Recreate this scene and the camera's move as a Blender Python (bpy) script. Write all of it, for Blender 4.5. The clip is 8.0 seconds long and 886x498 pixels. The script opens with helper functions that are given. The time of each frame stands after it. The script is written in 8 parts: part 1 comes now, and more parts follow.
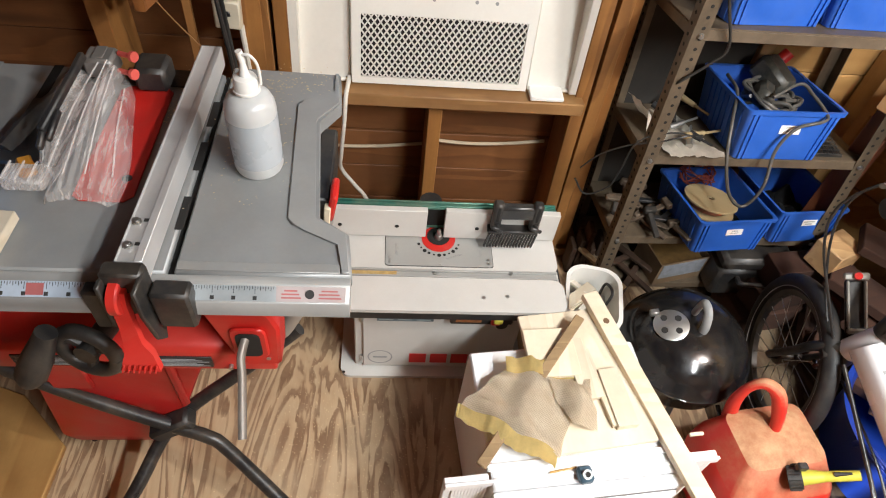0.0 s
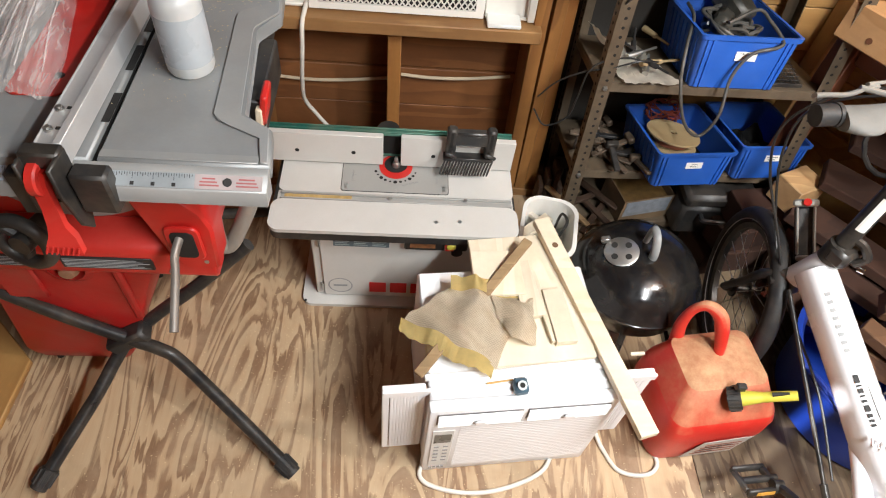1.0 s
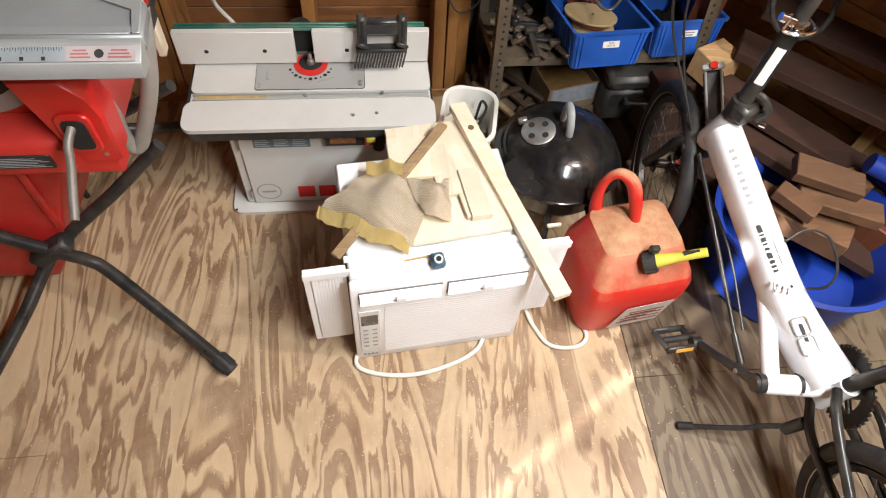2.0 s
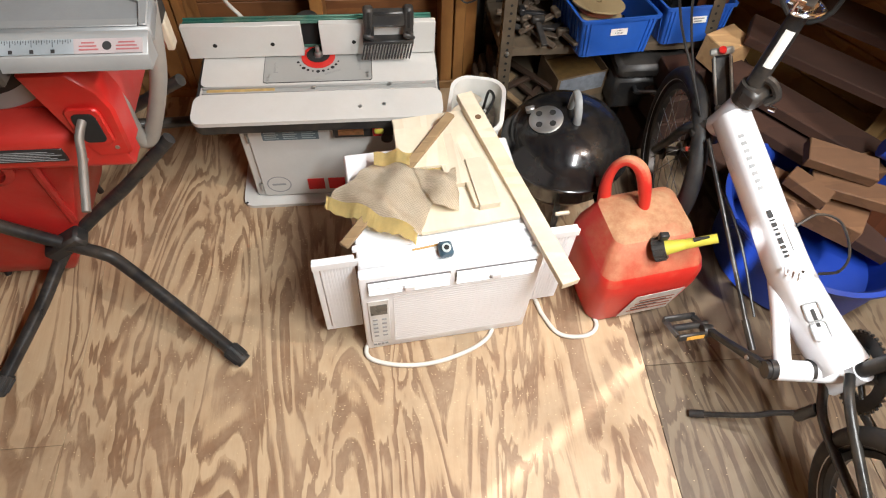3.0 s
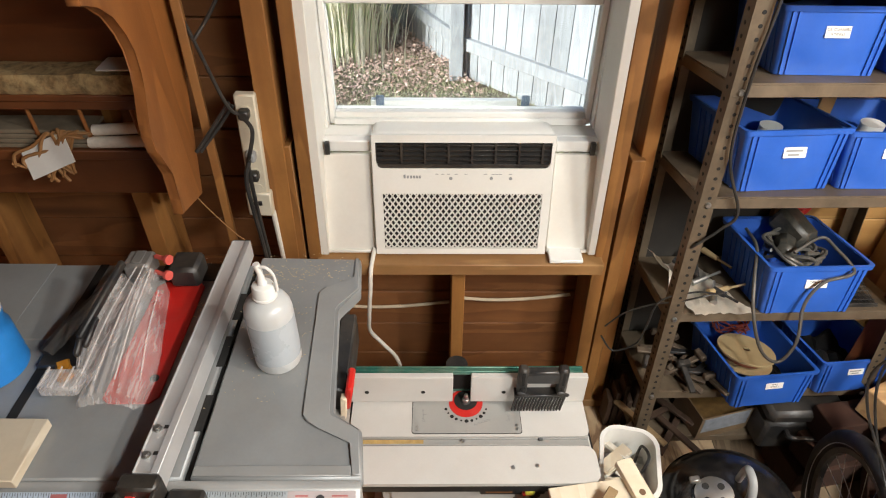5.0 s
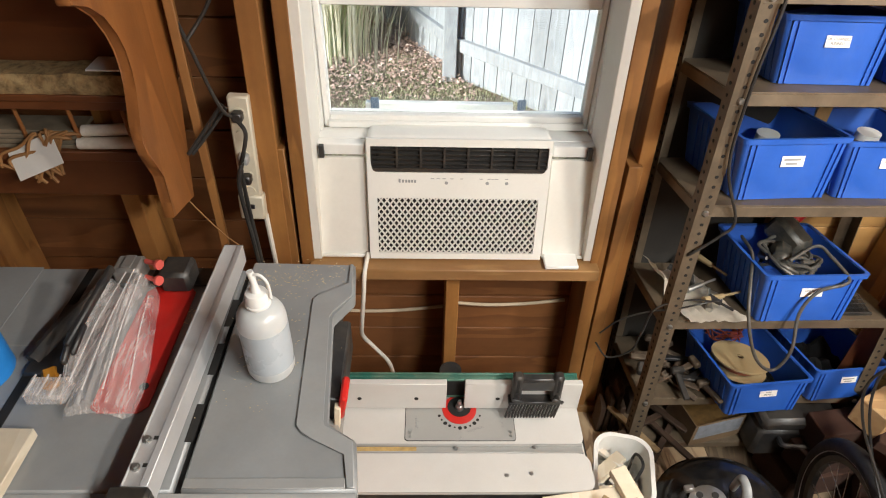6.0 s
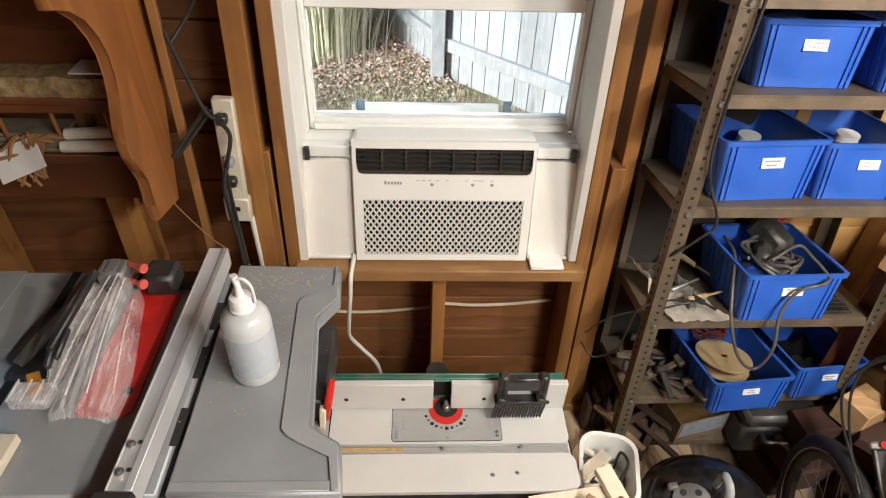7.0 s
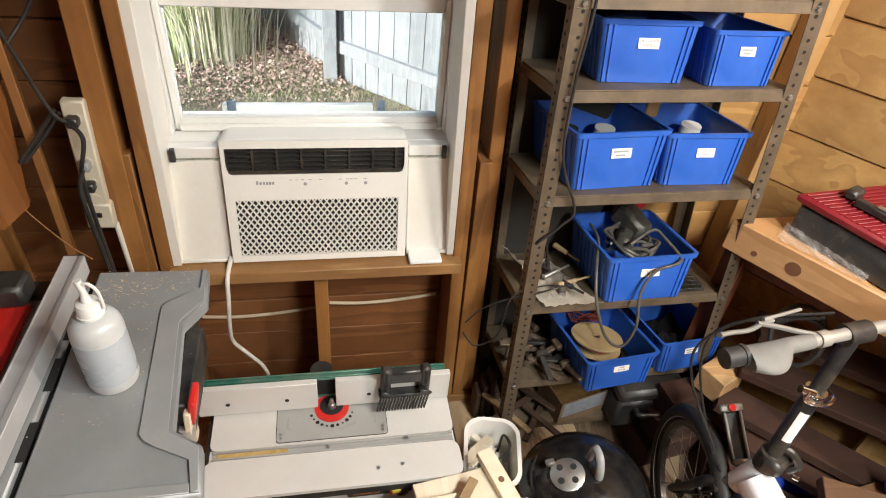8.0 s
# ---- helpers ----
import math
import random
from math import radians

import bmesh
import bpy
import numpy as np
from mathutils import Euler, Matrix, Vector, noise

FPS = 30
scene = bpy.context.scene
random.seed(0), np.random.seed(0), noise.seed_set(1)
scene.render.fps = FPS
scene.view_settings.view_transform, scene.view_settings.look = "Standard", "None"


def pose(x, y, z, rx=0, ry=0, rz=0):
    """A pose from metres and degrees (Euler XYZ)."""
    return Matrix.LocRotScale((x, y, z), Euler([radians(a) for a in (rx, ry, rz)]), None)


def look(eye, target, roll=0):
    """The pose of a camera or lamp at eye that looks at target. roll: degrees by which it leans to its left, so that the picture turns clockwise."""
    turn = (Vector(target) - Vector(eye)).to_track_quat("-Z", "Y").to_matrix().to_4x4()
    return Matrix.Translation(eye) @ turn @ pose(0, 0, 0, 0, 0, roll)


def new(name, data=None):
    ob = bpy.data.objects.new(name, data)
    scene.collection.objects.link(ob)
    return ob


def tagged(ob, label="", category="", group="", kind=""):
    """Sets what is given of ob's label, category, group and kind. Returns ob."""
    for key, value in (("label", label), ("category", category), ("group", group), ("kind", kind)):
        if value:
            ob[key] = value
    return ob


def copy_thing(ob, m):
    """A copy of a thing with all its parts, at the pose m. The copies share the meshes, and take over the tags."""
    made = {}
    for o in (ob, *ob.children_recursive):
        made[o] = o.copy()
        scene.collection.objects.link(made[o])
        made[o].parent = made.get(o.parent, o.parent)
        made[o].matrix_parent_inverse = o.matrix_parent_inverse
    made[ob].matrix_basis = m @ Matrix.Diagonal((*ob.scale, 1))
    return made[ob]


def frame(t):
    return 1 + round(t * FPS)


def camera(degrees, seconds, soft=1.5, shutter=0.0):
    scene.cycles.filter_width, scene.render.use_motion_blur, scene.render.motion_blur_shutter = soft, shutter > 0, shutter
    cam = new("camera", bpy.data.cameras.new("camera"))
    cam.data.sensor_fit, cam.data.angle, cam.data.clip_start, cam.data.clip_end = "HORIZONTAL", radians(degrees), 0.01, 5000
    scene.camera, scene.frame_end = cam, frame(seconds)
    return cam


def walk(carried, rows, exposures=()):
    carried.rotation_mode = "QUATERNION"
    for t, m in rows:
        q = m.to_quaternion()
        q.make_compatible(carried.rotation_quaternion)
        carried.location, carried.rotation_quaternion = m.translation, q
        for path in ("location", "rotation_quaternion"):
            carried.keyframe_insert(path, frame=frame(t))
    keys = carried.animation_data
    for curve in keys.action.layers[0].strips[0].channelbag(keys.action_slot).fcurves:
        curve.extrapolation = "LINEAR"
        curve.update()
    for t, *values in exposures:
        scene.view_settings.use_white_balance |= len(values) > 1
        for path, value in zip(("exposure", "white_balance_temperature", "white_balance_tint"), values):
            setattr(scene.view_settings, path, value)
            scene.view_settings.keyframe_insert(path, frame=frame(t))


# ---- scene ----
cam = camera(70.0, 8.0, soft=1.1)
PATH = [
    (0, (-0.139, 0.29, 1.692), (0.052, 1.572, 0.169), 8.1),
    (0.5, (-0.089, 0.26, 1.694), (0.021, 1.547, 0.167), 7.2),
    (1, (0.023, 0.165, 1.636), (0.171, 1.394, 0.064), 7.6),
    (1.5, (0.141, 0.067, 1.586), (0.359, 1.174, -0.065), 7.4),
    (3, (0.183, 0.007, 1.568), (0.348, 1.09, -0.105), 4.1),
    (3.5, (0.164, 0.01, 1.586), (0.311, 1.127, -0.066), 3.7),
    (4, (0.039, 0.148, 1.753), (0.07, 1.473, 0.255), 3.3),
    (4.5, (-0.037, 0.291, 1.824), (-0.048, 1.8, 0.512), 1.7),
    (5, (-0.072, 0.359, 1.806), (-0.045, 1.904, 0.537), 0.7),
    (6.5, (-0.085, 0.383, 1.808), (-0.014, 1.925, 0.538), 2.4),
    (7, (-0.073, 0.381, 1.818), (0.016, 1.921, 0.544), 2.4),
    (7.5, (-0.062, 0.366, 1.813), (0.082, 1.89, 0.527), 4.0),
    (8, (0.024, 0.338, 1.828), (0.378, 1.857, 0.576), 6.0),
]
walk(cam, [(t, look(eye, target, roll)) for t, eye, target, roll in PATH], exposures=[(0.0, 0.88, 6600, 10), (1.5, 0.82, 6500, 10), (3.5, 0.82, 6500, 10), (4.5, 0.78, 6900, 10), (8.0, 0.80, 6900, 10)])

# ---- light ----
world = bpy.data.worlds.new("world")
scene.world = world
world.use_nodes = True
wn = world.node_tree
sky = wn.nodes.new("ShaderNodeTexSky")
sky.sky_type = "NISHITA"
sky.sun_disc = False
sky.sun_elevation = radians(28)
sky.sun_rotation = radians(235)
wn.links.new(sky.outputs[0], wn.nodes["Background"].inputs[0])
wn.nodes["Background"].inputs[1].default_value = 0.15

SUN_EL = radians(25)


def lamp(name, kind, m, energy, color=(1, 1, 1), **k):
    d = bpy.data.lights.new(name, kind)
    d.energy, d.color = energy, color
    if "size" in k:
        d.size = k["size"]
    if "shape" in k:
        d.shape, d.size_y = k["shape"], k["size_y"]
    if "radius" in k:
        d.shadow_soft_size = k["radius"]
    if "angle" in k:
        d.angle = k["angle"]
    ob = new(name, d)
    ob.matrix_basis = m
    return ob


lamp("sun", "SUN", look((0, 0, 0), (0.82 * math.cos(SUN_EL), 0.57 * math.cos(SUN_EL), -math.sin(SUN_EL))), 5.0, (0.97, 0.98, 1.0), angle=radians(0.5))
lamp("shop_strip_light", "AREA", pose(1.02, -0.30, 2.32, 0, 0, 82), 54, (0.96, 1.0, 1.01), size=1.2, shape="RECTANGLE", size_y=0.12)
lamp("bench_bulb_light", "POINT", pose(1.50, 0.45, 2.25), 62, (1, 0.985, 0.95), radius=0.05)


# ---- materials ----
def nodes(name):
    m = bpy.data.materials.new(name)
    m.use_nodes = True
    t = m.node_tree
    return m, t, t.nodes["Principled BSDF"]


def add(t, kind, **k):
    n = t.nodes.new(kind)
    for key, v in k.items():
        n.inputs[key].default_value = v
    return n


def ramp(t, src, stops):
    r = t.nodes.new("ShaderNodeValToRGB")
    e = r.color_ramp.elements
    while len(e) < len(stops):
        e.new(0.5)
    for i, (p, c) in enumerate(stops):
        e[i].position, e[i].color = p, (*c, 1) if len(c) == 3 else c
    t.links.new(src, r.inputs[0])
    return r.outputs[0]


def coords(t, scale=(1, 1, 1), rot=(0, 0, 0)):
    c = t.nodes.new("ShaderNodeTexCoord")
    mp = t.nodes.new("ShaderNodeMapping")
    mp.inputs["Scale"].default_value = scale
    mp.inputs["Rotation"].default_value = rot
    t.links.new(c.outputs["Object"], mp.inputs[0])
    return mp.outputs[0]


def noise_tex(t, vec, scale, detail=4, rough=0.55, dist=0.0):
    n = add(t, "ShaderNodeTexNoise", Scale=scale, Detail=detail, Roughness=rough, Distortion=dist)
    t.links.new(vec, n.inputs["Vector"])
    return n.outputs["Fac"]


def mixc(t, fac, a, b, mode="MIX"):
    n = t.nodes.new("ShaderNodeMix")
    n.data_type, n.blend_type = "RGBA", mode
    for sock, v in ((0, fac), (6, a), (7, b)):
        if isinstance(v, (int, float)):
            n.inputs[sock].default_value = v
        elif isinstance(v, tuple):
            n.inputs[sock].default_value = (*v, 1)
        else:
            t.links.new(v, n.inputs[sock])
    return n.outputs[2]


def math_node(t, op, a, b=0.0):
    n = t.nodes.new("ShaderNodeMath")
    n.operation = op
    for i, v in enumerate((a, b)):
        if isinstance(v, (int, float)):
            n.inputs[i].default_value = v
        else:
            t.links.new(v, n.inputs[i])
    return n.outputs[0]


def bump(t, b, height, strength=0.3, distance=0.002):
    n = t.nodes.new("ShaderNodeBump")
    n.inputs["Strength"].default_value = strength
    n.inputs["Distance"].default_value = distance
    t.links.new(height, n.inputs["Height"])
    t.links.new(n.outputs[0], b.inputs["Normal"])


def surf(name, color, rough=0.5, metal=0.0, var=0.18, scale=14.0, fine=120.0, relief=0.15, dust=0.0, dust_col=(0.45, 0.36, 0.25), coat=0.0):
    """A painted, moulded or metal surface: uneven tone at two scales, fine relief, patchy gloss and dust in blotches."""
    m, t, b = nodes(name)
    v = coords(t)
    big, small = noise_tex(t, v, scale, 5, 0.6), noise_tex(t, v, fine, 3)
    dark = tuple(c * (1 - var) for c in color)
    lite = tuple(min(1, c * (1 + var * 0.6)) for c in color)
    col = ramp(t, big, [(0.3, dark), (0.7, lite)])
    col = mixc(t, math_node(t, "MULTIPLY", small, 0.22), col, tuple(c * 0.7 for c in color))
    if dust:
        blot = ramp(t, noise_tex(t, v, scale * 0.6, 7, 0.7, 0.6), [(0.42, (0, 0, 0)), (0.72, (dust,) * 3)])
        col = mixc(t, blot, col, dust_col)
    t.links.new(col, b.inputs["Base Color"])
    r = ramp(t, big, [(0.25, (max(0.03, rough - 0.09),) * 3), (0.75, (min(1, rough + 0.12),) * 3)])
    t.links.new(r, b.inputs["Roughness"])
    b.inputs["Metallic"].default_value = metal
    b.inputs["Coat Weight"].default_value = coat
    bump(t, b, small, relief, 0.001)
    return m


def wood(name, light, dark, axis="x", rings=9.0, rough=0.6, knots=True, per_piece=0.25, grain=1.0):
    """Sawn wood: long grain along one axis, growth rings, a few knots, dirt; each piece takes its own shade."""
    m, t, b = nodes(name)
    sc = {"x": (0.12, 1, 1), "y": (1, 0.12, 1), "z": (1, 1, 0.12)}[axis]
    v = coords(t, sc)
    info = t.nodes.new("ShaderNodeObjectInfo")
    shift = t.nodes.new("ShaderNodeVectorMath")
    shift.operation = "ADD"
    scl = t.nodes.new("ShaderNodeVectorMath")
    scl.operation = "SCALE"
    scl.inputs[0].default_value = (13, 7, 5)
    t.links.new(info.outputs["Random"], scl.inputs[3])
    t.links.new(v, shift.inputs[0])
    t.links.new(scl.outputs[0], shift.inputs[1])
    vec = shift.outputs[0]
    warp = noise_tex(t, vec, rings, 3, 0.5, 0.3)
    bands = math_node(t, "FRACT", math_node(t, "MULTIPLY", warp, 6.0))
    fibre = noise_tex(t, vec, 90 * grain, 6, 0.7)
    col = ramp(t, bands, [(0.0, light), (0.62, tuple(0.6 * a + 0.4 * d for a, d in zip(light, dark))), (0.93, tuple(0.35 * a + 0.65 * d for a, d in zip(light, dark))), (1.0, light)])
    knot = add(t, "ShaderNodeTexVoronoi", Scale=5.5)
    t.links.new(vec, knot.inputs["Vector"])
    if knots:
        col = mixc(t, ramp(t, knot.outputs["Distance"], [(0.05, (0.85,) * 3), (0.13, (0, 0, 0))]), col, tuple(c * 0.45 for c in dark))
    col = mixc(t, math_node(t, "MULTIPLY", fibre, 0.55), col, dark)
    stain = ramp(t, noise_tex(t, coords(t), 3.5, 6, 0.7), [(0.4, (0, 0, 0)), (0.75, (0.5, 0.5, 0.5))])
    col = mixc(t, stain, col, tuple(c * 0.55 for c in dark))
    tone = ramp(t, info.outputs["Random"], [(0, (1 - per_piece,) * 3), (1, (1, 1, 1))])
    col = mixc(t, 1.0, col, tone, "MULTIPLY")
    t.links.new(col, b.inputs["Base Color"])
    b.inputs["Roughness"].default_value = rough
    bump(t, b, math_node(t, "ADD", fibre, math_node(t, "MULTIPLY", bands, 0.3)), 0.35, 0.0012)
    return m


def plywood_floor(name="plywood_floor", worn=1.0):
    """Rotary-cut plywood: tan early wood with brown islands of late wood drawn out along the sheet, scuffs and spilled dust."""
    m, t, b = nodes(name)
    v = coords(t, (4.6, 0.85, 1))
    w = noise_tex(t, v, 1.35, 4.0, 0.5, 1.1)
    bands = math_node(t, "FRACT", math_node(t, "MULTIPLY", w, 10.0))
    fib = noise_tex(t, coords(t, (60, 4.0, 1)), 4, 6, 0.75)
    edge = math_node(t, "ADD", bands, math_node(t, "MULTIPLY", math_node(t, "SUBTRACT", fib, 0.5), 0.35))
    col = ramp(t, edge, [(0.0, (0.57, 0.455, 0.300)), (0.48, (0.51, 0.385, 0.240)), (0.62, (0.255, 0.162, 0.098)), (0.90, (0.195, 0.118, 0.070)), (1.0, (0.48, 0.36, 0.22))])
    col = mixc(t, math_node(t, "MULTIPLY", fib, 0.4), col, (0.30, 0.205, 0.12))
    big = noise_tex(t, coords(t), 1.6, 6, 0.65)
    col = mixc(t, ramp(t, big, [(0.45, (0, 0, 0)), (0.72, (0.6,) * 3)]), col, (0.14, 0.075, 0.035))
    dust = ramp(t, noise_tex(t, coords(t), 4.0, 8, 0.7, 0.4), [(0.42, (0, 0, 0)), (0.72, (0.60,) * 3)])
    col = mixc(t, dust, col, (0.50, 0.41, 0.285))
    # worn scales the whole tone; a low value paints shade into the sheet
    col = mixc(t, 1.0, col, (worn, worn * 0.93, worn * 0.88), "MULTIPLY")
    t.links.new(col, b.inputs["Base Color"])
    t.links.new(ramp(t, big, [(0.3, (0.42,) * 3), (0.7, (0.66,) * 3)]), b.inputs["Roughness"])
    bump(t, b, fib, 0.25, 0.001)
    return m


def glassy(name, color=(1, 1, 1), rough=0.02, ior=1.45, relief=0.0):
    m, t, b = nodes(name)
    b.inputs["Base Color"].default_value = (*color, 1)
    b.inputs["Roughness"].default_value = rough
    b.inputs["IOR"].default_value = ior
    b.inputs["Transmission Weight"].default_value = 1.0
    if relief:
        bump(t, b, noise_tex(t, coords(t), 60, 3), relief, 0.002)
    return m


FLOOR = plywood_floor()
# same plywood with shade painted into it, for the sheets right of x 0.8
FLOOR_SHADED = plywood_floor("shaded_plywood_floor", 0.34)
STUD = wood("stud_wood", (0.45, 0.205, 0.055), (0.20, 0.078, 0.022), "z", 7)
STUD_H = wood("cross_wood", (0.50, 0.28, 0.105), (0.27, 0.125, 0.045), "x", 7)
BOARD = wood("wall_board_wood", (0.31, 0.125, 0.040), (0.14, 0.050, 0.016), "x", 6, 0.65)
STUD_P = wood("pale_stud_wood", (0.68, 0.43, 0.18), (0.42, 0.22, 0.08), "z", 7)
BOARD_N = wood("honey_board_wood", (0.62, 0.37, 0.135), (0.35, 0.18, 0.058), "x", 6, 0.6)
BOARD_E = wood("east_board_wood", (0.64, 0.39, 0.145), (0.36, 0.185, 0.06), "y", 6, 0.6)
PINE = wood("pale_pine", (0.86, 0.79, 0.64), (0.72, 0.60, 0.43), "y", 8, 0.6)
PINE_X = wood("pale_pine_lumber", (0.66, 0.43, 0.21), (0.42, 0.23, 0.10), "x", 8, 0.6)
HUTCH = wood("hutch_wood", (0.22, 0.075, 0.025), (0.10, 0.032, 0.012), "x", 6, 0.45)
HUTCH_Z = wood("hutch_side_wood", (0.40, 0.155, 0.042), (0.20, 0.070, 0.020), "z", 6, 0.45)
BENCH_RED = wood("bench_leg_wood", (0.27, 0.085, 0.035), (0.13, 0.04, 0.018), "z", 6, 0.5)
WHITE = surf("white_paint", (0.78, 0.76, 0.70), 0.5, 0, 0.06, 5, 90, 0.12, 0.10)
VINYL = surf("white_vinyl", (0.82, 0.82, 0.79), 0.35, 0, 0.04, 5, 90, 0.05, 0.05)
ACW = surf("ivory_white_plastic", (0.80, 0.79, 0.74), 0.38, 0, 0.04, 6, 150, 0.05)
ACW2 = surf("white_appliance_plastic", (0.88, 0.89, 0.91), 0.42, 0, 0.04, 6, 150, 0.06, 0.05)
DARK = surf("black_plastic", (0.018, 0.018, 0.019), 0.45, 0, 0.3, 20, 200, 0.1, 0.10)
HOLE = surf("dark_inside", (0.012, 0.011, 0.010), 0.8)
GREY = surf("grey_cast_table", (0.262, 0.275, 0.280), 0.40, 0.1, 0.16, 7, 170, 0.12, 0.14)
GREY_L = surf("light_grey_edge", (0.30, 0.31, 0.31), 0.4, 0.1, 0.12, 9, 170, 0.1, 0.12)
ALU = surf("brushed_aluminium", (0.56, 0.56, 0.56), 0.42, 0.35, 0.1, 12, 220, 0.12)
STEEL = surf("steel", (0.50, 0.50, 0.48), 0.35, 0.9, 0.15, 20, 200, 0.1)
RED = surf("red_plastic", (0.56, 0.018, 0.014), 0.36, 0, 0.15, 9, 170, 0.1, 0.10)
RED_D = surf("dusty_red_plastic", (0.46, 0.016, 0.014), 0.38, 0, 0.2, 7, 150, 0.12, 0.14)


def fuel_can_plastic():
    """Red polythene, sawdust settled on the faces that look up."""
    m, t, b = nodes("fuel_can_red")
    v = coords(t)
    big, fine = noise_tex(t, v, 7, 6, 0.65), noise_tex(t, v, 130, 3)
    col = ramp(t, big, [(0.3, (0.50, 0.020, 0.014)), (0.7, (0.64, 0.036, 0.024))])
    g = t.nodes.new("ShaderNodeNewGeometry")
    s = t.nodes.new("ShaderNodeSeparateXYZ")
    t.links.new(g.outputs["True Normal"], s.inputs[0])
    lie = math_node(t, "ADD", s.outputs[2], math_node(t, "MULTIPLY", math_node(t, "SUBTRACT", big, 0.5), 1.1))
    dust = ramp(t, lie, [(0.35, (0.0,) * 3), (0.62, (0.50,) * 3), (1.0, (0.86,) * 3)])
    col = mixc(t, dust, col, ramp(t, noise_tex(t, v, 24, 6, 0.7), [(0.35, (0.30, 0.17, 0.08)), (0.65, (0.46, 0.32, 0.17))]))
    t.links.new(col, b.inputs["Base Color"])
    t.links.new(ramp(t, dust, [(0.1, (0.36,) * 3), (0.7, (0.75,) * 3)]), b.inputs["Roughness"])
    bump(t, b, fine, 0.2, 0.001)
    return m


CANRED = fuel_can_plastic()
YELLOW = surf("yellow_plastic", (0.60, 0.54, 0.07), 0.4)
BLUE = surf("blue_bin_plastic", (0.022, 0.115, 0.52), 0.36, 0, 0.15, 9, 140, 0.08, 0.16, (0.16, 0.25, 0.48))
BLUE_T = surf("blue_barrel_plastic", (0.009, 0.040, 0.30), 0.4, 0, 0.15, 5, 120, 0.1, 0.1, (0.1, 0.15, 0.3))
SHELF_M = surf("dusty_painted_steel", (0.130, 0.098, 0.066), 0.55, 0.3, 0.3, 16, 160, 0.2, 0.38, (0.26, 0.19, 0.12))
LAMINATE = surf("grey_white_laminate", (0.60, 0.59, 0.56), 0.42, 0, 0.06, 7, 200, 0.05, 0.12)
PLATE = surf("router_plate_aluminium", (0.42, 0.42, 0.40), 0.45, 0.3, 0.08, 9, 200, 0.08)
GREEN = surf("teal_extrusion", (0.045, 0.20, 0.155), 0.4, 0.4, 0.2, 18, 160, 0.1, 0.3)
ENAMEL = surf("black_enamel", (0.008, 0.008, 0.009), 0.17, 0, 0.3, 30, 100, 0.03, 0.2, (0.08, 0.068, 0.05))
RUBBER = surf("tyre_rubber", (0.018, 0.018, 0.019), 0.6, 0, 0.3, 30, 180, 0.3, 0.06)
BIKEW = surf("white_bike_paint", (0.80, 0.80, 0.82), 0.22, 0, 0.03, 6, 100, 0.02, 0.0, coat=0.5)
BLACKP = surf("black_paint", (0.02, 0.02, 0.021), 0.33, 0.1, 0.3, 18, 160, 0.06, 0.12)
CHROME = surf("chrome", (0.75, 0.75, 0.74), 0.14, 1.0, 0.05)
PAPER = surf("white_paper", (0.80, 0.79, 0.75), 0.75, 0, 0.05)
INK = surf("black_ink", (0.03, 0.03, 0.03), 0.7)
REDINK = surf("red_ink", (0.62, 0.03, 0.03), 0.6)
GREYINK = surf("grey_ink", (0.32, 0.33, 0.33), 0.6)
CORD_W = surf("white_cord", (0.72, 0.69, 0.62), 0.5)
CORD_B = surf("black_cord", (0.020, 0.020, 0.020), 0.40, 0, 0.3, 20, 150, 0.1, 0.05)
CABLE_B = surf("beige_cable", (0.55, 0.45, 0.32), 0.55)
HEM = surf("yellow_hem_fabric", (0.68, 0.53, 0.22), 0.85, 0, 0.2, 30, 260, 0.5)
BUCKET = surf("translucent_white_plastic", (0.76, 0.75, 0.71), 0.4, 0, 0.06, 8, 90, 0.06, 0.18)
RAG = surf("rag_cloth", (0.74, 0.69, 0.60), 0.9, 0, 0.25, 20, 120, 0.5, 0.3)
GLASS = glassy("window_glass", (0.98, 1, 0.99), 0.0, 1.45)


def clear_plastic(name, see, milk):
    """Scuffed clear moulding: mostly see-through, hazed in long streaks, glossy."""
    m, t, b = nodes(name)
    b.inputs["Base Color"].default_value = (0.90, 0.86, 0.83, 1)
    b.inputs["Roughness"].default_value = 0.10
    streak = noise_tex(t, coords(t, (90, 5, 40)), 1.6, 5, 0.65, 0.4)
    t.links.new(ramp(t, streak, [(0.42, (see,) * 3), (0.56, ((see + milk) / 2.6,) * 3), (0.72, (milk,) * 3)]), b.inputs["Alpha"])
    bump(t, b, streak, 0.35, 0.003)
    return m


CLEAR = clear_plastic("clear_guard_plastic", 0.20, 0.58)
CLEAR_RIB = clear_plastic("clear_rib_plastic", 0.26, 0.62)


# ---- building helpers ----
W = {}


def thing(name, base, label, category, group="", kind="", rz=0.0):
    ob = new(name)
    ob.empty_display_size = 0.05
    ob.matrix_basis = pose(*base, 0, 0, rz)
    W[ob] = ob.matrix_basis.copy()
    return tagged(ob, label, category, group, kind)


def finish(bm, mat, smooth=40):
    me = bpy.data.meshes.new("mesh")
    bmesh.ops.recalc_face_normals(bm, faces=bm.faces)
    bm.to_mesh(me)
    bm.free()
    mats = mat if isinstance(mat, (list, tuple)) else [mat]
    for x in mats:
        me.materials.append(x)
    if smooth:
        me.shade_smooth()
        me.set_sharp_from_angle(angle=radians(smooth))
    return me


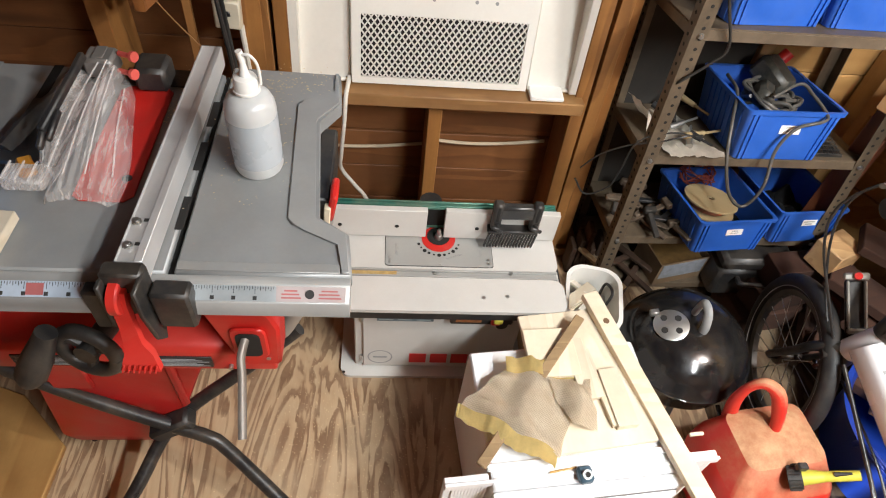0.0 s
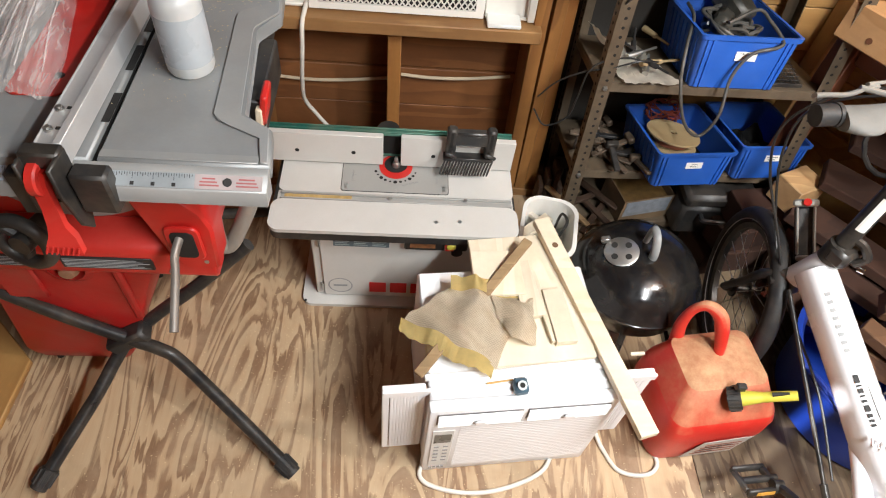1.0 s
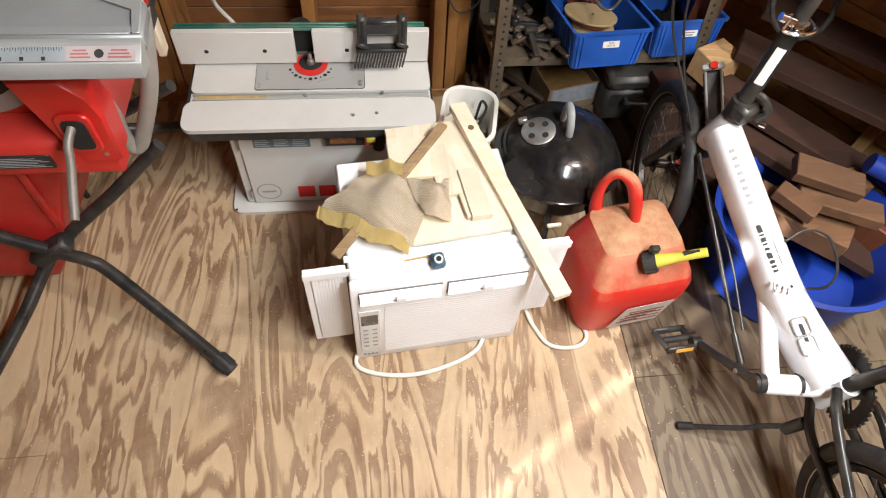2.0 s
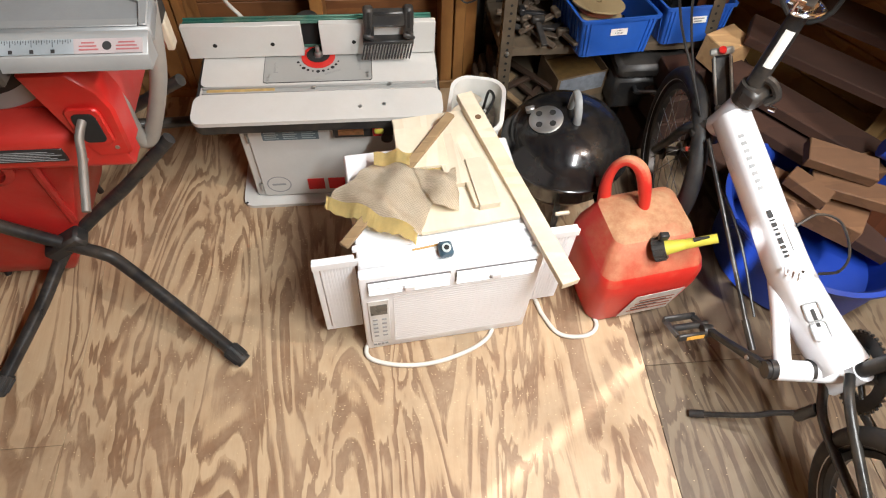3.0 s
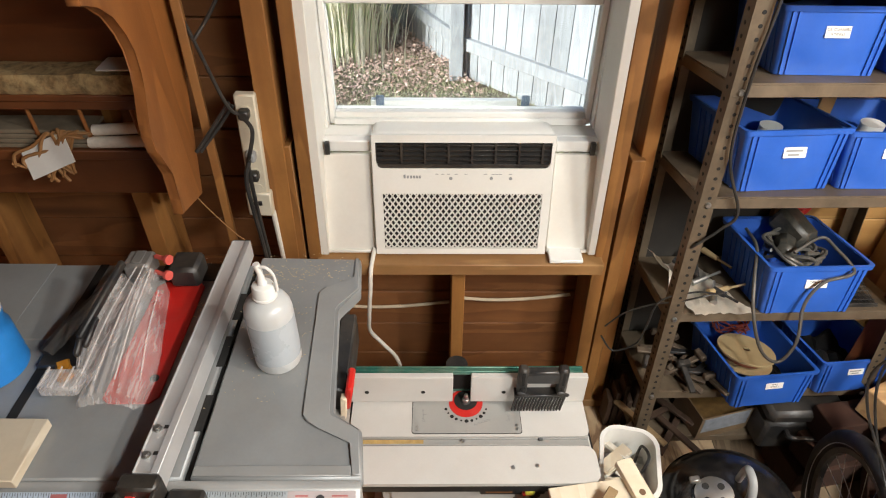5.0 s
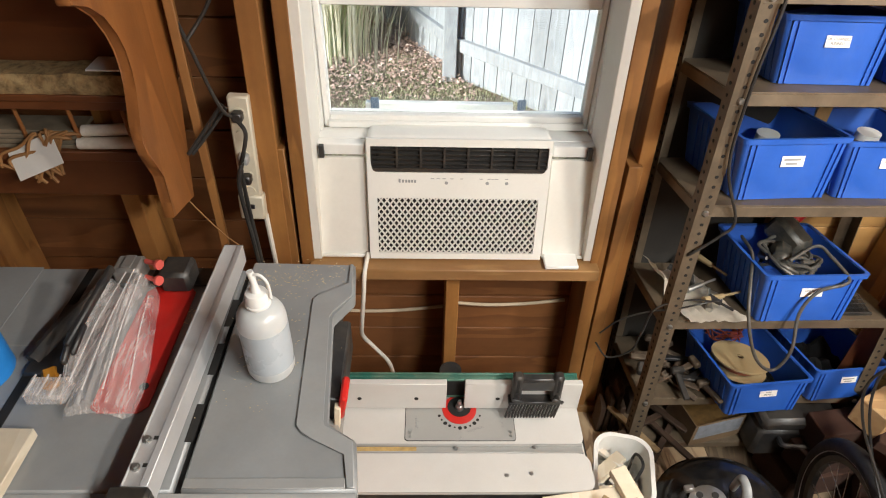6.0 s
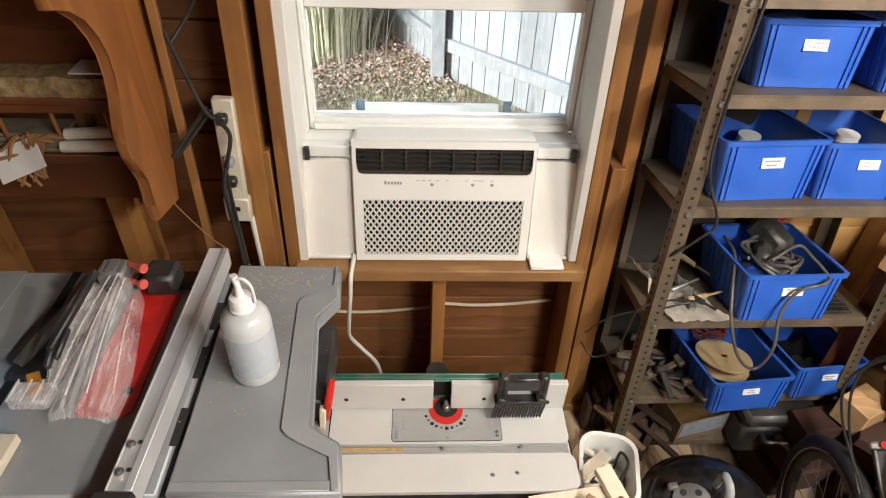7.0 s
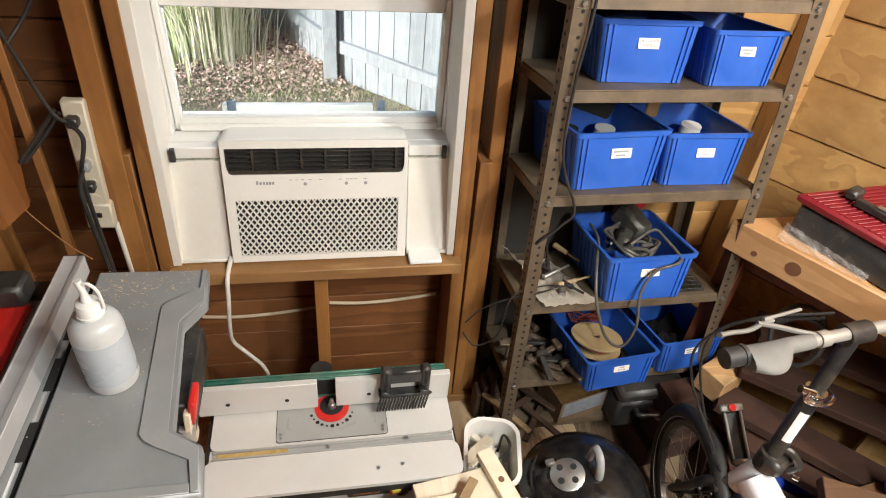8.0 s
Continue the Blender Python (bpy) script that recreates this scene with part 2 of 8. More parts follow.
def part(name, bm, mat, parent=None, label="", smooth=40, local=False):
    """One mesh object under a thing or a part. bm is in the world's metres, or in the thing's own when local."""
    if parent is not None and not local:
        bm.transform(W[parent].inverted())
    me = finish(bm, mat, smooth)
    me.name = name
    ob = new(name, me)
    if parent is not None:
        ob.parent = parent
        W[ob] = W[parent]
    else:
        W[ob] = Matrix()
    return tagged(ob, label)


def solo(name, bm, mat, label, category, group="", kind="", smooth=40):
    return tagged(part(name, bm, mat, None, "", smooth), label, category, group, kind)


def B():
    return bmesh.new()


def box(bm, x0, x1, y0, y1, z0, z1, bev=0.0, m=None, seg=1):
    g = bmesh.ops.create_cube(bm, size=1)["verts"]
    for v in g:
        v.co = Vector((x0 if v.co.x < 0 else x1, y0 if v.co.y < 0 else y1, z0 if v.co.z < 0 else z1))
    if bev:
        es = {e for v in g for e in v.link_edges}
        r = bmesh.ops.bevel(bm, geom=list(es), offset=bev, segments=seg, affect="EDGES", profile=0.5)
        g = list({v for f in r["faces"] for v in f.verts} | {v for v in g if v.is_valid})
    if m is not None:
        bmesh.ops.transform(bm, matrix=m, verts=g)
    return g


def obox(bm, c, size, m, bev=0.0):
    """A box of that size about its centre, turned by m about c."""
    sx, sy, sz = (s / 2 for s in size)
    return box(bm, -sx, sx, -sy, sy, -sz, sz, bev, Matrix.Translation(c) @ m)


def rod(bm, p, q, r, r2=None, n=12, caps=True):
    p, q = Vector(p), Vector(q)
    d = q - p
    m = Matrix.Translation((p + q) / 2) @ d.to_track_quat("Z", "Y").to_matrix().to_4x4()
    return bmesh.ops.create_cone(bm, cap_ends=caps, segments=n, radius1=r, radius2=r if r2 is None else r2, depth=d.length, matrix=m)["verts"]


def smooth_path(pts, n=8):
    """Catmull-Rom through the points."""
    p = [Vector(a) for a in pts]
    p = [2 * p[0] - p[1], *p, 2 * p[-1] - p[-2]]
    out = []
    for i in range(1, len(p) - 2):
        for k in range(n):
            s = k / n
            a, b, c, d = p[i - 1], p[i], p[i + 1], p[i + 2]
            out.append(0.5 * (2 * b + (c - a) * s + (2 * a - 5 * b + 4 * c - d) * s * s + (3 * b - a - 3 * c + d) * s ** 3))
    out.append(p[-2])
    return out


def tube(bm, pts, r, n=8, smooth=8, flat=1.0):
    """A round bar or cable swept along a smooth line."""
    path = smooth_path(pts, smooth) if smooth else [Vector(a) for a in pts]
    rings, up = [], None
    for i, c in enumerate(path):
        d = (path[min(i + 1, len(path) - 1)] - path[max(i - 1, 0)]).normalized()
        if up is None:
            up = d.orthogonal().normalized()
        side = d.cross(up).normalized()
        up = side.cross(d).normalized()
        rr = r(i / (len(path) - 1)) if callable(r) else r
        rings.append([bm.verts.new(c + rr * (math.cos(a) * side + flat * math.sin(a) * up)) for a in (2 * math.pi * k / n for k in range(n))])
    for a, b in zip(rings, rings[1:]):
        for k in range(n):
            bm.faces.new((a[k], a[(k + 1) % n], b[(k + 1) % n], b[k]))
    bm.faces.new(rings[0])
    bm.faces.new(rings[-1])


def lathe(bm, prof, n=32, m=None, sx=1.0, sy=1.0):
    """Turns a profile of (radius, height) about z."""
    rings = []
    for r, z in prof:
        rings.append([bm.verts.new((max(r, 1e-4) * math.cos(a) * sx, max(r, 1e-4) * math.sin(a) * sy, z)) for a in (2 * math.pi * k / n for k in range(n))])
    for a, b in zip(rings, rings[1:]):
        for k in range(n):
            bm.faces.new((a[k], a[(k + 1) % n], b[(k + 1) % n], b[k]))
    vs = [v for r in rings for v in r]
    if m is not None:
        bmesh.ops.transform(bm, matrix=m, verts=vs)
    return vs


def prism(bm, poly, h0, h1, m=None, bev=0.0):
    """A flat outline in x, y, drawn up from h0 to h1."""
    lo = [bm.verts.new((x, y, h0)) for x, y in poly]
    hi = [bm.verts.new((x, y, h1)) for x, y in poly]
    fs = [bm.faces.new(lo), bm.faces.new(hi)]
    n = len(poly)
    for i in range(n):
        fs.append(bm.faces.new((lo[i], lo[(i + 1) % n], hi[(i + 1) % n], hi[i])))
    vs = lo + hi
    if bev:
        es = [e for e in bm.edges if e.verts[0] in vs and e.verts[1] in vs]
        r = bmesh.ops.bevel(bm, geom=es, offset=bev, segments=1, affect="EDGES", profile=0.5)
        vs = list({v for f in r["faces"] for v in f.verts} | {v for v in vs if v.is_valid})
    if m is not None:
        bmesh.ops.transform(bm, matrix=m, verts=vs)
    return vs


def rounded(x0, x1, y0, y1, r, n=5):
    out = []
    for cx, cy, a0 in ((x1 - r, y1 - r, 0), (x0 + r, y1 - r, 90), (x0 + r, y0 + r, 180), (x1 - r, y0 + r, 270)):
        for k in range(n + 1):
            a = radians(a0 + 90 * k / n)
            out.append((cx + r * math.cos(a), cy + r * math.sin(a)))
    return out


def loft(bm, rings, cap=True):
    """Joins rings of equally many points."""
    rr = [[bm.verts.new(p) for p in ring] for ring in rings]
    n = len(rr[0])
    for a, b in zip(rr, rr[1:]):
        for k in range(n):
            bm.faces.new((a[k], a[(k + 1) % n], b[(k + 1) % n], b[k]))
    if cap:
        bm.faces.new(rr[0])
        bm.faces.new(rr[-1])
    return [v for r in rr for v in r]


def words(name, text, size, m, mat, parent, thick=0.0004, shear=0.0, spacing=1.0):
    """Lettering in the built-in font as a thin mesh."""
    cu = bpy.data.curves.new("text", "FONT")
    cu.body, cu.size, cu.extrude, cu.align_x, cu.align_y = text, size, thick, "CENTER", "CENTER"
    cu.shear, cu.space_character, cu.resolution_u = shear, spacing, 3
    tmp = bpy.data.objects.new("text", cu)
    scene.collection.objects.link(tmp)
    dg = bpy.context.evaluated_depsgraph_get()
    me = bpy.data.meshes.new_from_object(tmp.evaluated_get(dg))
    bpy.data.objects.remove(tmp)
    me.materials.clear()
    me.materials.append(mat)
    me.transform(W[parent].inverted() @ m)
    ob = new(name, me)
    ob.parent = parent
    W[ob] = W[parent]
    return ob


# ---- the shed ----
X0, X1, Y0, Y1, ZC = -1.85, 3.75, -1.55, 1.84, 2.45

# ground outside, one sheet to the horizon
def ground_mat():
    m, t, b = nodes("leafy_ground")
    v = coords(t)
    n = noise_tex(t, v, 1.2, 8, 0.7)
    f = noise_tex(t, v, 18, 6, 0.75)
    col = ramp(t, n, [(0.35, (0.17, 0.175, 0.11)), (0.5, (0.24, 0.20, 0.15)), (0.7, (0.28, 0.22, 0.18))])
    col = mixc(t, math_node(t, "MULTIPLY", f, 0.7), col, (0.07, 0.05, 0.035))
    t.links.new(col, b.inputs["Base Color"])
    b.inputs["Roughness"].default_value = 0.95
    bump(t, b, f, 0.8, 0.02)
    return m


bm = B()
bmesh.ops.create_grid(bm, x_segments=60, y_segments=60, size=400, matrix=Matrix.Translation((0, 0, -0.2)))
for v in bm.verts:
    v.co.x, v.co.y = v.co.x * abs(v.co.x / 400) ** 1.5, v.co.y * abs(v.co.y / 400) ** 1.5
solo("ground", bm, ground_mat(), "leaf-covered garden ground outside the window", "ground", kind="structure")

# floor of plywood sheets on a dark base
bm = B()
box(bm, X0, X1, Y0, Y1 + 0.02, -0.15, -0.020)
floor = solo("floor", bm, HOLE, "worn rotary-cut plywood floor strewn with sawdust", "floor", kind="structure")
for xa, xb, ya, yb in ((-1.85, -0.628, -1.55, 0.52), (-1.85, -0.628, 0.5212, 1.84), (-0.627, 0.8438, -1.55, 1.84), (0.845, 2.06, -1.55, 0.6138), (0.845, 2.06, 0.615, 1.84), (2.065, 3.75, -1.55, 0.612), (2.065, 3.75, 0.615, 1.84)):
    bm = B()
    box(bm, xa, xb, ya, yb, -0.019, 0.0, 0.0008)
    part("plywood_sheet", bm, FLOOR_SHADED if xa > 0.8 else FLOOR, floor)

# north wall: framing in front of boards, round a window opening
bm = B()
box(bm, X0, -0.40, 1.862, 1.875, -0.15, ZC)
box(bm, 0.42, 1.65, 1.862, 1.875, -0.15, ZC)
box(bm, -0.40, 0.42, 1.862, 1.875, -0.15, 0.645)
box(bm, -0.40, 0.42, 1.862, 1.875, 1.95, ZC)
wall_n = solo("wall_north", bm, BOARD, "bare timber-framed wall of brown-stained horizontal boards", "wall", kind="structure")
rng = random.Random(4)
z = -0.02
while z < ZC - 0.02:
    h = 0.145
    for xa, xb in (((X0, -0.40), (0.42, 0.918), (0.92, 1.62)) if 0.6 < z + h / 2 < 1.95 else ((X0, 0.918), (0.92, 1.62))):
        bm = B()
        box(bm, xa, xb, 1.840 + rng.uniform(0, 0.006), 1.861, z, min(z + h - 0.004, ZC), 0.002)
        part("board", bm, BOARD if xb < 1 else BOARD_N, wall_n)
    z += h


def splay(bm):
    """The rough opening is out of true: a little wider at its foot than at its head."""
    for v in bm.verts:
        if abs(v.co.x) < 0.5:
            v.co.x *= 1.0 + 0.075 * (1.38 - max(0.62, v.co.z))
    return bm


def stud(x0, x1, z0, z1, y0=1.70, y1=1.838, mat=None, name="stud", par=None):
    bm = B()
    box(bm, x0, x1, y0, y1, z0, z1, 0.002)
    if abs(x0) > 0.3:
        splay(bm)
    return part(name, bm, mat or STUD, par or wall_n)


stud(-0.487, -0.437, 0.035, 2.40)
stud(-0.436, -0.411, 0.035, 1.022, y0=1.703)
stud(-0.410, -0.376, 0.035, 2.40)
stud(0.366, 0.404, 0.035, 2.40)
stud(0.406, 0.440, 0.035, 0.985, y0=1.703)
stud(0.442, 0.478, 0.035, 2.40, y0=1.72)
stud(-0.022, 0.016, 0.035, 0.636)
stud(-0.845, -0.800, 0.035, 2.40)
stud(-1.25, -1.21, 0.035, 2.40)
stud(-1.66, -1.62, 0.035, 2.40)
stud(0.90, 0.938, 0.035, 2.40, y0=1.815, mat=STUD_P)
stud(1.27, 1.31, 0.035, 2.40, y0=1.765, mat=STUD_P)
bm = B()
box(bm, X0, 1.36, 1.70, 1.838, 0.0, 0.034, 0.002)
part("sole_plate", bm, STUD_H, wall_n)
bm = B()
box(bm, -0.395, 0.394, 1.665, 1.838, 0.638, 0.676, 0.003)
part("rough_sill", bm, STUD_H, wall_n, "dusty two-by-four sill under the window")
bm = B()
box(bm, -0.375, 0.365, 1.70, 1.838, 1.86, 1.95, 0.003)
part("header_beam", bm, STUD_H, wall_n)
for xa, xb, zz in ((-0.374, -0.024, 0.36), (0.018, 0.364, 0.392)):
    bm = B()
    tube(bm, [(xa, 1.832, zz), (xa + 0.1, 1.828, zz - 0.004), (xa + 0.22, 1.828, zz + 0.002), (xb, 1.832, zz + 0.016)], 0.0055, 8)
    tagged(part("wall_cable", bm, CABLE_B), "beige electrical cable run between wall studs", "cable")

# added dark sheet: stands in for the shade in the bay behind the shelving
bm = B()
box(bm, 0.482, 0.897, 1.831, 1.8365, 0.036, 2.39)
part("felt_lining", bm, surf("dark_shade_sheet", (0.030, 0.026, 0.022), 0.92, 0, 0.3, 12, 140, 0.3, 0.15, (0.07, 0.055, 0.04)), wall_n, "dark sheet added for the shade behind the shelving")
# east, west and south walls, ceiling
def board_wall(name, label, x=None, y=None, mat=BOARD_E, inward=1, gap=None):
    bm = B()
    if x is not None:
        box(bm, x, x + 0.03 * inward, Y0 - 0.03, Y1 + 0.03, -0.15, ZC) if gap is None else None
        if gap is not None:
            g0, g1, gz0, gz1 = gap
            box(bm, x, x + 0.03 * inward, Y0 - 0.03, g0, -0.15, ZC)
            box(bm, x, x + 0.03 * inward, g1, Y1 + 0.03, -0.15, ZC)
            box(bm, x, x + 0.03 * inward, g0, g1, -0.15, gz0)
            box(bm, x, x + 0.03 * inward, g0, g1, gz1, ZC)
    else:
        box(bm, X0, X1, y, y + 0.03 * inward, -0.15, ZC)
    w = solo(name, bm, mat, label, "wall", kind="structure")
    return w


EAST = Matrix.Translation((1.40, 1.855, 0)) @ pose(0, 0, 0, 0, 0, -90 + 35)
bm = B()
box(bm, -0.05, 4.2, 0.014, 0.045, -0.15, ZC, 0, EAST)
wall_e = solo("wall_east", bm, BOARD_E, "timber wall of honey-coloured horizontal boards", "wall", kind="structure")
z = -0.02
while z < ZC:
    bm = B()
    o = rng.uniform(0, 0.005)
    box(bm, 0, 4.2, -0.012 + o, 0.012, z, min(z + 0.166, ZC - 0.001), 0.003, EAST)
    part("board", bm, BOARD_E, wall_e)
    z += 0.17
for u in (0.66, 1.15, 1.7, 2.3, 2.9, 3.5):
    bm = B()
    box(bm, u - 0.02, u + 0.02, -0.085, -0.013, 0.0, ZC - 0.125, 0.002, EAST)
    part("stud", bm, STUD_P, wall_e)
bm = B()
tube(bm, [EAST @ Vector(p) for p in ((0.64, -0.03, 1.24), (0.78, -0.022, 1.20), (0.95, -0.022, 1.19), (1.12, -0.03, 1.21))], 0.005, 8)
tagged(part("wall_cable", bm, CABLE_B), "beige electrical cable run between wall studs", "cable")
SLIT = (-1.282, -1.220)
board_wall("wall_west", "plain timber wall with a narrow gap beside a door", x=X0, inward=-1, mat=BOARD, gap=(SLIT[0], SLIT[1], 1.10, 2.06))
board_wall("wall_south", "plain timber wall behind the walk", y=Y0, inward=-1, mat=BOARD)
bm = B()
box(bm, X0 - 0.03, X1 + 0.05, Y0 - 0.03, Y1 + 0.036, ZC, ZC + 0.05)
for x in (-1.5, -0.9, -0.3, 0.3, 0.9, 1.5, 2.1, 2.7, 3.3):
    box(bm, x - 0.02, x + 0.02, Y0, Y1, ZC - 0.12, ZC - 0.002)
solo("ceiling", bm, BOARD, "plywood ceiling between rough rafters", "ceiling", kind="structure")

# window with its sash; unit and side panels lean outwards
TIP = Matrix.Translation((0, 1.704, 0.679)) @ pose(0, 0, 0, -9, 0, 0) @ Matrix.Translation((0, -1.704, -0.679))
win = thing("window_1", (0, 1.84, 1.0), "white vinyl sash window over painted side panels", "window", kind="structure")
for xa, xb, ya, yb, za, zb in ((-0.375, -0.345, 1.703, 1.834, 0.68, 1.858), (0.336, 0.365, 1.703, 1.834, 0.68, 1.858)):
    bm = B()
    box(bm, xa, xb, ya, yb, za, zb, 0.002)
    part("jamb", splay(bm), WHITE, win, "rough white-painted jamb")
bm = B()
box(bm, -0.378, -0.348, 1.835, 1.90, 1.0, 1.858, 0.002)
box(bm, 0.340, 0.370, 1.835, 1.90, 1.0, 1.858, 0.002)
box(bm, -0.347, 0.339, 1.835, 1.90, 1.82, 1.858, 0.002)
part("window_frame", bm, VINYL, win)
bm = B()
SX0, SX1, SZ0, SZ1, ST = -0.347, 0.339, 1.0, 1.346, 0.016
box(bm, SX0, SX0 + ST, 1.86, 1.90, SZ0, SZ1, 0.003)
box(bm, SX1 - ST, SX1, 1.86, 1.90, SZ0, SZ1, 0.003)
box(bm, SX0 + ST, SX1 - ST, 1.86, 1.90, SZ0, SZ0 + 0.035, 0.003)
box(bm, SX0 + ST, SX1 - ST, 1.86, 1.90, SZ1 - 0.035, SZ1, 0.003)
box(bm, SX0 + 0.012, SX1 - 0.012, 1.849, 1.8595, SZ0 + 0.002, SZ0 + 0.022, 0.003)
sash = part("lower_sash", bm, VINYL, win)
bm = B()
box(bm, SX0 + ST, SX1 - ST, 1.878, 1.882, SZ0 + 0.035, SZ1 - 0.035)
pane = part("pane", bm, GLASS, sash)
pane.visible_shadow = False
bm = B()
box(bm, SX0, SX0 + 0.03, 1.905, 1.94, 1.316, 1.82, 0.003)
box(bm, SX1 - 0.03, SX1, 1.905, 1.94, 1.316, 1.82, 0.003)
box(bm, SX0 + 0.03, SX1 - 0.03, 1.905, 1.94, 1.316, 1.356, 0.003)
up = part("upper_sash", bm, VINYL, win)
bm = B()
box(bm, SX0 + 0.03, SX1 - 0.03, 1.918, 1.922, 1.356, 1.82)
part("pane", bm, GLASS, up).visible_shadow = False
bm = B()
box(bm, -0.360, 0.350, 1.802, 1.860, 0.965, 0.999, 0.003)
box(bm, -0.360, -0.2365, 1.772, 1.8016, 0.968, 0.999, 0.003)
box(bm, 0.2395, 0.350, 1.772, 1.8016, 0.968, 0.999, 0.003)
part("window_sill", bm, VINYL, win)
for x in (-0.344, 0.332):
    bm = B()
    box(bm, x - 0.006, x + 0.006, 1.758, 1.7715, 0.966, 1.000, 0.001)
    part("latch", bm, DARK, win, "black tilt latch")
bm = B()
rod(bm, (0.0, 1.8015, 0.984), (0.0, 1.7975, 0.984), 0.0028, n=8)
part("screw", bm, GREYINK, win)
for xa, xb in ((-0.366, -0.2365), (0.2395, 0.358)):
    bm = B()
    box(bm, xa, xb, 1.722, 1.734, 0.68, 0.970, 0.002, TIP)
    box(bm, xa, xb, 1.712, 1.7215, 0.68, 0.690, 0.003, TIP)
    part("filler_panel", bm, WHITE, win, "white-painted filler panel beside the air conditioner")
# ---- on and behind the north wall ----
# air conditioner in the window
ac = thing("window_air_conditioner", (0, 1.76, 0.678), "white window air conditioner with diamond grille, set on the sill", "air conditioner")
AX0, AX1, AZ0, AZ1 = -0.235, 0.238, 0.679, 1.032
bm = B()
loft(bm, [[(x, y, z) for x, z in rounded(AX0 + g, AX1 - g, AZ0 + g, AZ1 - g, 0.022 - g * 0.5, 4)] for y, g in ((1.716, 0.004), (1.722, 0.0), (1.798, 0.0))])
box(bm, AX0 + 0.012, AX1 - 0.012, 1.798, 2.10, AZ0 - 0.03, AZ1 - 0.095)
part("housing", bm, ACW, ac)


# front frame: a ring round louvre and grille openings, built of bars
LZ0, LZ1, GZ0, GZ1 = 0.938, 1.008, 0.700, 0.866
LX0, LX1, GX0, GX1 = -0.222, 0.226, -0.208, 0.212
bm = B()
cx = (AX0 + 0.004, LX0, GX0, GX1, LX1, AX1 - 0.004)
cz = (AZ0 + 0.004, GZ0, GZ1, LZ0, LZ1, AZ1 - 0.004)
grid = [[bm.verts.new((x, 1.704, z)) for x in cx] for z in cz]
for r in range(5):
    for c in range(5):
        if not (r == 1 and c == 2) and not (r == 3 and 1 <= c <= 3):
            bm.faces.new((grid[r][c], grid[r][c + 1], grid[r + 1][c + 1], grid[r + 1][c]))
out = bmesh.ops.extrude_face_region(bm, geom=list(bm.faces))
bmesh.ops.translate(bm, vec=(0, 0.0115, 0), verts=[v for v in out["geom"] if isinstance(v, bmesh.types.BMVert)])
bmesh.ops.recalc_face_normals(bm, faces=list(bm.faces))
front = part("front_panel", bm, ACW, ac)
bm = B()
box(bm, GX0, GX1, 1.7135, 1.7158, GZ0, GZ1)
box(bm, LX0, LX1, 1.7135, 1.7158, LZ0, LZ1)
part("recess", bm, HOLE, ac)


def lattice(x0, x1, z0, z1, pitch, w, y0, y1, slope):
    """Diagonal bars of both slants, clipped to the opening, as one grille."""
    bm = B()
    for sgn in (1, -1):
        c = x0 - (z1 - z0) / slope
        while c < x1 + (z1 - z0) / slope:
            za, zb = z0, z1
            xa, xb = c, c + sgn * (z1 - z0) / slope
            pts = [(xa, za), (xb, zb)]
            lo, hi = 0.0, 1.0
            d = xb - xa
            for lim, s in ((x0, 1), (x1, -1)):
                tt = (lim - xa) / d
                if s * d > 0:
                    lo = max(lo, tt)
                else:
                    hi = min(hi, tt)
            if hi - lo > 0.02:
                p = [(xa + d * k, za + (zb - za) * k) for k in (lo, hi)]
                v = Vector((p[1][0] - p[0][0], 0, p[1][1] - p[0][1]))
                ln = v.length
                ang = math.atan2(v.z, v.x)
                m = Matrix.Translation(((p[0][0] + p[1][0]) / 2, (y0 + y1) / 2, (p[0][1] + p[1][1]) / 2)) @ Matrix.Rotation(-ang, 4, "Y")
                box(bm, -ln / 2, ln / 2, -(y1 - y0) / 2, (y1 - y0) / 2, -w / 2, w / 2, 0, m)
            c += pitch
    return bm


part("grille", lattice(GX0, GX1, GZ0, GZ1, 0.0158, 0.0027, 1.7062, 1.7125, 1.42), ACW, ac, "white diamond lattice grille")
for sx in (LX0, LX1):
    bm = B()
    d = 0.014 if sx < 0 else -0.014
    prism(bm, [(sx, LZ0), (sx + d, LZ0), (sx + d * 0.42, LZ0 + 0.0045), (sx + d * 0.12, LZ0 + 0.012), (sx, LZ0 + 0.022)], 1.7046, 1.7128, Matrix(((1, 0, 0, 0), (0, 0, 1, 0), (0, 1, 0, 0), (0, 0, 0, 1))))
    part("corner_fillet", bm, ACW, front)
# black bar that paints the dark shading along the opening's foot
bm = B()
box(bm, LX0 + 0.004, LX1 - 0.004, 1.7060, 1.7125, LZ0 + 0.0006, LZ0 + 0.011, 0.001)
part("louvre_lip", bm, BLACKP, ac)
for k in range(4):
    z = LZ0 + 0.020 + k * 0.0130
    bm = B()
    box(bm, LX0 + 0.002, LX1 - 0.002, -0.001, 0.001, -0.0045, 0.0045, 0.0005, pose(0, 1.709, z, 35, 0, 0))
    part("louvre_slat", bm, BLACKP, ac)
for k in range(7):
    x = LX0 + 0.066 + k * 0.060
    bm = B()
    box(bm, x - 0.0028, x + 0.0028, 1.7055, 1.7130, LZ0 + 0.012, LZ1 - 0.003)
    part("louvre_fin", bm, BLACKP, ac)
bm = B()
for i, x in enumerate((-0.152, -0.1435, -0.135, -0.1275, -0.120, -0.1125)):
    box(bm, x, x + 0.0052, 1.7030, 1.7042, 0.911, 0.9185 if i else 0.921)
part("maker_mark", bm, GREYINK, ac, "small grey raised maker's mark")
bm = B()
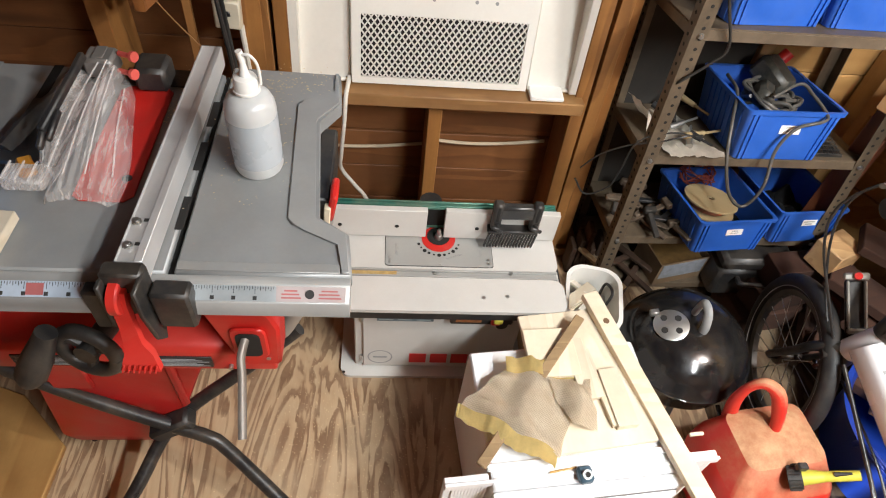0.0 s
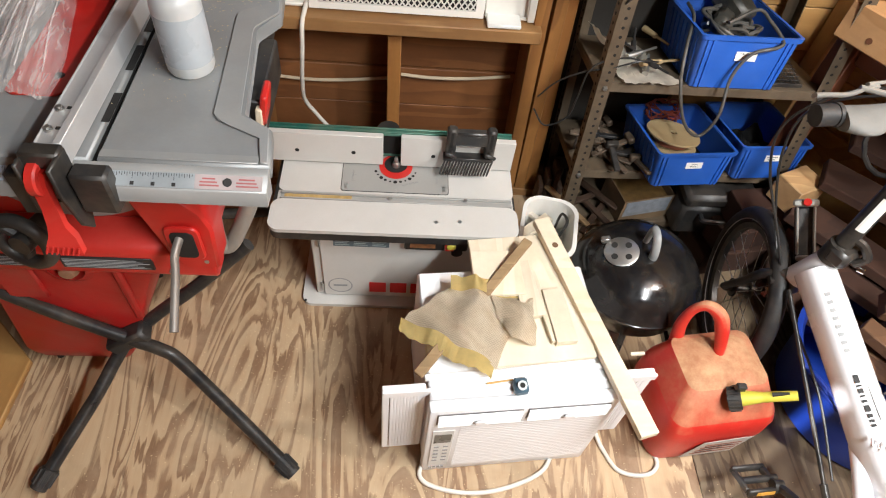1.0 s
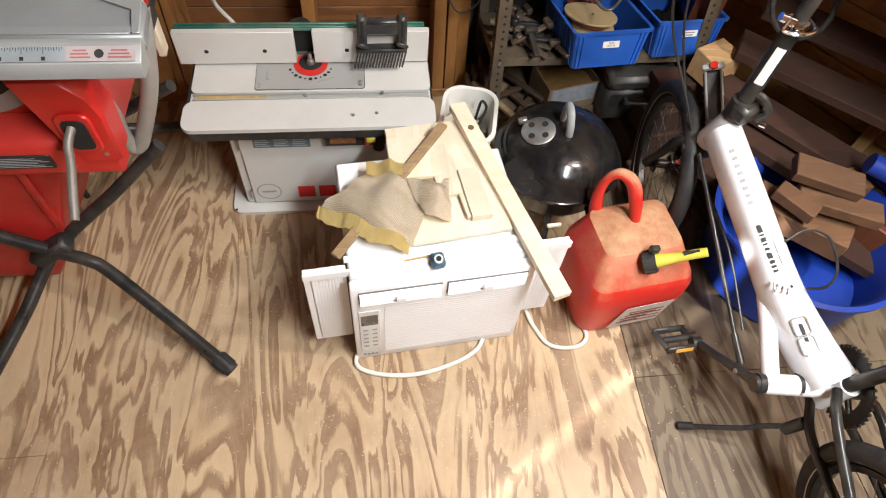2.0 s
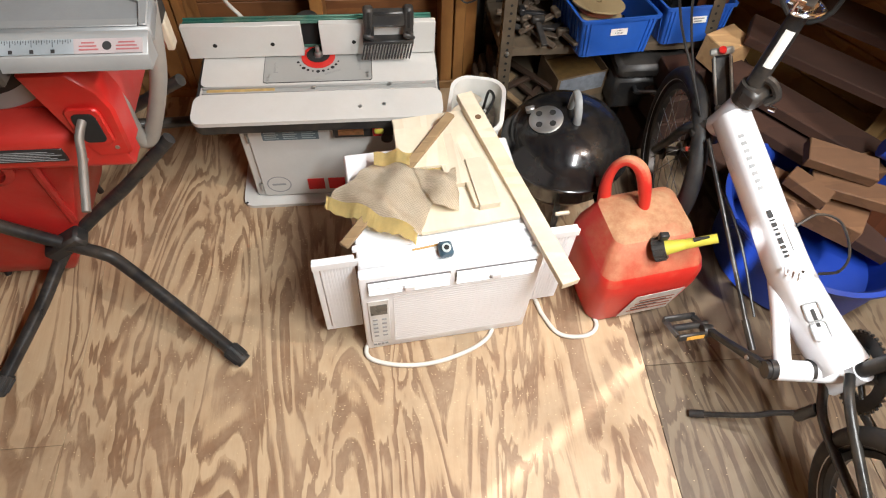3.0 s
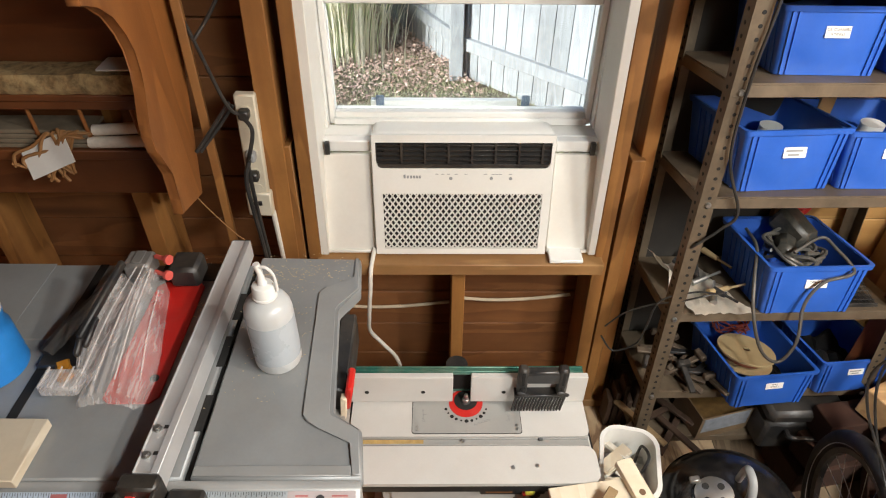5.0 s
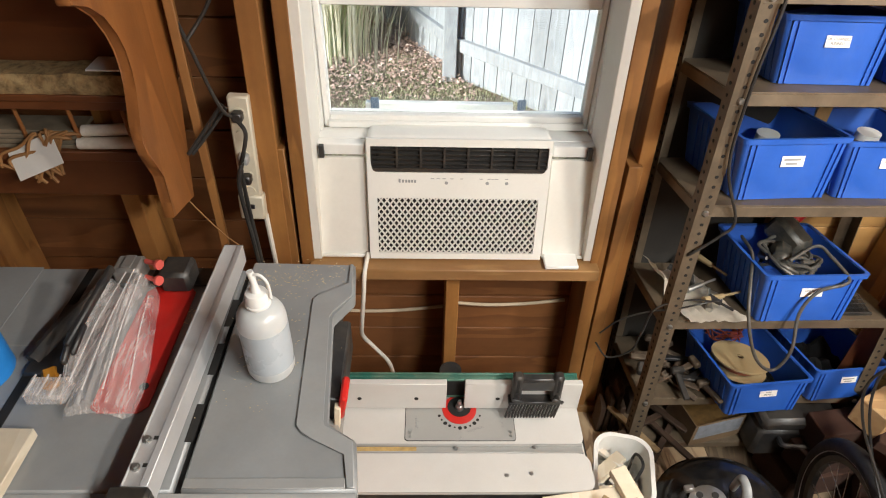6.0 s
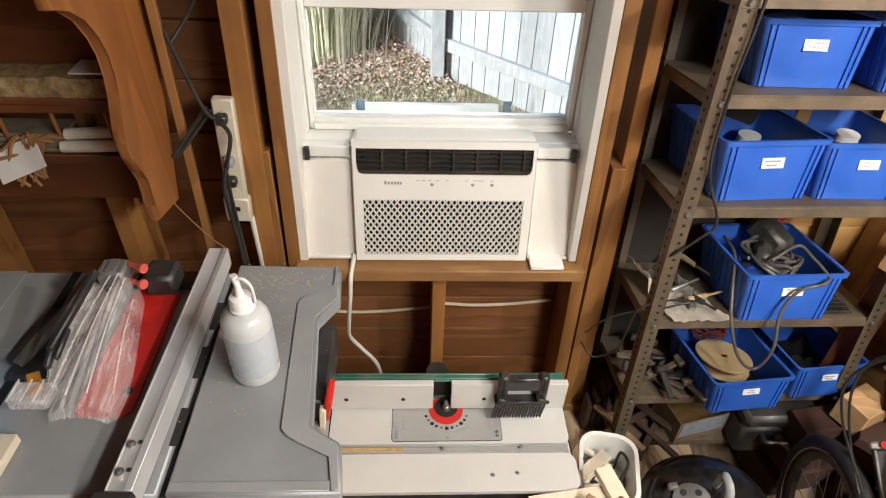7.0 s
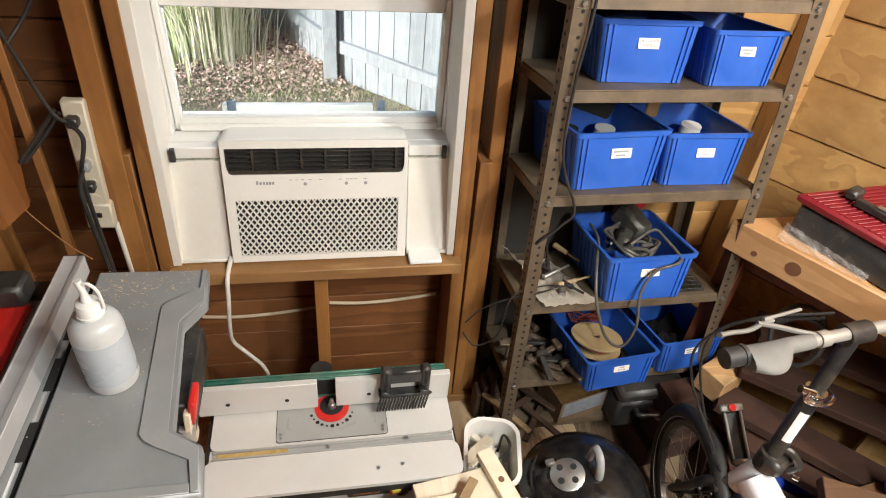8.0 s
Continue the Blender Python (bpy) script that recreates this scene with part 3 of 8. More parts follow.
for x in (-0.07, -0.055, -0.04, -0.02, 0.005, 0.055, 0.075, 0.085, 0.095, 0.12):
    box(bm, x, x + 0.008, 1.7032, 1.7042, 0.922, 0.9235)
for x in (-0.03, 0.075, 0.125):
    rod(bm, (x, 1.7042, 0.911), (x, 1.7030, 0.911), 0.0045, n=12)
part("touch_controls", bm, GREYINK, ac)
bm = B()
tube(bm, [(-0.236, 1.74, 0.71), (-0.247, 1.735, 0.735), (-0.243, 1.73, 0.72)], 0.005, 6)
part("cord_grommet", bm, DARK, ac)
bm = B()
tube(bm, [(-0.238, 1.72, 0.69), (-0.245, 1.66, 0.668), (-0.25, 1.648, 0.60), (-0.262, 1.66, 0.48), (-0.268, 1.70, 0.38), (-0.235, 1.72, 0.30), (-0.19, 1.72, 0.22), (-0.17, 1.715, 0.08)], 0.0062, 10)
bm.transform(TIP.inverted())
part("power_cord", bm, CORD_W, ac, "white power cord hanging down the wall")
ac.matrix_basis = TIP @ ac.matrix_basis
bm = B()
box(bm, 0.243, 0.335, 1.668, 1.735, 0.678, 0.690, 0.003)
solo("white_tray", bm, VINYL, "small white plastic tray lying on the window sill", "tray")
bm = B()
box(bm, -0.255, 0.165, 2.03, 2.05, 0.945, 0.985, 0.002)
o = solo("support_bracket", bm, VINYL, "white metal bracket holding the unit outside the window", "bracket")
for x in (-0.228, 0.188):
    bm = B()
    box(bm, x - 0.012, x + 0.012, 2.025, 2.029, 0.95, 1.003, 0.002)
    part("clip", bm, surf("slate_clip", (0.12, 0.17, 0.24), 0.5), o, "slate-blue clip")

# power strip on the stud
ps = thing("power_strip", (-0.5, 1.695, 0.84), "dusty ivory metal power strip screwed to a stud", "power strip")
SM = Matrix.Translation((-0.508, 1.688, 1.005)) @ pose(0, 0, 0, 0, 2.5, 0)
IVORY = surf("ivory_metal", (0.62, 0.57, 0.45), 0.45, 0, 0.1, 12, 160, 0.1, 0.3)
bm = B()
box(bm, -0.024, 0.024, -0.012, 0.011, -0.165, 0.165, 0.004, SM)
part("strip_body", bm, IVORY, ps)
bm = B()
box(bm, -0.032, 0.030, -0.018, 0.0105, -0.168, -0.098, 0.004, SM)
part("switch_box", bm, IVORY, ps)
bm = B()
box(bm, -0.013, 0.008, -0.023, -0.0185, -0.132, -0.120, 0.001, SM)
part("switch", bm, BLACKP, ps, "black rocker switch")
for k, zz in enumerate((0.125, 0.07, 0.015, -0.04, -0.085)):
    bm = B()
    rod(bm, SM @ Vector((0, -0.0125, zz)), SM @ Vector((0, -0.0150, zz)), 0.014, n=16)
    sock = part("socket", bm, IVORY, ps)
    if k in (0, 2, 3):
        bm = B()
        box(bm, -0.012, 0.012, -0.040, -0.0155, zz - 0.012, zz + 0.012, 0.004, SM)
        part("plug", bm, CORD_B if k != 2 else GREYINK, ps, "cord plug in its socket")
bm = B()
rod(bm, (-0.492, 1.70, 0.835), (-0.487, 1.705, 0.55), 0.007, n=8)
part("conduit", bm, CORD_W, ps)
for pts, r in (([(-0.508, 1.655, 1.13), (-0.53, 1.64, 1.165), (-0.575, 1.66, 1.30), (-0.63, 1.70, 1.44), (-0.68, 1.74, 1.62)], 0.0042),
               ([(-0.508, 1.655, 1.13), (-0.485, 1.64, 1.10), (-0.50, 1.63, 1.04), (-0.512, 1.645, 1.01), (-0.512, 1.64, 0.93), (-0.505, 1.63, 0.80), (-0.495, 1.62, 0.62)], 0.005),
               ([(-0.508, 1.645, 1.02), (-0.52, 1.63, 0.96), (-0.51, 1.62, 0.80), (-0.50, 1.61, 0.60)], 0.0055),
               ([(-0.53, 1.66, 1.16), (-0.57, 1.64, 1.11), (-0.615, 1.62, 1.055)], 0.0045), ([(-0.525, 1.665, 1.15), (-0.565, 1.65, 1.10), (-0.61, 1.63, 1.05)], 0.0045),
               ([(-0.46, 1.68, 1.48), (-0.53, 1.69, 1.36), (-0.575, 1.66, 1.30)], 0.0042)):
    bm = B()
    tube(bm, pts, r, 8)
    tagged(part("extension_lead", bm, CORD_B), "black extension lead hanging by the power strip", "cord", "cords at the power strip")

# plywood offcut and grey batten on the floor beside the saw
AMBER = wood("amber_plywood", (0.58, 0.34, 0.12), (0.38, 0.19, 0.06), "y", 4, 0.5, False)
bm = B()
prism(bm, [(-1.35, 1.22), (-1.096, 1.135), (-0.948, 0.994), (-0.958, 0.804), (-1.094, 0.870), (-1.35, 1.0)], 0.0006, 0.022, None, 0.002)
solo("plywood_board", bm, AMBER, "amber plywood offcut lying on the floor beside the saw", "plywood")
bm = B()
prism(bm, [(-1.35, 0.996), (-1.094, 0.866), (-0.964, 0.801), (-0.975, 0.745), (-1.10, 0.805), (-1.35, 0.93)], 0.0006, 0.030, None, 0.003)
solo("grey_batten", bm, surf("grey_weathered_strip", (0.30, 0.29, 0.27), 0.7, 0, 0.25, 20, 160, 0.3), "grey weathered batten lying along a plywood offcut", "batten")

# old wooden hutch shelf on the wall
hu = thing("wall_hutch", (-0.9, 1.7, 0.95), "old dark-stained wooden hutch with scroll-cut end on the wall", "shelf")
MX = Matrix(((0, 0, 1, 0), (1, 0, 0, 0), (0, 1, 0, 0), (0, 0, 0, 1)))
side = [(1.60, 0.955), (1.475, 0.985), (1.482, 1.02), (1.486, 1.085), (1.470, 1.115), (1.450, 1.155), (1.446, 1.19), (1.452, 1.215), (1.462, 1.24), (1.478, 1.28), (1.486, 1.31), (1.485, 1.35), (1.472, 1.385), (1.445, 1.425), (1.405, 1.455), (1.355, 1.47), (1.355, 1.90), (1.72, 1.90), (1.725, 1.36)]
bm = B()
prism(bm, side, -0.640, -0.618, MX, 0.002)
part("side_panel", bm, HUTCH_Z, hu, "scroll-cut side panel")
for z, y0, t in ((1.192, 1.60, 0.022), (1.070, 1.60, 0.024), (1.62, 1.45, 0.022)):
    bm = B()
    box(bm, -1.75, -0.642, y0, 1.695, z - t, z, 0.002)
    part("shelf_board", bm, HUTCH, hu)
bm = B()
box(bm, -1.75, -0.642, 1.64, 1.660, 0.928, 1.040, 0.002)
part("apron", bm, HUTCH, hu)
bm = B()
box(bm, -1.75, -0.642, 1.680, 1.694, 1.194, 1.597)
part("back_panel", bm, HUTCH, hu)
for x in (-0.725, -0.838, -0.95, -1.06, -1.3):
    bm = B()
    rod(bm, (x, 1.615, 1.0705), (x - 0.004, 1.615, 1.1695), 0.0045, n=8)
    part("spindle", bm, HUTCH_Z, hu)
# unseen board, added overhead to keep the hutch's cavity in shade
bm = B()
box(bm, -1.45, -0.60, 1.46, 1.83, 1.80, 1.822, 0.003)
part("top_board", bm, HUTCH, hu)
# slab of wood with bark
BARK = surf("lichened_bark", (0.27, 0.17, 0.075), 0.9, 0, 0.7, 55, 160, 1.0, 0.8, (0.50, 0.37, 0.18))
sl = thing("wood_slab", (-0.9, 1.63, 1.181), "split wood slab with lichened bark edge on the hutch shelf", "wood slab")
bm = B()
n = 44
for i in range(n + 1):
    x = -1.30 + 0.64 * i / n
    f = 1.596 + 0.006 * noise.noise((x * 30, 0, 0))
    t = 1.250 + 0.006 * noise.noise((x * 22, 4, 0))
    ring = [bm.verts.new(p) for p in ((x, f, 1.2075), (x, f - 0.006, 1.222 + 0.004 * noise.noise((x * 40, 2, 1))), (x, f + 0.002, t), (x, 1.665, t), (x, 1.665, 1.2075))]
    if i:
        for a in range(5):
            bm.faces.new((prev[a], prev[(a + 1) % 5], ring[(a + 1) % 5], ring[a]))
    else:
        bm.faces.new(ring)
    prev = ring
bm.faces.new(prev)
part("slab", bm, BARK, sl)
bm = B()
box(bm, -1.28, -0.655, 1.592, 1.668, 1.1925, 1.207, 0.002)
part("board_under", bm, HUTCH, sl)
# bundle of leather cords, paper and a roll on the lower shelf
LEATHER = surf("leather_cord", (0.32, 0.155, 0.055), 0.7)
OLDPAPER = surf("yellowed_paper", (0.20, 0.16, 0.11), 0.8, 0, 0.3, 30, 160, 0.2, 0.3, (0.2, 0.13, 0.07))
cb = thing("cord_bundle", (-0.83, 1.6, 1.071), "tangled bundle of brown leather cords on the hutch shelf", "cord bundle")
rr = random.Random(8)
for k in range(13):
    x = -0.895 + rr.uniform(-0.03, 0.05)
    bm = B()
    pts = [(x + rr.uniform(-0.02, 0.05), 1.62, 1.085 + rr.uniform(0, 0.02)), (x, 1.598, 1.10 + rr.uniform(0, 0.025)), (x - rr.uniform(0.0, 0.05), 1.592, 1.085 + rr.uniform(-0.01, 0.02)), (x - rr.uniform(0.02, 0.08), 1.585, 1.07 - rr.uniform(0.0, 0.05)), (x - rr.uniform(0.03, 0.10), 1.583, 1.05 - rr.uniform(0.0, 0.055))]
    tube(bm, pts, 0.0038, 6, 5)
    part("cord", bm, LEATHER, cb)
bm = B()
box(bm, -0.06, 0.06, -0.001, 0.001, -0.035, 0.035, 0, Matrix.Translation((-0.930, 1.583, 1.066)) @ pose(0, 0, 0, -30, -24, 0))
solo("paper_slip", bm, PAPER, "white paper slip hanging over the hutch shelf edge", "paper")
bm = B()
tube(bm, [(-0.842, 1.612, 1.0845), (-0.76, 1.610, 1.088), (-0.648, 1.612, 1.092)], 0.0135, 10)
tube(bm, [(-0.83, 1.622, 1.110), (-0.74, 1.624, 1.114), (-0.648, 1.626, 1.118)], 0.013, 10)
solo("paper_roll", bm, RAG, "rolled newspapers lying on the hutch shelf", "paper roll")
for k in range(4):
    bm = B()
    box(bm, -1.28, -0.84, 1.61, 1.68, 1.0715 + k * 0.011, 1.0805 + k * 0.011, 0.001, pose(rr.uniform(-0.02, 0.02), 0, 0, 0, 0, rr.uniform(-0.4, 0.4)))
    solo("magazine", bm, OLDPAPER, "yellowed magazine stacked on the hutch shelf", "magazine", "magazines on the hutch")
bm = B()
box(bm, -0.76, -0.655, 1.606, 1.672, 1.2565, 1.2600, 0, pose(0, 0, 0, 0, 0, 0.3))
solo("envelope", bm, PAPER, "pale envelope lying on the wood slab", "paper")
# loose batten leaning beside the hutch
bm = B()
box(bm, -0.010, 0.010, -0.012, 0.012, -0.88, 0.88, 0.002, Matrix.Translation((-0.601, 1.672, 0.92)) @ pose(0, 0, 0, 0.9, 0.6, 12))
solo("batten", bm, STUD, "long thin wooden batten leaning on the wall", "batten")
bm = B()
tube(bm, [(-0.72, 1.69, 0.98), (-0.66, 1.66, 0.90), (-0.58, 1.62, 0.83), (-0.53, 1.60, 0.80)], 0.0016, 6)
tagged(part("thin_wire", bm, LEATHER), "thin brown wire hanging along the wall", "wire")
# ---- table saw on its folding stand ----
ts = thing("table_saw", (-0.62, 1.15, 0), "red and grey jobsite table saw on a folding stand", "table saw")
TZ = 0.89
# right wing with its stepped edge
wing = [(-0.458, 0.902), (-0.185, 0.902), (-0.195, 0.994), (-0.247, 1.021), (-0.251, 1.028), (-0.271, 1.276), (-0.269, 1.285), (-0.228, 1.336), (-0.236, 1.440), (-0.458, 1.446)]
bm = B()
prism(bm, wing, TZ - 0.030, TZ, None, 0.004)
part("right_wing", bm, GREY, ts, "grey right table wing")
# raised border band along the stepped edge, with a chamfered inner lip
band = [(-0.189, 0.906), (-0.199, 0.991), (-0.251, 1.018), (-0.255, 1.027), (-0.275, 1.277), (-0.272, 1.288), (-0.232, 1.338), (-0.240, 1.437), (-0.248, 1.437), (-0.2425, 1.374), (-0.304, 1.340), (-0.314, 1.326), (-0.299, 1.020), (-0.288, 1.006), (-0.268, 0.994), (-0.210, 0.966), (-0.203, 0.906)]
bm = B()
prism(bm, band, TZ + 0.0003, TZ + 0.0045, None, 0.0018)
part("wing_band", bm, GREY_L, ts, "raised border of the wing")
bm = B()
box(bm, -0.455, -0.2045, 0.906, 0.924, TZ + 0.0003, TZ + 0.0030, 0.001)
part("front_lip", bm, GREY_L, ts, "raised front lip of the wing")
bm = B()
box(bm, -1.16, -0.470, 0.902, 1.420, TZ - 0.030, TZ, 0.004)
part("main_table", bm, GREY, ts, "dusty grey cast main table")
bm = B()
box(bm, -1.16, -0.900, 0.902, 1.420, TZ + 0.0002, TZ + 0.0012)
part("left_extension", bm, GREY, ts)
bm = B()
box(bm, -0.4695, -0.4585, 0.905, 1.425, TZ - 0.020, TZ - 0.012)
for y in (0.99, 1.13, 1.25):
    box(bm, -0.476, -0.462, y, y + 0.075, TZ + 0.0003, TZ + 0.0009)
part("wing_gap", bm, HOLE, ts, "dark gap between table and wing")
# mitre slot and dark strips
bm = B()
box(bm, -0.803, -0.785, 0.905, 1.418, TZ + 0.0003, TZ + 0.0011)
part("mitre_slot", bm, HOLE, ts)
bm = B()
box(bm, -0.895, -0.500, 1.196, 1.1995, TZ + 0.0006, TZ + 0.0014)
part("scribe_line", bm, GREY_L, ts)
# red throat insert
bm = B()
prism(bm, [(-0.655, 1.055), (-0.640, 1.045), (-0.570, 1.045), (-0.556, 1.06), (-0.556, 1.345), (-0.570, 1.36), (-0.640, 1.36), (-0.655, 1.345)], TZ + 0.0003, TZ + 0.0035, None, 0.001)
part("throat_insert", bm, RED, ts, "red throat insert plate")
bm = B()
rod(bm, (-0.578, 1.10, TZ + 0.0036), (-0.578, 1.10, TZ + 0.0046), 0.0085, n=14)
part("insert_slot", bm, HOLE, ts)
bm = B()
box(bm, -0.66, -0.51, 1.362, 1.418, TZ + 0.0016, TZ + 0.006, 0.002)
part("rear_plate", bm, DARK, ts, "black plate behind the insert")
# front rail with printed scale
bm = B()
prism(bm, [(0.855, TZ - 0.046), (0.898, TZ - 0.052), (0.9015, TZ - 0.002), (0.888, TZ - 0.004), (0.862, TZ - 0.020)], -1.16, -0.187, Matrix(((0, 0, 1, 0), (1, 0, 0, 0), (0, 1, 0, 0), (0, 0, 0, 1))), 0.0015)
part("front_rail", bm, GREY_L, ts, "grey front rail")
RM = Matrix.Translation((0, 0.8735, TZ - 0.0105)) @ pose(0, 0, 0, math.degrees(math.atan2(0.016, 0.026)), 0, 0)
STRIP = surf("scale_strip", (0.42, 0.47, 0.50), 0.35, 0.2)
STRIP_B = surf("bluish_scale_strip", (0.50, 0.60, 0.72), 0.35, 0.1)
for x0, x1, mt in ((-0.432, -0.300, STRIP), (-1.12, -0.575, STRIP_B)):
    bm = B()
    box(bm, x0, x1, -0.012, 0.012, 0.0005, 0.0013, 0, RM)
    part("scale_tape", bm, mt, ts)
    bm = B()
    k, x = 0, x0 + 0.004
    while x < x1 - 0.002:
        h = 0.011 if k % 8 == 0 else 0.0065 if k % 2 == 0 else 0.004
        box(bm, x - 0.0004, x + 0.0004, 0.011 - h, 0.011, 0.0014, 0.0017, 0, RM)
        if k % 8 == 0:
            box(bm, x - 0.003, x + 0.003, -0.010, -0.004, 0.0014, 0.0017, 0, RM)
        x += 0.0040
        k += 1
    part("scale_marks", bm, INK, ts)
bm = B()
box(bm, -0.300, -0.194, -0.012, 0.012, 0.0005, 0.0014, 0, RM)
part("warning_sticker", bm, surf("pink_white_sticker", (0.46, 0.40, 0.40), 0.4), ts)
FADED = surf("faded_red_ink", (0.42, 0.13, 0.13), 0.6)
for x0, x1 in ((-0.292, -0.262), (-0.235, -0.200)):
    bm = B()
    for k in range(3):
        box(bm, x0 + 0.004 * (k == 2), x1 - 0.003 * k, -0.007 + k * 0.0055, -0.0045 + k * 0.0055, 0.0016, 0.0019, 0, RM)
    part("sticker_print", bm, FADED, ts)
bm = B()
rod(bm, RM @ Vector((-0.249, 0, 0.0015)), RM @ Vector((-0.249, 0, 0.0021)), 0.0072, n=16)
part("sticker_symbol", bm, INK, ts)
bm = B()
box(bm, -0.665, -0.640, -0.009, 0.009, 0.0016, 0.0019, 0, RM)
part("scale_tag", bm, FADED, ts)
# rip fence
FM = Matrix.Translation((-0.508, 0.885, 0)) @ pose(0, 0, 0, 0, 0, -1.3)
bm = B()
along = Matrix(((1, 0, 0, 0), (0, 0, 1, 0), (0, 1, 0, 0), (0, 0, 0, 1)))
prism(bm, [(-0.0195, TZ + 0.003), (0.0205, TZ + 0.003), (0.0205, TZ + 0.0475), (0.0085, TZ + 0.0475), (0.0075, TZ + 0.0462), (-0.0155, TZ + 0.0462), (-0.0165, TZ + 0.0475), (-0.0195, TZ + 0.0475)], 0.0, 0.560, FM @ along, 0.0007)
part("rip_fence", bm, ALU, ts, "long aluminium rip fence")
bm = B()
box(bm, -0.019, 0.020, 0.5603, 0.564, TZ + 0.004, TZ + 0.0465, 0.001, FM)
part("fence_cap", bm, DARK, ts)
for y in (0.030, 0.078):
    bm = B()
    rod(bm, FM @ Vector((-0.008, y, TZ + 0.0464)), FM @ Vector((-0.008, y, TZ + 0.0490)), 0.0072, 0.0068, 14)
    rod(bm, FM @ Vector((-0.008, y, TZ + 0.0491)), FM @ Vector((-0.008, y, TZ + 0.0535)), 0.0042, n=6)
    part("fence_bolt", bm, STEEL, ts)
    bm = B()
    box(bm, 0.001, 0.011, y + 0.001, y + 0.0075, TZ + 0.0464, TZ + 0.0470, 0, FM)
    part("bolt_slot", bm, HOLE, ts)
# fence head: black clamp with red lever
bm = B()
box(bm, -0.034, 0.026, -0.030, -0.001, TZ + 0.006, TZ + 0.050, 0.004, FM)
box(bm, -0.034, -0.027, -0.050, -0.0302, TZ - 0.055, TZ + 0.044, 0.002, FM)
box(bm, -0.072, -0.0345, -0.032, -0.006, TZ - 0.085, TZ + 0.006, 0.004, FM)
part("fence_head", bm, DARK, ts, "black fence clamp head")
bm = B()
prism(bm, [(-0.060, TZ + 0.048), (-0.004, TZ + 0.046), (-0.006, TZ - 0.070), (-0.026, TZ - 0.118), (-0.050, TZ - 0.085), (-0.062, TZ - 0.010)], 0.0200, 0.0275, FM @ Matrix(((0, 0, 1, 0), (1, 0, 0, 0), (0, 1, 0, 0), (0, 0, 0, 1))), 0.002)
part("clamp_cheek", bm, DARK, ts, "black side cheek of the clamp")
bm = B()
box(bm, 0.030, 0.088, -0.040, -0.006, TZ - 0.066, TZ + 0.018, 0.005, FM)
part("fence_pad", bm, DARK, ts)
bm = B()
LV = FM @ Matrix.Translation((-0.004, -0.036, TZ - 0.002))
loft(bm, [[LV @ Vector((sx * w + ox, y + sy * 0.006, z)) for sx, sy in ((-1, -1), (1, -1), (1, 1), (-1, 1))] for w, ox, y, z in ((0.010, -0.006, 0.002, 0.024), (0.012, -0.008, -0.006, 0.004), (0.012, -0.004, -0.016, -0.040), (0.014, 0.002, -0.030, -0.064), (0.021, 0.010, -0.040, -0.076), (0.030, 0.014, -0.058, -0.094))])
part("clamp_lever", bm, RED, ts, "red fence clamp lever")
for k in range(7):
    bm = B()
    obox(bm, LV @ Vector((-0.010 + 0.008 * k, -0.0645, -0.0875)), (0.0020, 0.003, 0.012), pose(0, 0, 0, -44, 12, 0))
    part("lever_rib", bm, RED, ts)
bm = B()
lathe(bm, [(0.0, 0.009), (0.026, 0.009), (0.029, 0.006), (0.029, -0.006), (0.0, -0.009)], 24, LV @ Matrix.Translation((-0.012, 0.004, 0.006)) @ pose(0, 0, 0, 0, 90, 0))
part("lever_cam", bm, RED, ts, "red cam of the clamp lever")
# red body: a recessed wall with a bevel scale over a broad front lip
def along_x(bm, x0, x1, profile, bev=0.0):
    """A (y, z) profile drawn along x."""
    prism(bm, profile, x0, x1, Matrix(((0, 0, 1, 0), (1, 0, 0, 0), (0, 1, 0, 0), (0, 0, 0, 1))), bev)


bm = B()
box(bm, -0.985, -0.368, 1.000, 1.34, 0.52, 0.80, 0.006)
along_x(bm, -0.995, -0.345, [(0.948, 0.512), (0.938, 0.530), (0.930, 0.602), (0.940, 0.616), (0.999, 0.640), (0.999, 0.512)], 0.004)
part("housing", bm, RED, ts, "red moulded saw housing")
bm = B()
box(bm, -1.10, -0.26, 1.0, 1.40, 0.80, TZ - 0.031, 0.004)
part("under_frame", bm, DARK, ts, "dark underside frame")
bm = B()
XZ = Matrix(((1, 0, 0, 0), (0, 0, -1, 0), (0, 1, 0, 0), (0, 0, 0, 1)))
prism(bm, [(-0.462, 0.778), (-0.372, 0.778), (-0.335, 0.735), (-0.322, 0.690), (-0.330, 0.565), (-0.395, 0.562), (-0.418, 0.600)], -0.998, -0.928, XZ, 0.006)
part("corner_bracket", bm, RED, ts)
bm = B()
prism(bm, rounded(-0.412, -0.346, 0.604, 0.702, 0.016, 4), -0.9275, -0.9195, XZ, 0.003)
part("lever_surround", bm, RED, ts)
bm = B()
prism(bm, rounded(-0.401, -0.357, 0.616, 0.690, 0.012, 4), -0.9192, -0.9170, XZ)
part("lever_slot", bm, HOLE, ts)
bm = B()
tube(bm, [(-0.382, 0.925, 0.676), (-0.386, 0.905, 0.668), (-0.388, 0.885, 0.658), (-0.384, 0.860, 0.644), (-0.379, 0.810, 0.621), (-0.374, 0.760, 0.598)], 0.0085, 10, 6, 0.75)
part("stand_lever", bm, surf("worn_bare_steel", (0.22, 0.20, 0.18), 0.5, 0.45, 0.25, 25, 180, 0.15, 0.3, (0.2, 0.12, 0.07)), ts, "bare steel stand lever")
LABEL_B = surf("black_rating_label", (0.025, 0.025, 0.028), 0.4)
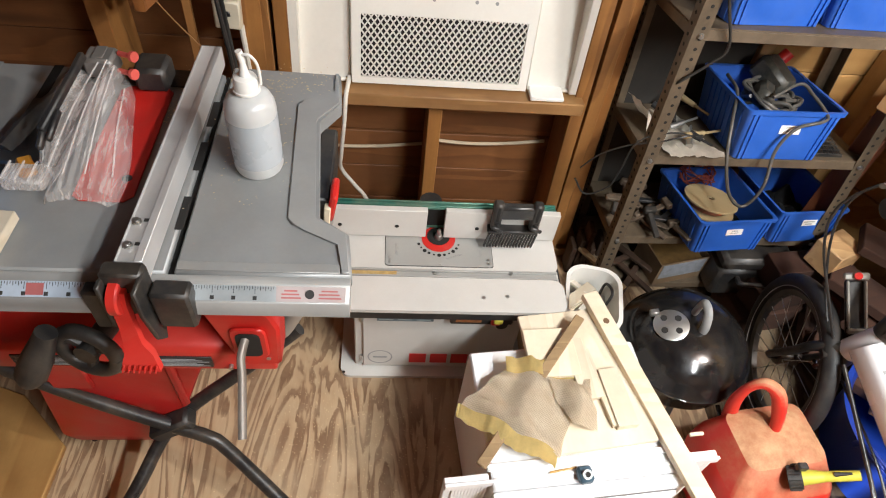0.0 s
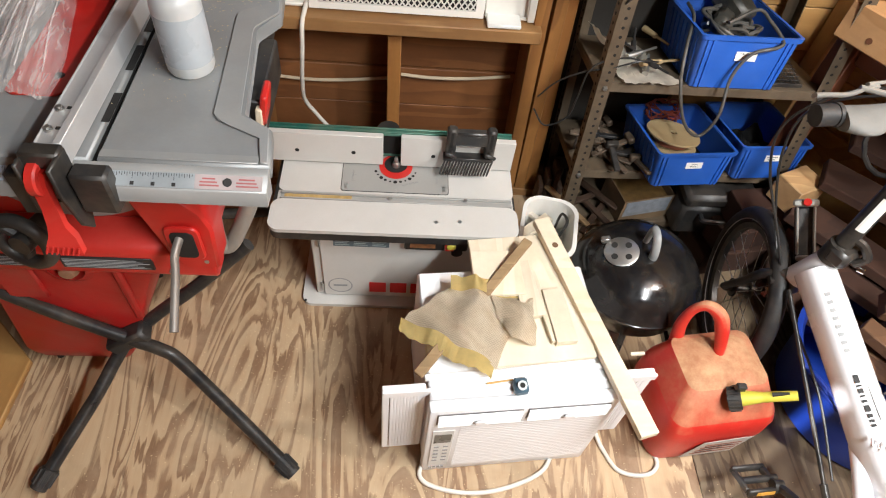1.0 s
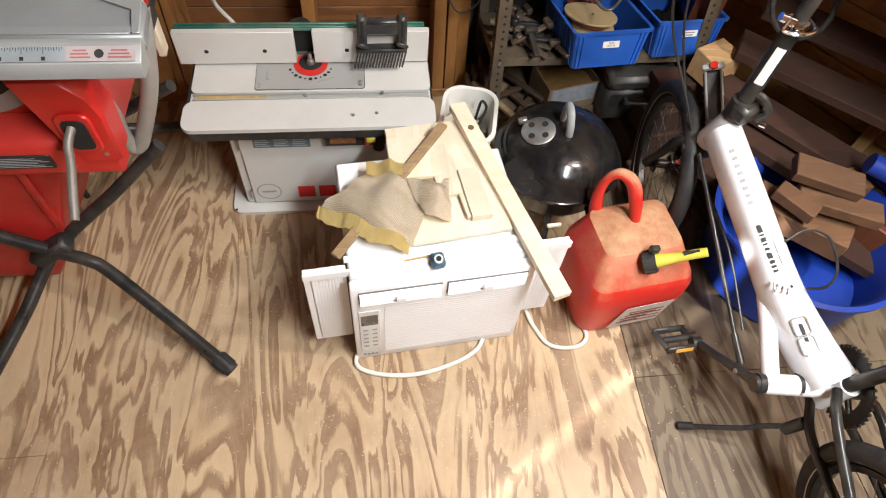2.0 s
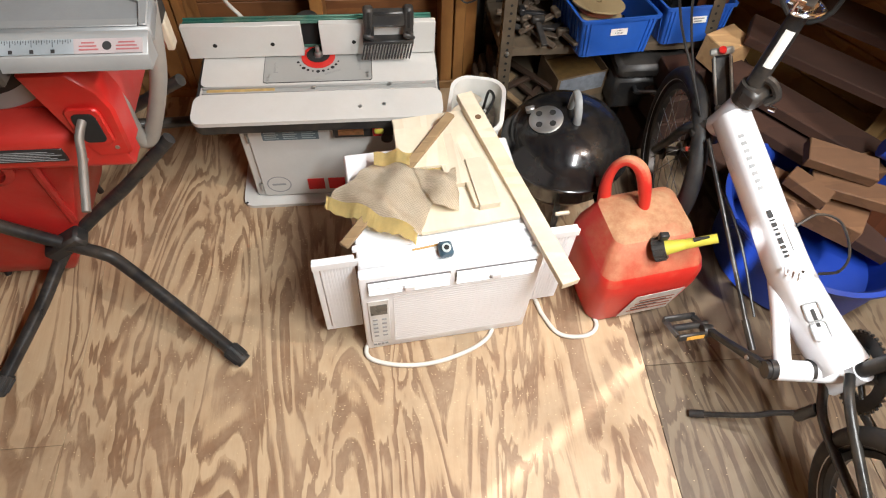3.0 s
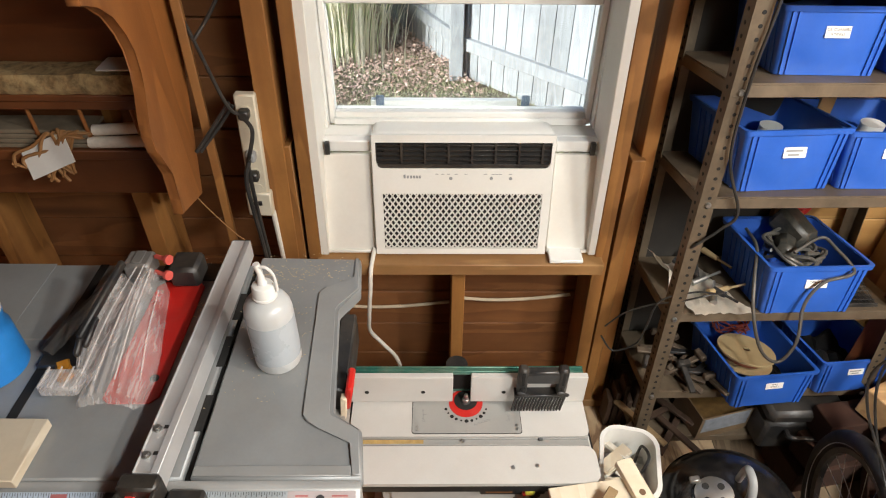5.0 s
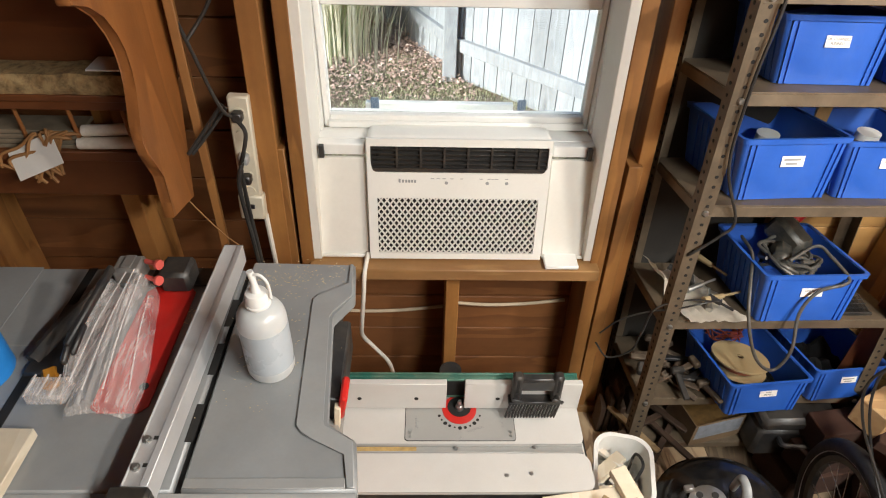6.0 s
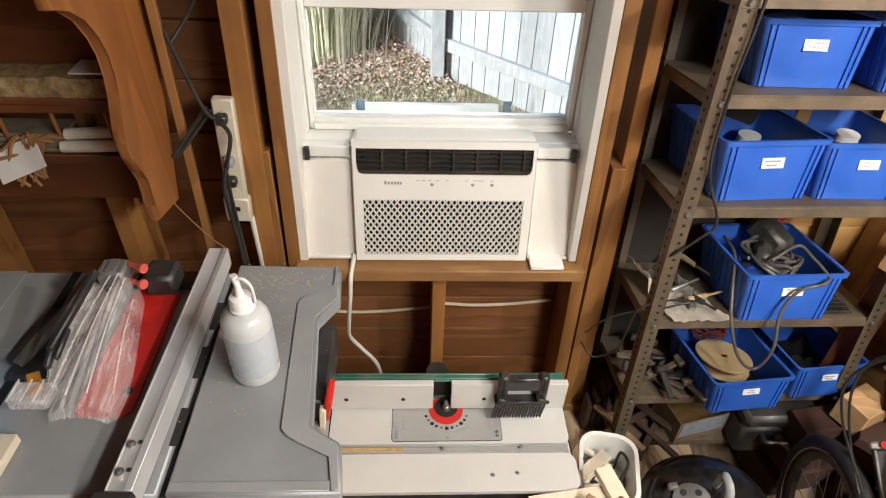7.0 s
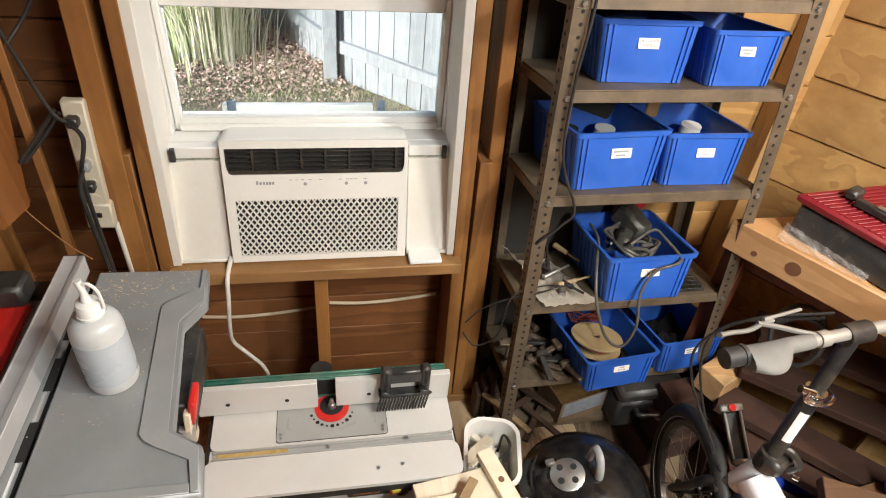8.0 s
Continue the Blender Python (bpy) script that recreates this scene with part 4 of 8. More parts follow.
for x0, x1 in ((-0.640, -0.462), (-0.83, -0.70)):
    bm = B()
    box(bm, x0, x1, 0.9290, 0.9340, 0.552, 0.588, 0.0006)
    lb = part("rating_label", bm, LABEL_B, ts)
    bm = B()
    for k in range(6):
        box(bm, x0 + 0.006, x1 - 0.006 - 0.012 * (k % 3), 0.9276, 0.9288, 0.557 + k * 0.0048, 0.5578 + k * 0.0048)
    part("label_print", bm, surf("grey_print", (0.35, 0.35, 0.35), 0.6), ts)
for x, z in ((-0.43, 0.550), (-0.352, 0.590), (-0.905, 0.55)):
    bm = B()
    rod(bm, (x, 0.940, z), (x, 0.926, z), 0.0045, n=10)
    part("housing_screw", bm, STEEL, ts)
# bevel arc and dark tilt slot


def arc_band(r0, r1, y, thick):
    bm = B()
    for k in range(22):
        t0, t1 = radians(195 + 150 * k / 22), radians(195 + 150 * (k + 1) / 22)
        q = [(-0.585 + s * math.cos(t), y, 0.835 + s * math.sin(t)) for s, t in ((r0, t0), (r0, t1), (r1, t1), (r1, t0))]
        bm.faces.new([bm.verts.new(p) for p in q])
    bmesh.ops.remove_doubles(bm, verts=list(bm.verts), dist=0.0001)
    bmesh.ops.solidify(bm, geom=list(bm.faces), thickness=thick)
    return bm


part("bevel_scale", arc_band(0.195, 0.158, 0.992, 0.006), GREY_L, ts, "grey bevel scale arc")
part("bevel_slot", arc_band(0.158, 0.128, 0.990, 0.004), HOLE, ts)
part("bevel_rim", arc_band(0.127, 0.112, 0.991, 0.006), RED, ts)
part("bevel_dial", arc_band(0.111, 0.060, 0.992, 0.006), GREY_L, ts)
# hand wheel and its handle
HW = Matrix.Translation((-0.628, 0.868, 0.712)) @ pose(0, 0, 0, 84, 0, -14)
bm = B()
pts = [HW @ Vector((0.050 * math.cos(a), 0.050 * math.sin(a), 0)) for a in (2 * math.pi * k / 24 for k in range(25))]
tube(bm, pts, 0.013, 10, 0)
for k in range(3):
    a = 2 * math.pi * k / 3 + 0.4
    tube(bm, [HW @ Vector((0, 0, -0.006)), HW @ Vector((0.03 * math.cos(a), 0.03 * math.sin(a), -0.004)), HW @ Vector((0.048 * math.cos(a), 0.048 * math.sin(a), 0))], 0.010, 8, 3)
rod(bm, HW @ Vector((0, 0, -0.062)), HW @ Vector((0, 0, 0.012)), 0.020, n=16)
part("hand_wheel", bm, DARK, ts, "black bevel hand wheel")
bm = B()
lathe(bm, [(0.0, 0), (0.014, 0.0), (0.016, 0.02), (0.021, 0.055), (0.021, 0.085), (0.014, 0.10), (0, 0.102)], 14, Matrix.Translation((-0.674, 0.866, 0.772)) @ Vector((-0.062, -0.036, -0.120)).to_track_quat("Z", "Y").to_matrix().to_4x4() @ Matrix.Scale(1.25, 4))
part("crank_handle", bm, DARK, ts)
bm = B()
box(bm, -0.985, -0.865, 0.925, 0.944, 0.585, 0.690, 0.004)
part("switch_panel", bm, DARK, ts, "black switch panel")
bm = B()
box(bm, -0.945, -0.915, 0.920, 0.9245, 0.61, 0.64, 0.002)
part("switch_button", bm, surf("green_button", (0.10, 0.30, 0.12), 0.5), ts)
# lower red dust bag housing, angled
bm = B()
loft(bm, [[(x, y, z) for x, y in ((xa, ya), (xb, ya), (xb, 1.32), (xa, 1.32))] for xa, xb, ya, z in ((-0.905, -0.685, 1.000, 0.032), (-0.930, -0.655, 0.988, 0.085), (-0.905, -0.570, 0.992, 0.30), (-0.885, -0.49, 1.010, 0.511))])
bmesh.ops.bevel(bm, geom=list(bm.edges), offset=0.014, segments=2, affect="EDGES", profile=0.5)
part("lower_shroud", bm, RED_D, ts, "dusty red lower shroud")
bm = B()
box(bm, -0.600, -0.580, 0.986, 1.002, 0.26, 0.50, 0.006)
part("shroud_rib", bm, RED_D, ts)
bm = B()
box(bm, -0.86, -0.77, 0.988, 1.000, 0.34, 0.46, 0.005)
part("shroud_rib", bm, RED_D, ts)
bm = B()
lathe(bm, [(0.052, 0), (0.056, 0.012), (0.040, 0.02), (0.038, 0.0)], 20, Matrix.Translation((-0.690, 1.004, 0.465)) @ pose(0, 0, 0, 90, 0, 0))
part("dust_port", bm, RED_D, ts)
bm = B()
lathe(bm, [(0.0, 0.03), (0.015, 0.028), (0.022, 0.015), (0.022, -0.005), (0.0, -0.01)], 16, Matrix.Translation((-0.680, 0.994, 0.470)) @ pose(0, 0, 0, 90, 0, 0))
part("blade_nut", bm, surf("tan_dusty_knob", (0.36, 0.20, 0.12), 0.5), ts)
bm = B()
rod(bm, (-0.885, 1.02, 0.0), (-0.88, 1.03, 0.06), 0.009, n=10)
part("rubber_foot", bm, RUBBER, ts)
bm = B()
rod(bm, (-0.69, 1.30, 0.0), (-0.69, 1.29, 0.10), 0.009, n=10)
part("rubber_foot", bm, RUBBER, ts)
# grey side tube of the saw frame
bm = B()
tube(bm, [(-0.46, 0.99, 0.775), (-0.418, 1.0, 0.742), (-0.375, 1.02, 0.690), (-0.362, 1.035, 0.61), (-0.374, 1.06, 0.515), (-0.376, 1.075, 0.458), (-0.362, 1.08, 0.448), (-0.338, 1.08, 0.49), (-0.285, 1.08, 0.62), (-0.262, 1.09, 0.72), (-0.250, 1.10, 0.80)], 0.018, 12, 6)
part("carry_tube", bm, surf("grey_painted_tube", (0.30, 0.29, 0.27), 0.4, 0.1, 0.15, 12, 150, 0.1, 0.3), ts, "grey tubular side frame")
bm = B()
box(bm, -0.300, -0.235, 1.10, 1.30, 0.775, TZ - 0.031, 0.004)
box(bm, -0.285, -0.262, 1.16, 1.21, 0.70, 0.775, 0.003)
part("wing_bracket", bm, DARK, ts, "dark bracket under the wing")
bm = B()
box(bm, -0.290, -0.272, 1.20, 1.235, 0.60, 0.70, 0.004, None)
part("wooden_wedge", bm, PINE, ts)
bm = B()
obox(bm, (-0.232, 1.115, 0.845), (0.014, 0.05, 0.075), pose(0, 0, 0, 8, 10, 0), 0.004)
part("push_stick_end", bm, RED, ts, "red push stick stored under the wing")
bm = B()
obox(bm, (-0.243, 1.12, 0.81), (0.012, 0.07, 0.08), pose(0, 0, 0, 0, 5, 0), 0.002)
part("wood_scrap", bm, PINE, ts)
# folding legs
for pts in ([(-0.98, 1.02, 0.40), (-0.80, 0.985, 0.305), (-0.625, 0.960, 0.215), (-0.545, 0.945, 0.185), (-0.500, 0.925, 0.160), (-0.36, 0.82, 0.085), (-0.225, 0.712, 0.024)],
            [(-0.325, 1.10, 0.43), (-0.45, 1.06, 0.32), (-0.63, 0.985, 0.185), (-0.71, 0.85, 0.10), (-0.80, 0.675, 0.022)],
            [(-0.98, 1.32, 0.40), (-0.62, 1.37, 0.22), (-0.36, 1.50, 0.09), (-0.24, 1.58, 0.03)],
            [(-0.325, 1.30, 0.43), (-0.60, 1.35, 0.25), (-0.95, 1.60, 0.03)]):
    bm = B()
    tube(bm, pts, 0.0165, 12, 6)
    leg = part("folding_leg", bm, BLACKP, ts, "black tubular folding leg")
    bm = B()
    a, b = Vector(pts[-2]), Vector(pts[-1])
    d = (b - a).normalized()
    rod(bm, b - d * 0.03, b + d * 0.022, 0.021, 0.019, 14)
    for k in range(10):
        ang = 2 * math.pi * k / 10
        o = d.orthogonal().normalized()
        o = Matrix.Rotation(ang, 3, d) @ o
        rod(bm, b - d * 0.026 + o * 0.021, b + d * 0.012 + o * 0.020, 0.003, n=5)
    part("foot_cap", bm, RUBBER, leg, "ribbed rubber foot cap")
bm = B()
obox(bm, (-0.628, 0.968, 0.205), (0.11, 0.05, 0.045), pose(0, 0, 0, 0, -28, 10), 0.008)
part("leg_pivot", bm, DARK, ts)

# clear blade guard, lifted off and lying on the table
gd = thing("blade_guard", (-0.66, 1.2, TZ), "clear ribbed plastic blade guard lying on the saw table", "blade guard")


def guard_lobe(rows, n=14):
    """A thin ribbed shell over cross rows of (y, left, right, height)."""
    bm = B()
    grid = []
    for y, xa, xb, h in rows:
        row = []
        for k in range(n + 1):
            s = k / n
            zz = TZ + 0.005 + h * math.sin(math.pi * s) ** 0.5 + (0.0030 if k % 2 else 0)
            row.append(bm.verts.new((xa + (xb - xa) * s, y + 0.006 * math.sin(math.pi * s), zz)))
        grid.append(row)
    for a, b in zip(grid, grid[1:]):
        for k in range(n):
            bm.faces.new((a[k], a[k + 1], b[k + 1], b[k]))
    return bm


part("guard_shell", guard_lobe([(1.030, -0.688, -0.590, 0.008), (1.040, -0.693, -0.575, 0.026), (1.085, -0.691, -0.573, 0.044), (1.15, -0.684, -0.583, 0.062), (1.21, -0.678, -0.597, 0.076), (1.27, -0.672, -0.610, 0.083), (1.31, -0.668, -0.618, 0.076), (1.328, -0.660, -0.624, 0.050)]), CLEAR, gd, "", 25)
part("guard_shell", guard_lobe([(1.085, -0.712, -0.690, 0.026), (1.13, -0.724, -0.687, 0.048), (1.19, -0.732, -0.684, 0.066), (1.25, -0.732, -0.680, 0.078), (1.29, -0.725, -0.677, 0.078), (1.312, -0.714, -0.680, 0.055)], 12), CLEAR, gd, "", 25)
bm = B()
box(bm, -0.762, -0.694, 1.056, 1.104, TZ + 0.006, TZ + 0.030, 0.005)
part("guard_nose", bm, CLEAR_RIB, gd)
for x in (-0.757, -0.735, -0.714):
    bm = B()
    box(bm, x - 0.001, x + 0.001, 1.0565, 1.1035, TZ + 0.0304, TZ + 0.0335)
    part("nose_rib", bm, CLEAR_RIB, gd)
for x0, y0, x1, y1, z0, z1 in ((-0.684, 1.075, -0.662, 1.31, 0.046, 0.088), (-0.652, 1.055, -0.645, 1.31, 0.052, 0.094), (-0.620, 1.060, -0.630, 1.30, 0.050, 0.090), (-0.585, 1.07, -0.612, 1.27, 0.034, 0.062)):
    bm = B()
    tube(bm, [(x0, y0, TZ + z0), ((x0 + x1) / 2, (y0 + y1) / 2, TZ + (z0 + z1) / 2 + 0.008), (x1, y1, TZ + z1)], 0.0016, 6, 6)
    part("guard_rib", bm, CLEAR_RIB, gd)
bm = B()
obox(bm, (-0.690, 1.215, TZ + 0.092), (0.012, 0.17, 0.016), pose(0, 0, 0, 14, 0, -10), 0.003)
obox(bm, (-0.705, 1.135, TZ + 0.066), (0.010, 0.060, 0.014), pose(0, 0, 0, 18, 0, 4), 0.003)
obox(bm, (-0.690, 1.150, TZ + 0.072), (0.009, 0.060, 0.012), pose(0, 0, 0, 18, 0, -4), 0.003)
part("guard_arm", bm, DARK, gd, "dark guard arms")
bm = B()
box(bm, -0.694, -0.640, 1.312, 1.362, TZ + 0.050, TZ + 0.090, 0.006)
box(bm, -0.676, -0.656, 1.318, 1.356, TZ + 0.0905, TZ + 0.093, 0.001)
part("guard_bracket", bm, surf("grey_smoked_plastic", (0.16, 0.15, 0.14), 0.3), gd)
bm = B()
box(bm, -0.622, -0.560, 1.335, 1.400, TZ + 0.0065, TZ + 0.058, 0.008)
part("riving_knife_holder", bm, DARK, gd, "black riving knife holder")
for y, z in ((1.335, 0.086), (1.315, 0.062)):
    bm = B()
    rod(bm, (-0.636, y + 0.01, TZ + z), (-0.608, y - 0.004, TZ + z + 0.004), 0.005, n=12)
    rod(bm, (-0.608, y - 0.004, TZ + z + 0.004), (-0.602, y - 0.007, TZ + z + 0.005), 0.010, n=16)
    part("release_button", bm, surf("coral_plastic", (0.62, 0.10, 0.08), 0.45), gd, "coral red release button")
bm = B()
obox(bm, (-0.745, 1.115, TZ + 0.008), (0.028, 0.05, 0.014), pose(0, 0, 0, 0, 0, 30), 0.005)
solo("orange_wedge", bm, surf("orange_plastic", (0.60, 0.25, 0.03), 0.4), "small orange plastic piece lying on the saw table", "plastic piece")
bm = B()
tube(bm, [(-0.79, 1.15, TZ + 0.012), (-0.77, 1.22, TZ + 0.02), (-0.745, 1.30, TZ + 0.02), (-0.72, 1.38, TZ + 0.02)], 0.016, 8, 6, 0.6)
box(bm, -0.80, -0.70, 1.12, 1.30, TZ + 0.0015, TZ + 0.012, 0.004, None)
solo("anti_kickback_pawl", bm, DARK, "dark anti-kickback pawl lying beside the blade guard", "saw part")

# glue bottle
def milky():
    m, t, b = nodes("milky_plastic")
    b.inputs["Base Color"].default_value = (0.68, 0.70, 0.70, 1)
    b.inputs["Roughness"].default_value = 0.30
    b.inputs["Subsurface Weight"].default_value = 0.35
    b.inputs["Subsurface Radius"].default_value = (0.02, 0.02, 0.022)
    b.inputs["Transmission Weight"].default_value = 0.22
    bump(t, b, noise_tex(t, coords(t), 30, 2), 0.05, 0.001)
    return m


MILKY = milky()
bt = thing("squeeze_bottle", (-0.362, 1.148, TZ), "translucent white squeeze bottle with flip nozzle on the saw", "bottle")
BT = Matrix.Translation((-0.362, 1.148, TZ + 0.0005)) @ Matrix.Scale(1.06, 4)
bm = B()
lathe(bm, [(0.0, 0.002), (0.032, 0.0), (0.0375, 0.003), (0.040, 0.010), (0.040, 0.122), (0.0385, 0.133), (0.034, 0.143), (0.026, 0.150), (0.019, 0.153), (0.018, 0.158), (0.0, 0.159)], 36, BT)
part("bottle_body", bm, MILKY, bt)
bm = B()
lathe(bm, [(0.0402, 0.024), (0.0403, 0.025), (0.0403, 0.112), (0.0402, 0.113)], 36, BT)
LIQ = surf("blue_white_liquid", (0.45, 0.495, 0.53), 0.28, 0, 0.03, 12)
part("liquid_band", bm, LIQ, bt, "pale bluish liquid showing through")
bm = B()
lathe(bm, [(0.0205, 0.155), (0.0205, 0.159), (0.0190, 0.160), (0.0182, 0.175), (0.0165, 0.179), (0.0080, 0.182), (0.0055, 0.196), (0.0042, 0.212), (0.0, 0.213)], 28, BT)
part("cap", bm, VINYL, bt, "white screw cap with nozzle")
bm = B()
rod(bm, BT @ Vector((0, 0, 0.205)), BT @ Vector((-0.003, 0, 0.222)), 0.0058, n=12)
tube(bm, [BT @ Vector(p) for p in ((0.0, -0.002, 0.217), (0.012, -0.004, 0.218), (0.021, -0.004, 0.205), (0.023, -0.003, 0.185), (0.0225, -0.002, 0.168))], 0.0026, 8)
part("nozzle_tip", bm, VINYL, bt)

# plank and blue jug on the left of the table
bm = B()
box(bm, -0.14, 0.0, -0.115, 0.0, 0.0015, 0.021, 0.0015, Matrix.Translation((-0.716, 1.002, TZ)) @ pose(0, 0, 0, 0, 0, -1))
box(bm, -0.55, -0.1405, -0.115, 0.0, 0.0015, 0.021, 0.0015, Matrix.Translation((-0.716, 1.002, TZ)) @ pose(0, 0, 0, 0, 0, -1))
solo("pine_offcut", bm, PINE, "flat pale pine offcut lying on the saw table", "wood offcut")
jg = thing("blue_jug", (-0.885, 1.12, TZ), "bright blue plastic jug standing on the saw table", "jug")
JM = Matrix.Translation((-0.882, 1.125, TZ + 0.0015))
bm = B()
lathe(bm, [(0, 0.0), (0.058, 0.0), (0.064, 0.006), (0.064, 0.09), (0.058, 0.105), (0.062, 0.12), (0.060, 0.16), (0.040, 0.205), (0.024, 0.22), (0.022, 0.245), (0, 0.245)], 28, JM)
part("jug_body", bm, surf("bright_blue_plastic", (0.02, 0.22, 0.62), 0.35), jg)
bm = B()
lathe(bm, [(0.0615, 0.128), (0.0630, 0.13), (0.0615, 0.158), (0.060, 0.16)], 28, JM)
part("jug_label", bm, PAPER, jg)
# sawdust
def sawdust(name, n, spots, z, seed, label):
    r = random.Random(seed)
    verts, faces = [], []
    for _ in range(n):
        cx, cy, sx, sy = r.choice(spots)
        x, y, s, a = r.gauss(cx, sx), r.gauss(cy, sy), r.uniform(0.0006, 0.0017), r.uniform(0, 6.3)
        i = len(verts)
        for k in range(3):
            b = a + k * 2.094
            verts.append((x + s * math.cos(b) * 1.6, y + s * math.sin(b), z + 0.0002))
        verts.append((x, y, z + s * 0.7))
        faces += [(i, i + 1, i + 3), (i + 1, i + 2, i + 3), (i + 2, i, i + 3)]
    me = bpy.data.meshes.new(name)
    me.from_pydata(verts, [], faces)
    me.materials.append(SAWDUST)
    tagged(new(name, me), label, "sawdust", kind="stuff")


SAWDUST = surf("sawdust_grains", (0.70, 0.55, 0.33), 0.95, 0, 0.2)
sawdust("sawdust_on_table", 520, [(-0.40, 1.38, 0.05, 0.03), (-0.33, 1.40, 0.05, 0.025), (-0.38, 1.2, 0.05, 0.08), (-0.56, 1.30, 0.03, 0.05)], TZ + 0.001, 3, "pale sawdust grains scattered on the saw table")
# ---- on the floor: air conditioner with offcuts ----
AM = Matrix.Translation((0.108, 0.716, 0)) @ pose(0, 0, 0, 0, 0, 5.5)
fa = thing("floor_air_conditioner", (0.108, 0.716, 0), "white window air conditioner with folding side panels, standing on the floor", "air conditioner", rz=5.5)
AW, AD, AH = 0.428, 0.365, 0.368
bm = B()
box(bm, 0.004, AW - 0.004, 0.030, AD, 0.004, AH, 0.005, AM)
part("housing", bm, ACW2, fa)
bm = B()
box(bm, 0.0, AW, 0.0, 0.0295, 0.0, AH - 0.004, 0.007, AM, 2)
part("front_bezel", bm, ACW2, fa)
bm = B()
for x0, x1 in ((0.018, 0.208), (0.220, 0.410)):
    box(bm, x0, x1, -0.0012, 0.0, 0.300, 0.350, 0, AM)
part("vent_opening", bm, surf("vent_shadow", (0.20, 0.20, 0.20), 0.7), fa)
for x0, x1 in ((0.020, 0.206), (0.222, 0.408)):
    for k in range(4):
        bm = B()
        box(bm, x0, x1, -0.0045, 0.0045, -0.0012, 0.0012, 0.0005, AM @ Matrix.Translation((0, -0.0058, 0.306 + k * 0.0125)) @ pose(0, 0, 0, 30, 0, 0))
        part("vent_louvre", bm, ACW2, fa)
    bm = B()
    box(bm, (x0 + x1) / 2 - 0.012, (x0 + x1) / 2 + 0.012, -0.017, -0.0115, 0.316, 0.332, 0.002, AM)
    part("vent_tab", bm, ACW2, fa)
bm = B()
for k in range(24):
    z = 0.030 + k * 0.0105
    box(bm, 0.075, 0.415, -0.0008, 0.0, z, z + 0.0096, 0.0003, AM)
part("intake_slats", bm, ACW2, fa, "fine horizontal intake slats")
bm = B()
box(bm, 0.014, 0.064, -0.0030, 0.0, 0.050, 0.262, 0.001, AM)
part("control_panel", bm, surf("control_grey", (0.68, 0.68, 0.66), 0.4), fa, "grey control panel")
bm = B()
box(bm, 0.019, 0.059, -0.0040, -0.0031, 0.196, 0.244, 0.0, AM)
part("display", bm, surf("display_window", (0.10, 0.10, 0.09), 0.25), fa, "dark display window")
bm = B()
for k in range(5):
    for j in range(2):
        box(bm, 0.022 + j * 0.022, 0.034 + j * 0.022, -0.0042, -0.0031, 0.078 + k * 0.022, 0.086 + k * 0.022, 0.001, AM)
part("buttons", bm, GREYINK, fa)
bm = B()
for i in range(4):
    box(bm, 0.018 + i * 0.010, 0.026 + i * 0.010, -0.0012, 0.0, 0.022, 0.031, 0, AM)
part("maker_mark", bm, GREYINK, fa, "small grey maker's mark")
for k in range(3):
    bm = B()
    box(bm, 0.06 + k * 0.002, 0.09, 0.22 + k * 0.02, 0.225 + k * 0.02, AH + 0.0003, AH + 0.001, 0, AM)
    part("top_slot", bm, HOLE, fa)
# side accordion panels and their frame
for sgn, x0, x1 in ((-1, -0.098, -0.002), (1, AW + 0.002, AW + 0.098)):
    bm = B()
    box(bm, x0, x1, 0.055, 0.070, 0.350, 0.366, 0.002, AM)
    box(bm, x0, x1, 0.055, 0.070, 0.040, 0.056, 0.002, AM)
    xo = x0 if sgn < 0 else x1 - 0.016
    box(bm, xo, xo + 0.016, 0.054, 0.071, 0.057, 0.349, 0.002, AM)
    fr = part("side_panel_frame", bm, ACW2, fa, "white side panel frame")
    xi0, xi1 = (x0 + 0.017, x1) if sgn < 0 else (x0, x1 - 0.017)
    bm = B()
    box(bm, xi0, xi1, 0.052, 0.058, 0.0565, 0.3495, 0, AM)
    part("curtain_back", bm, ACW2, fr)
    for k in range(11):
        x = xi0 + (xi1 - xi0) * (k + 0.5) / 11
        bm = B()
        box(bm, x - 0.0028, x + 0.0028, 0.0502, 0.0519, 0.058, 0.348, 0.0006, AM)
        part("pleat", bm, ACW2, fr)
bm = B()
box(bm, -0.098, AW + 0.098, 0.046, 0.0535, 0.3505, 0.372, 0.001, AM)
box(bm, -0.004, AW + 0.004, 0.072, 0.085, AH - 0.002, AH + 0.009, 0.001, AM)
part("top_rail", bm, ACW2, fa)
bm = B()
tube(bm, [AM @ Vector(p) for p in ((0.03, 0.05, 0.02), (-0.005, -0.01, 0.008), (0.03, -0.045, 0.0062), (0.12, -0.068, 0.0062), (0.22, -0.062, 0.0062), (0.32, -0.025, 0.0062), (0.38, 0.06, 0.0062), (0.47, 0.09, 0.0062), (0.49, 0.02, 0.0062), (0.52, -0.045, 0.0062), (0.59, -0.062, 0.0062), (0.63, -0.035, 0.0062), (0.62, 0.03, 0.0062))], 0.006, 10)
part("power_cord", bm, CORD_W, fa, "white power cord looping on the floor")
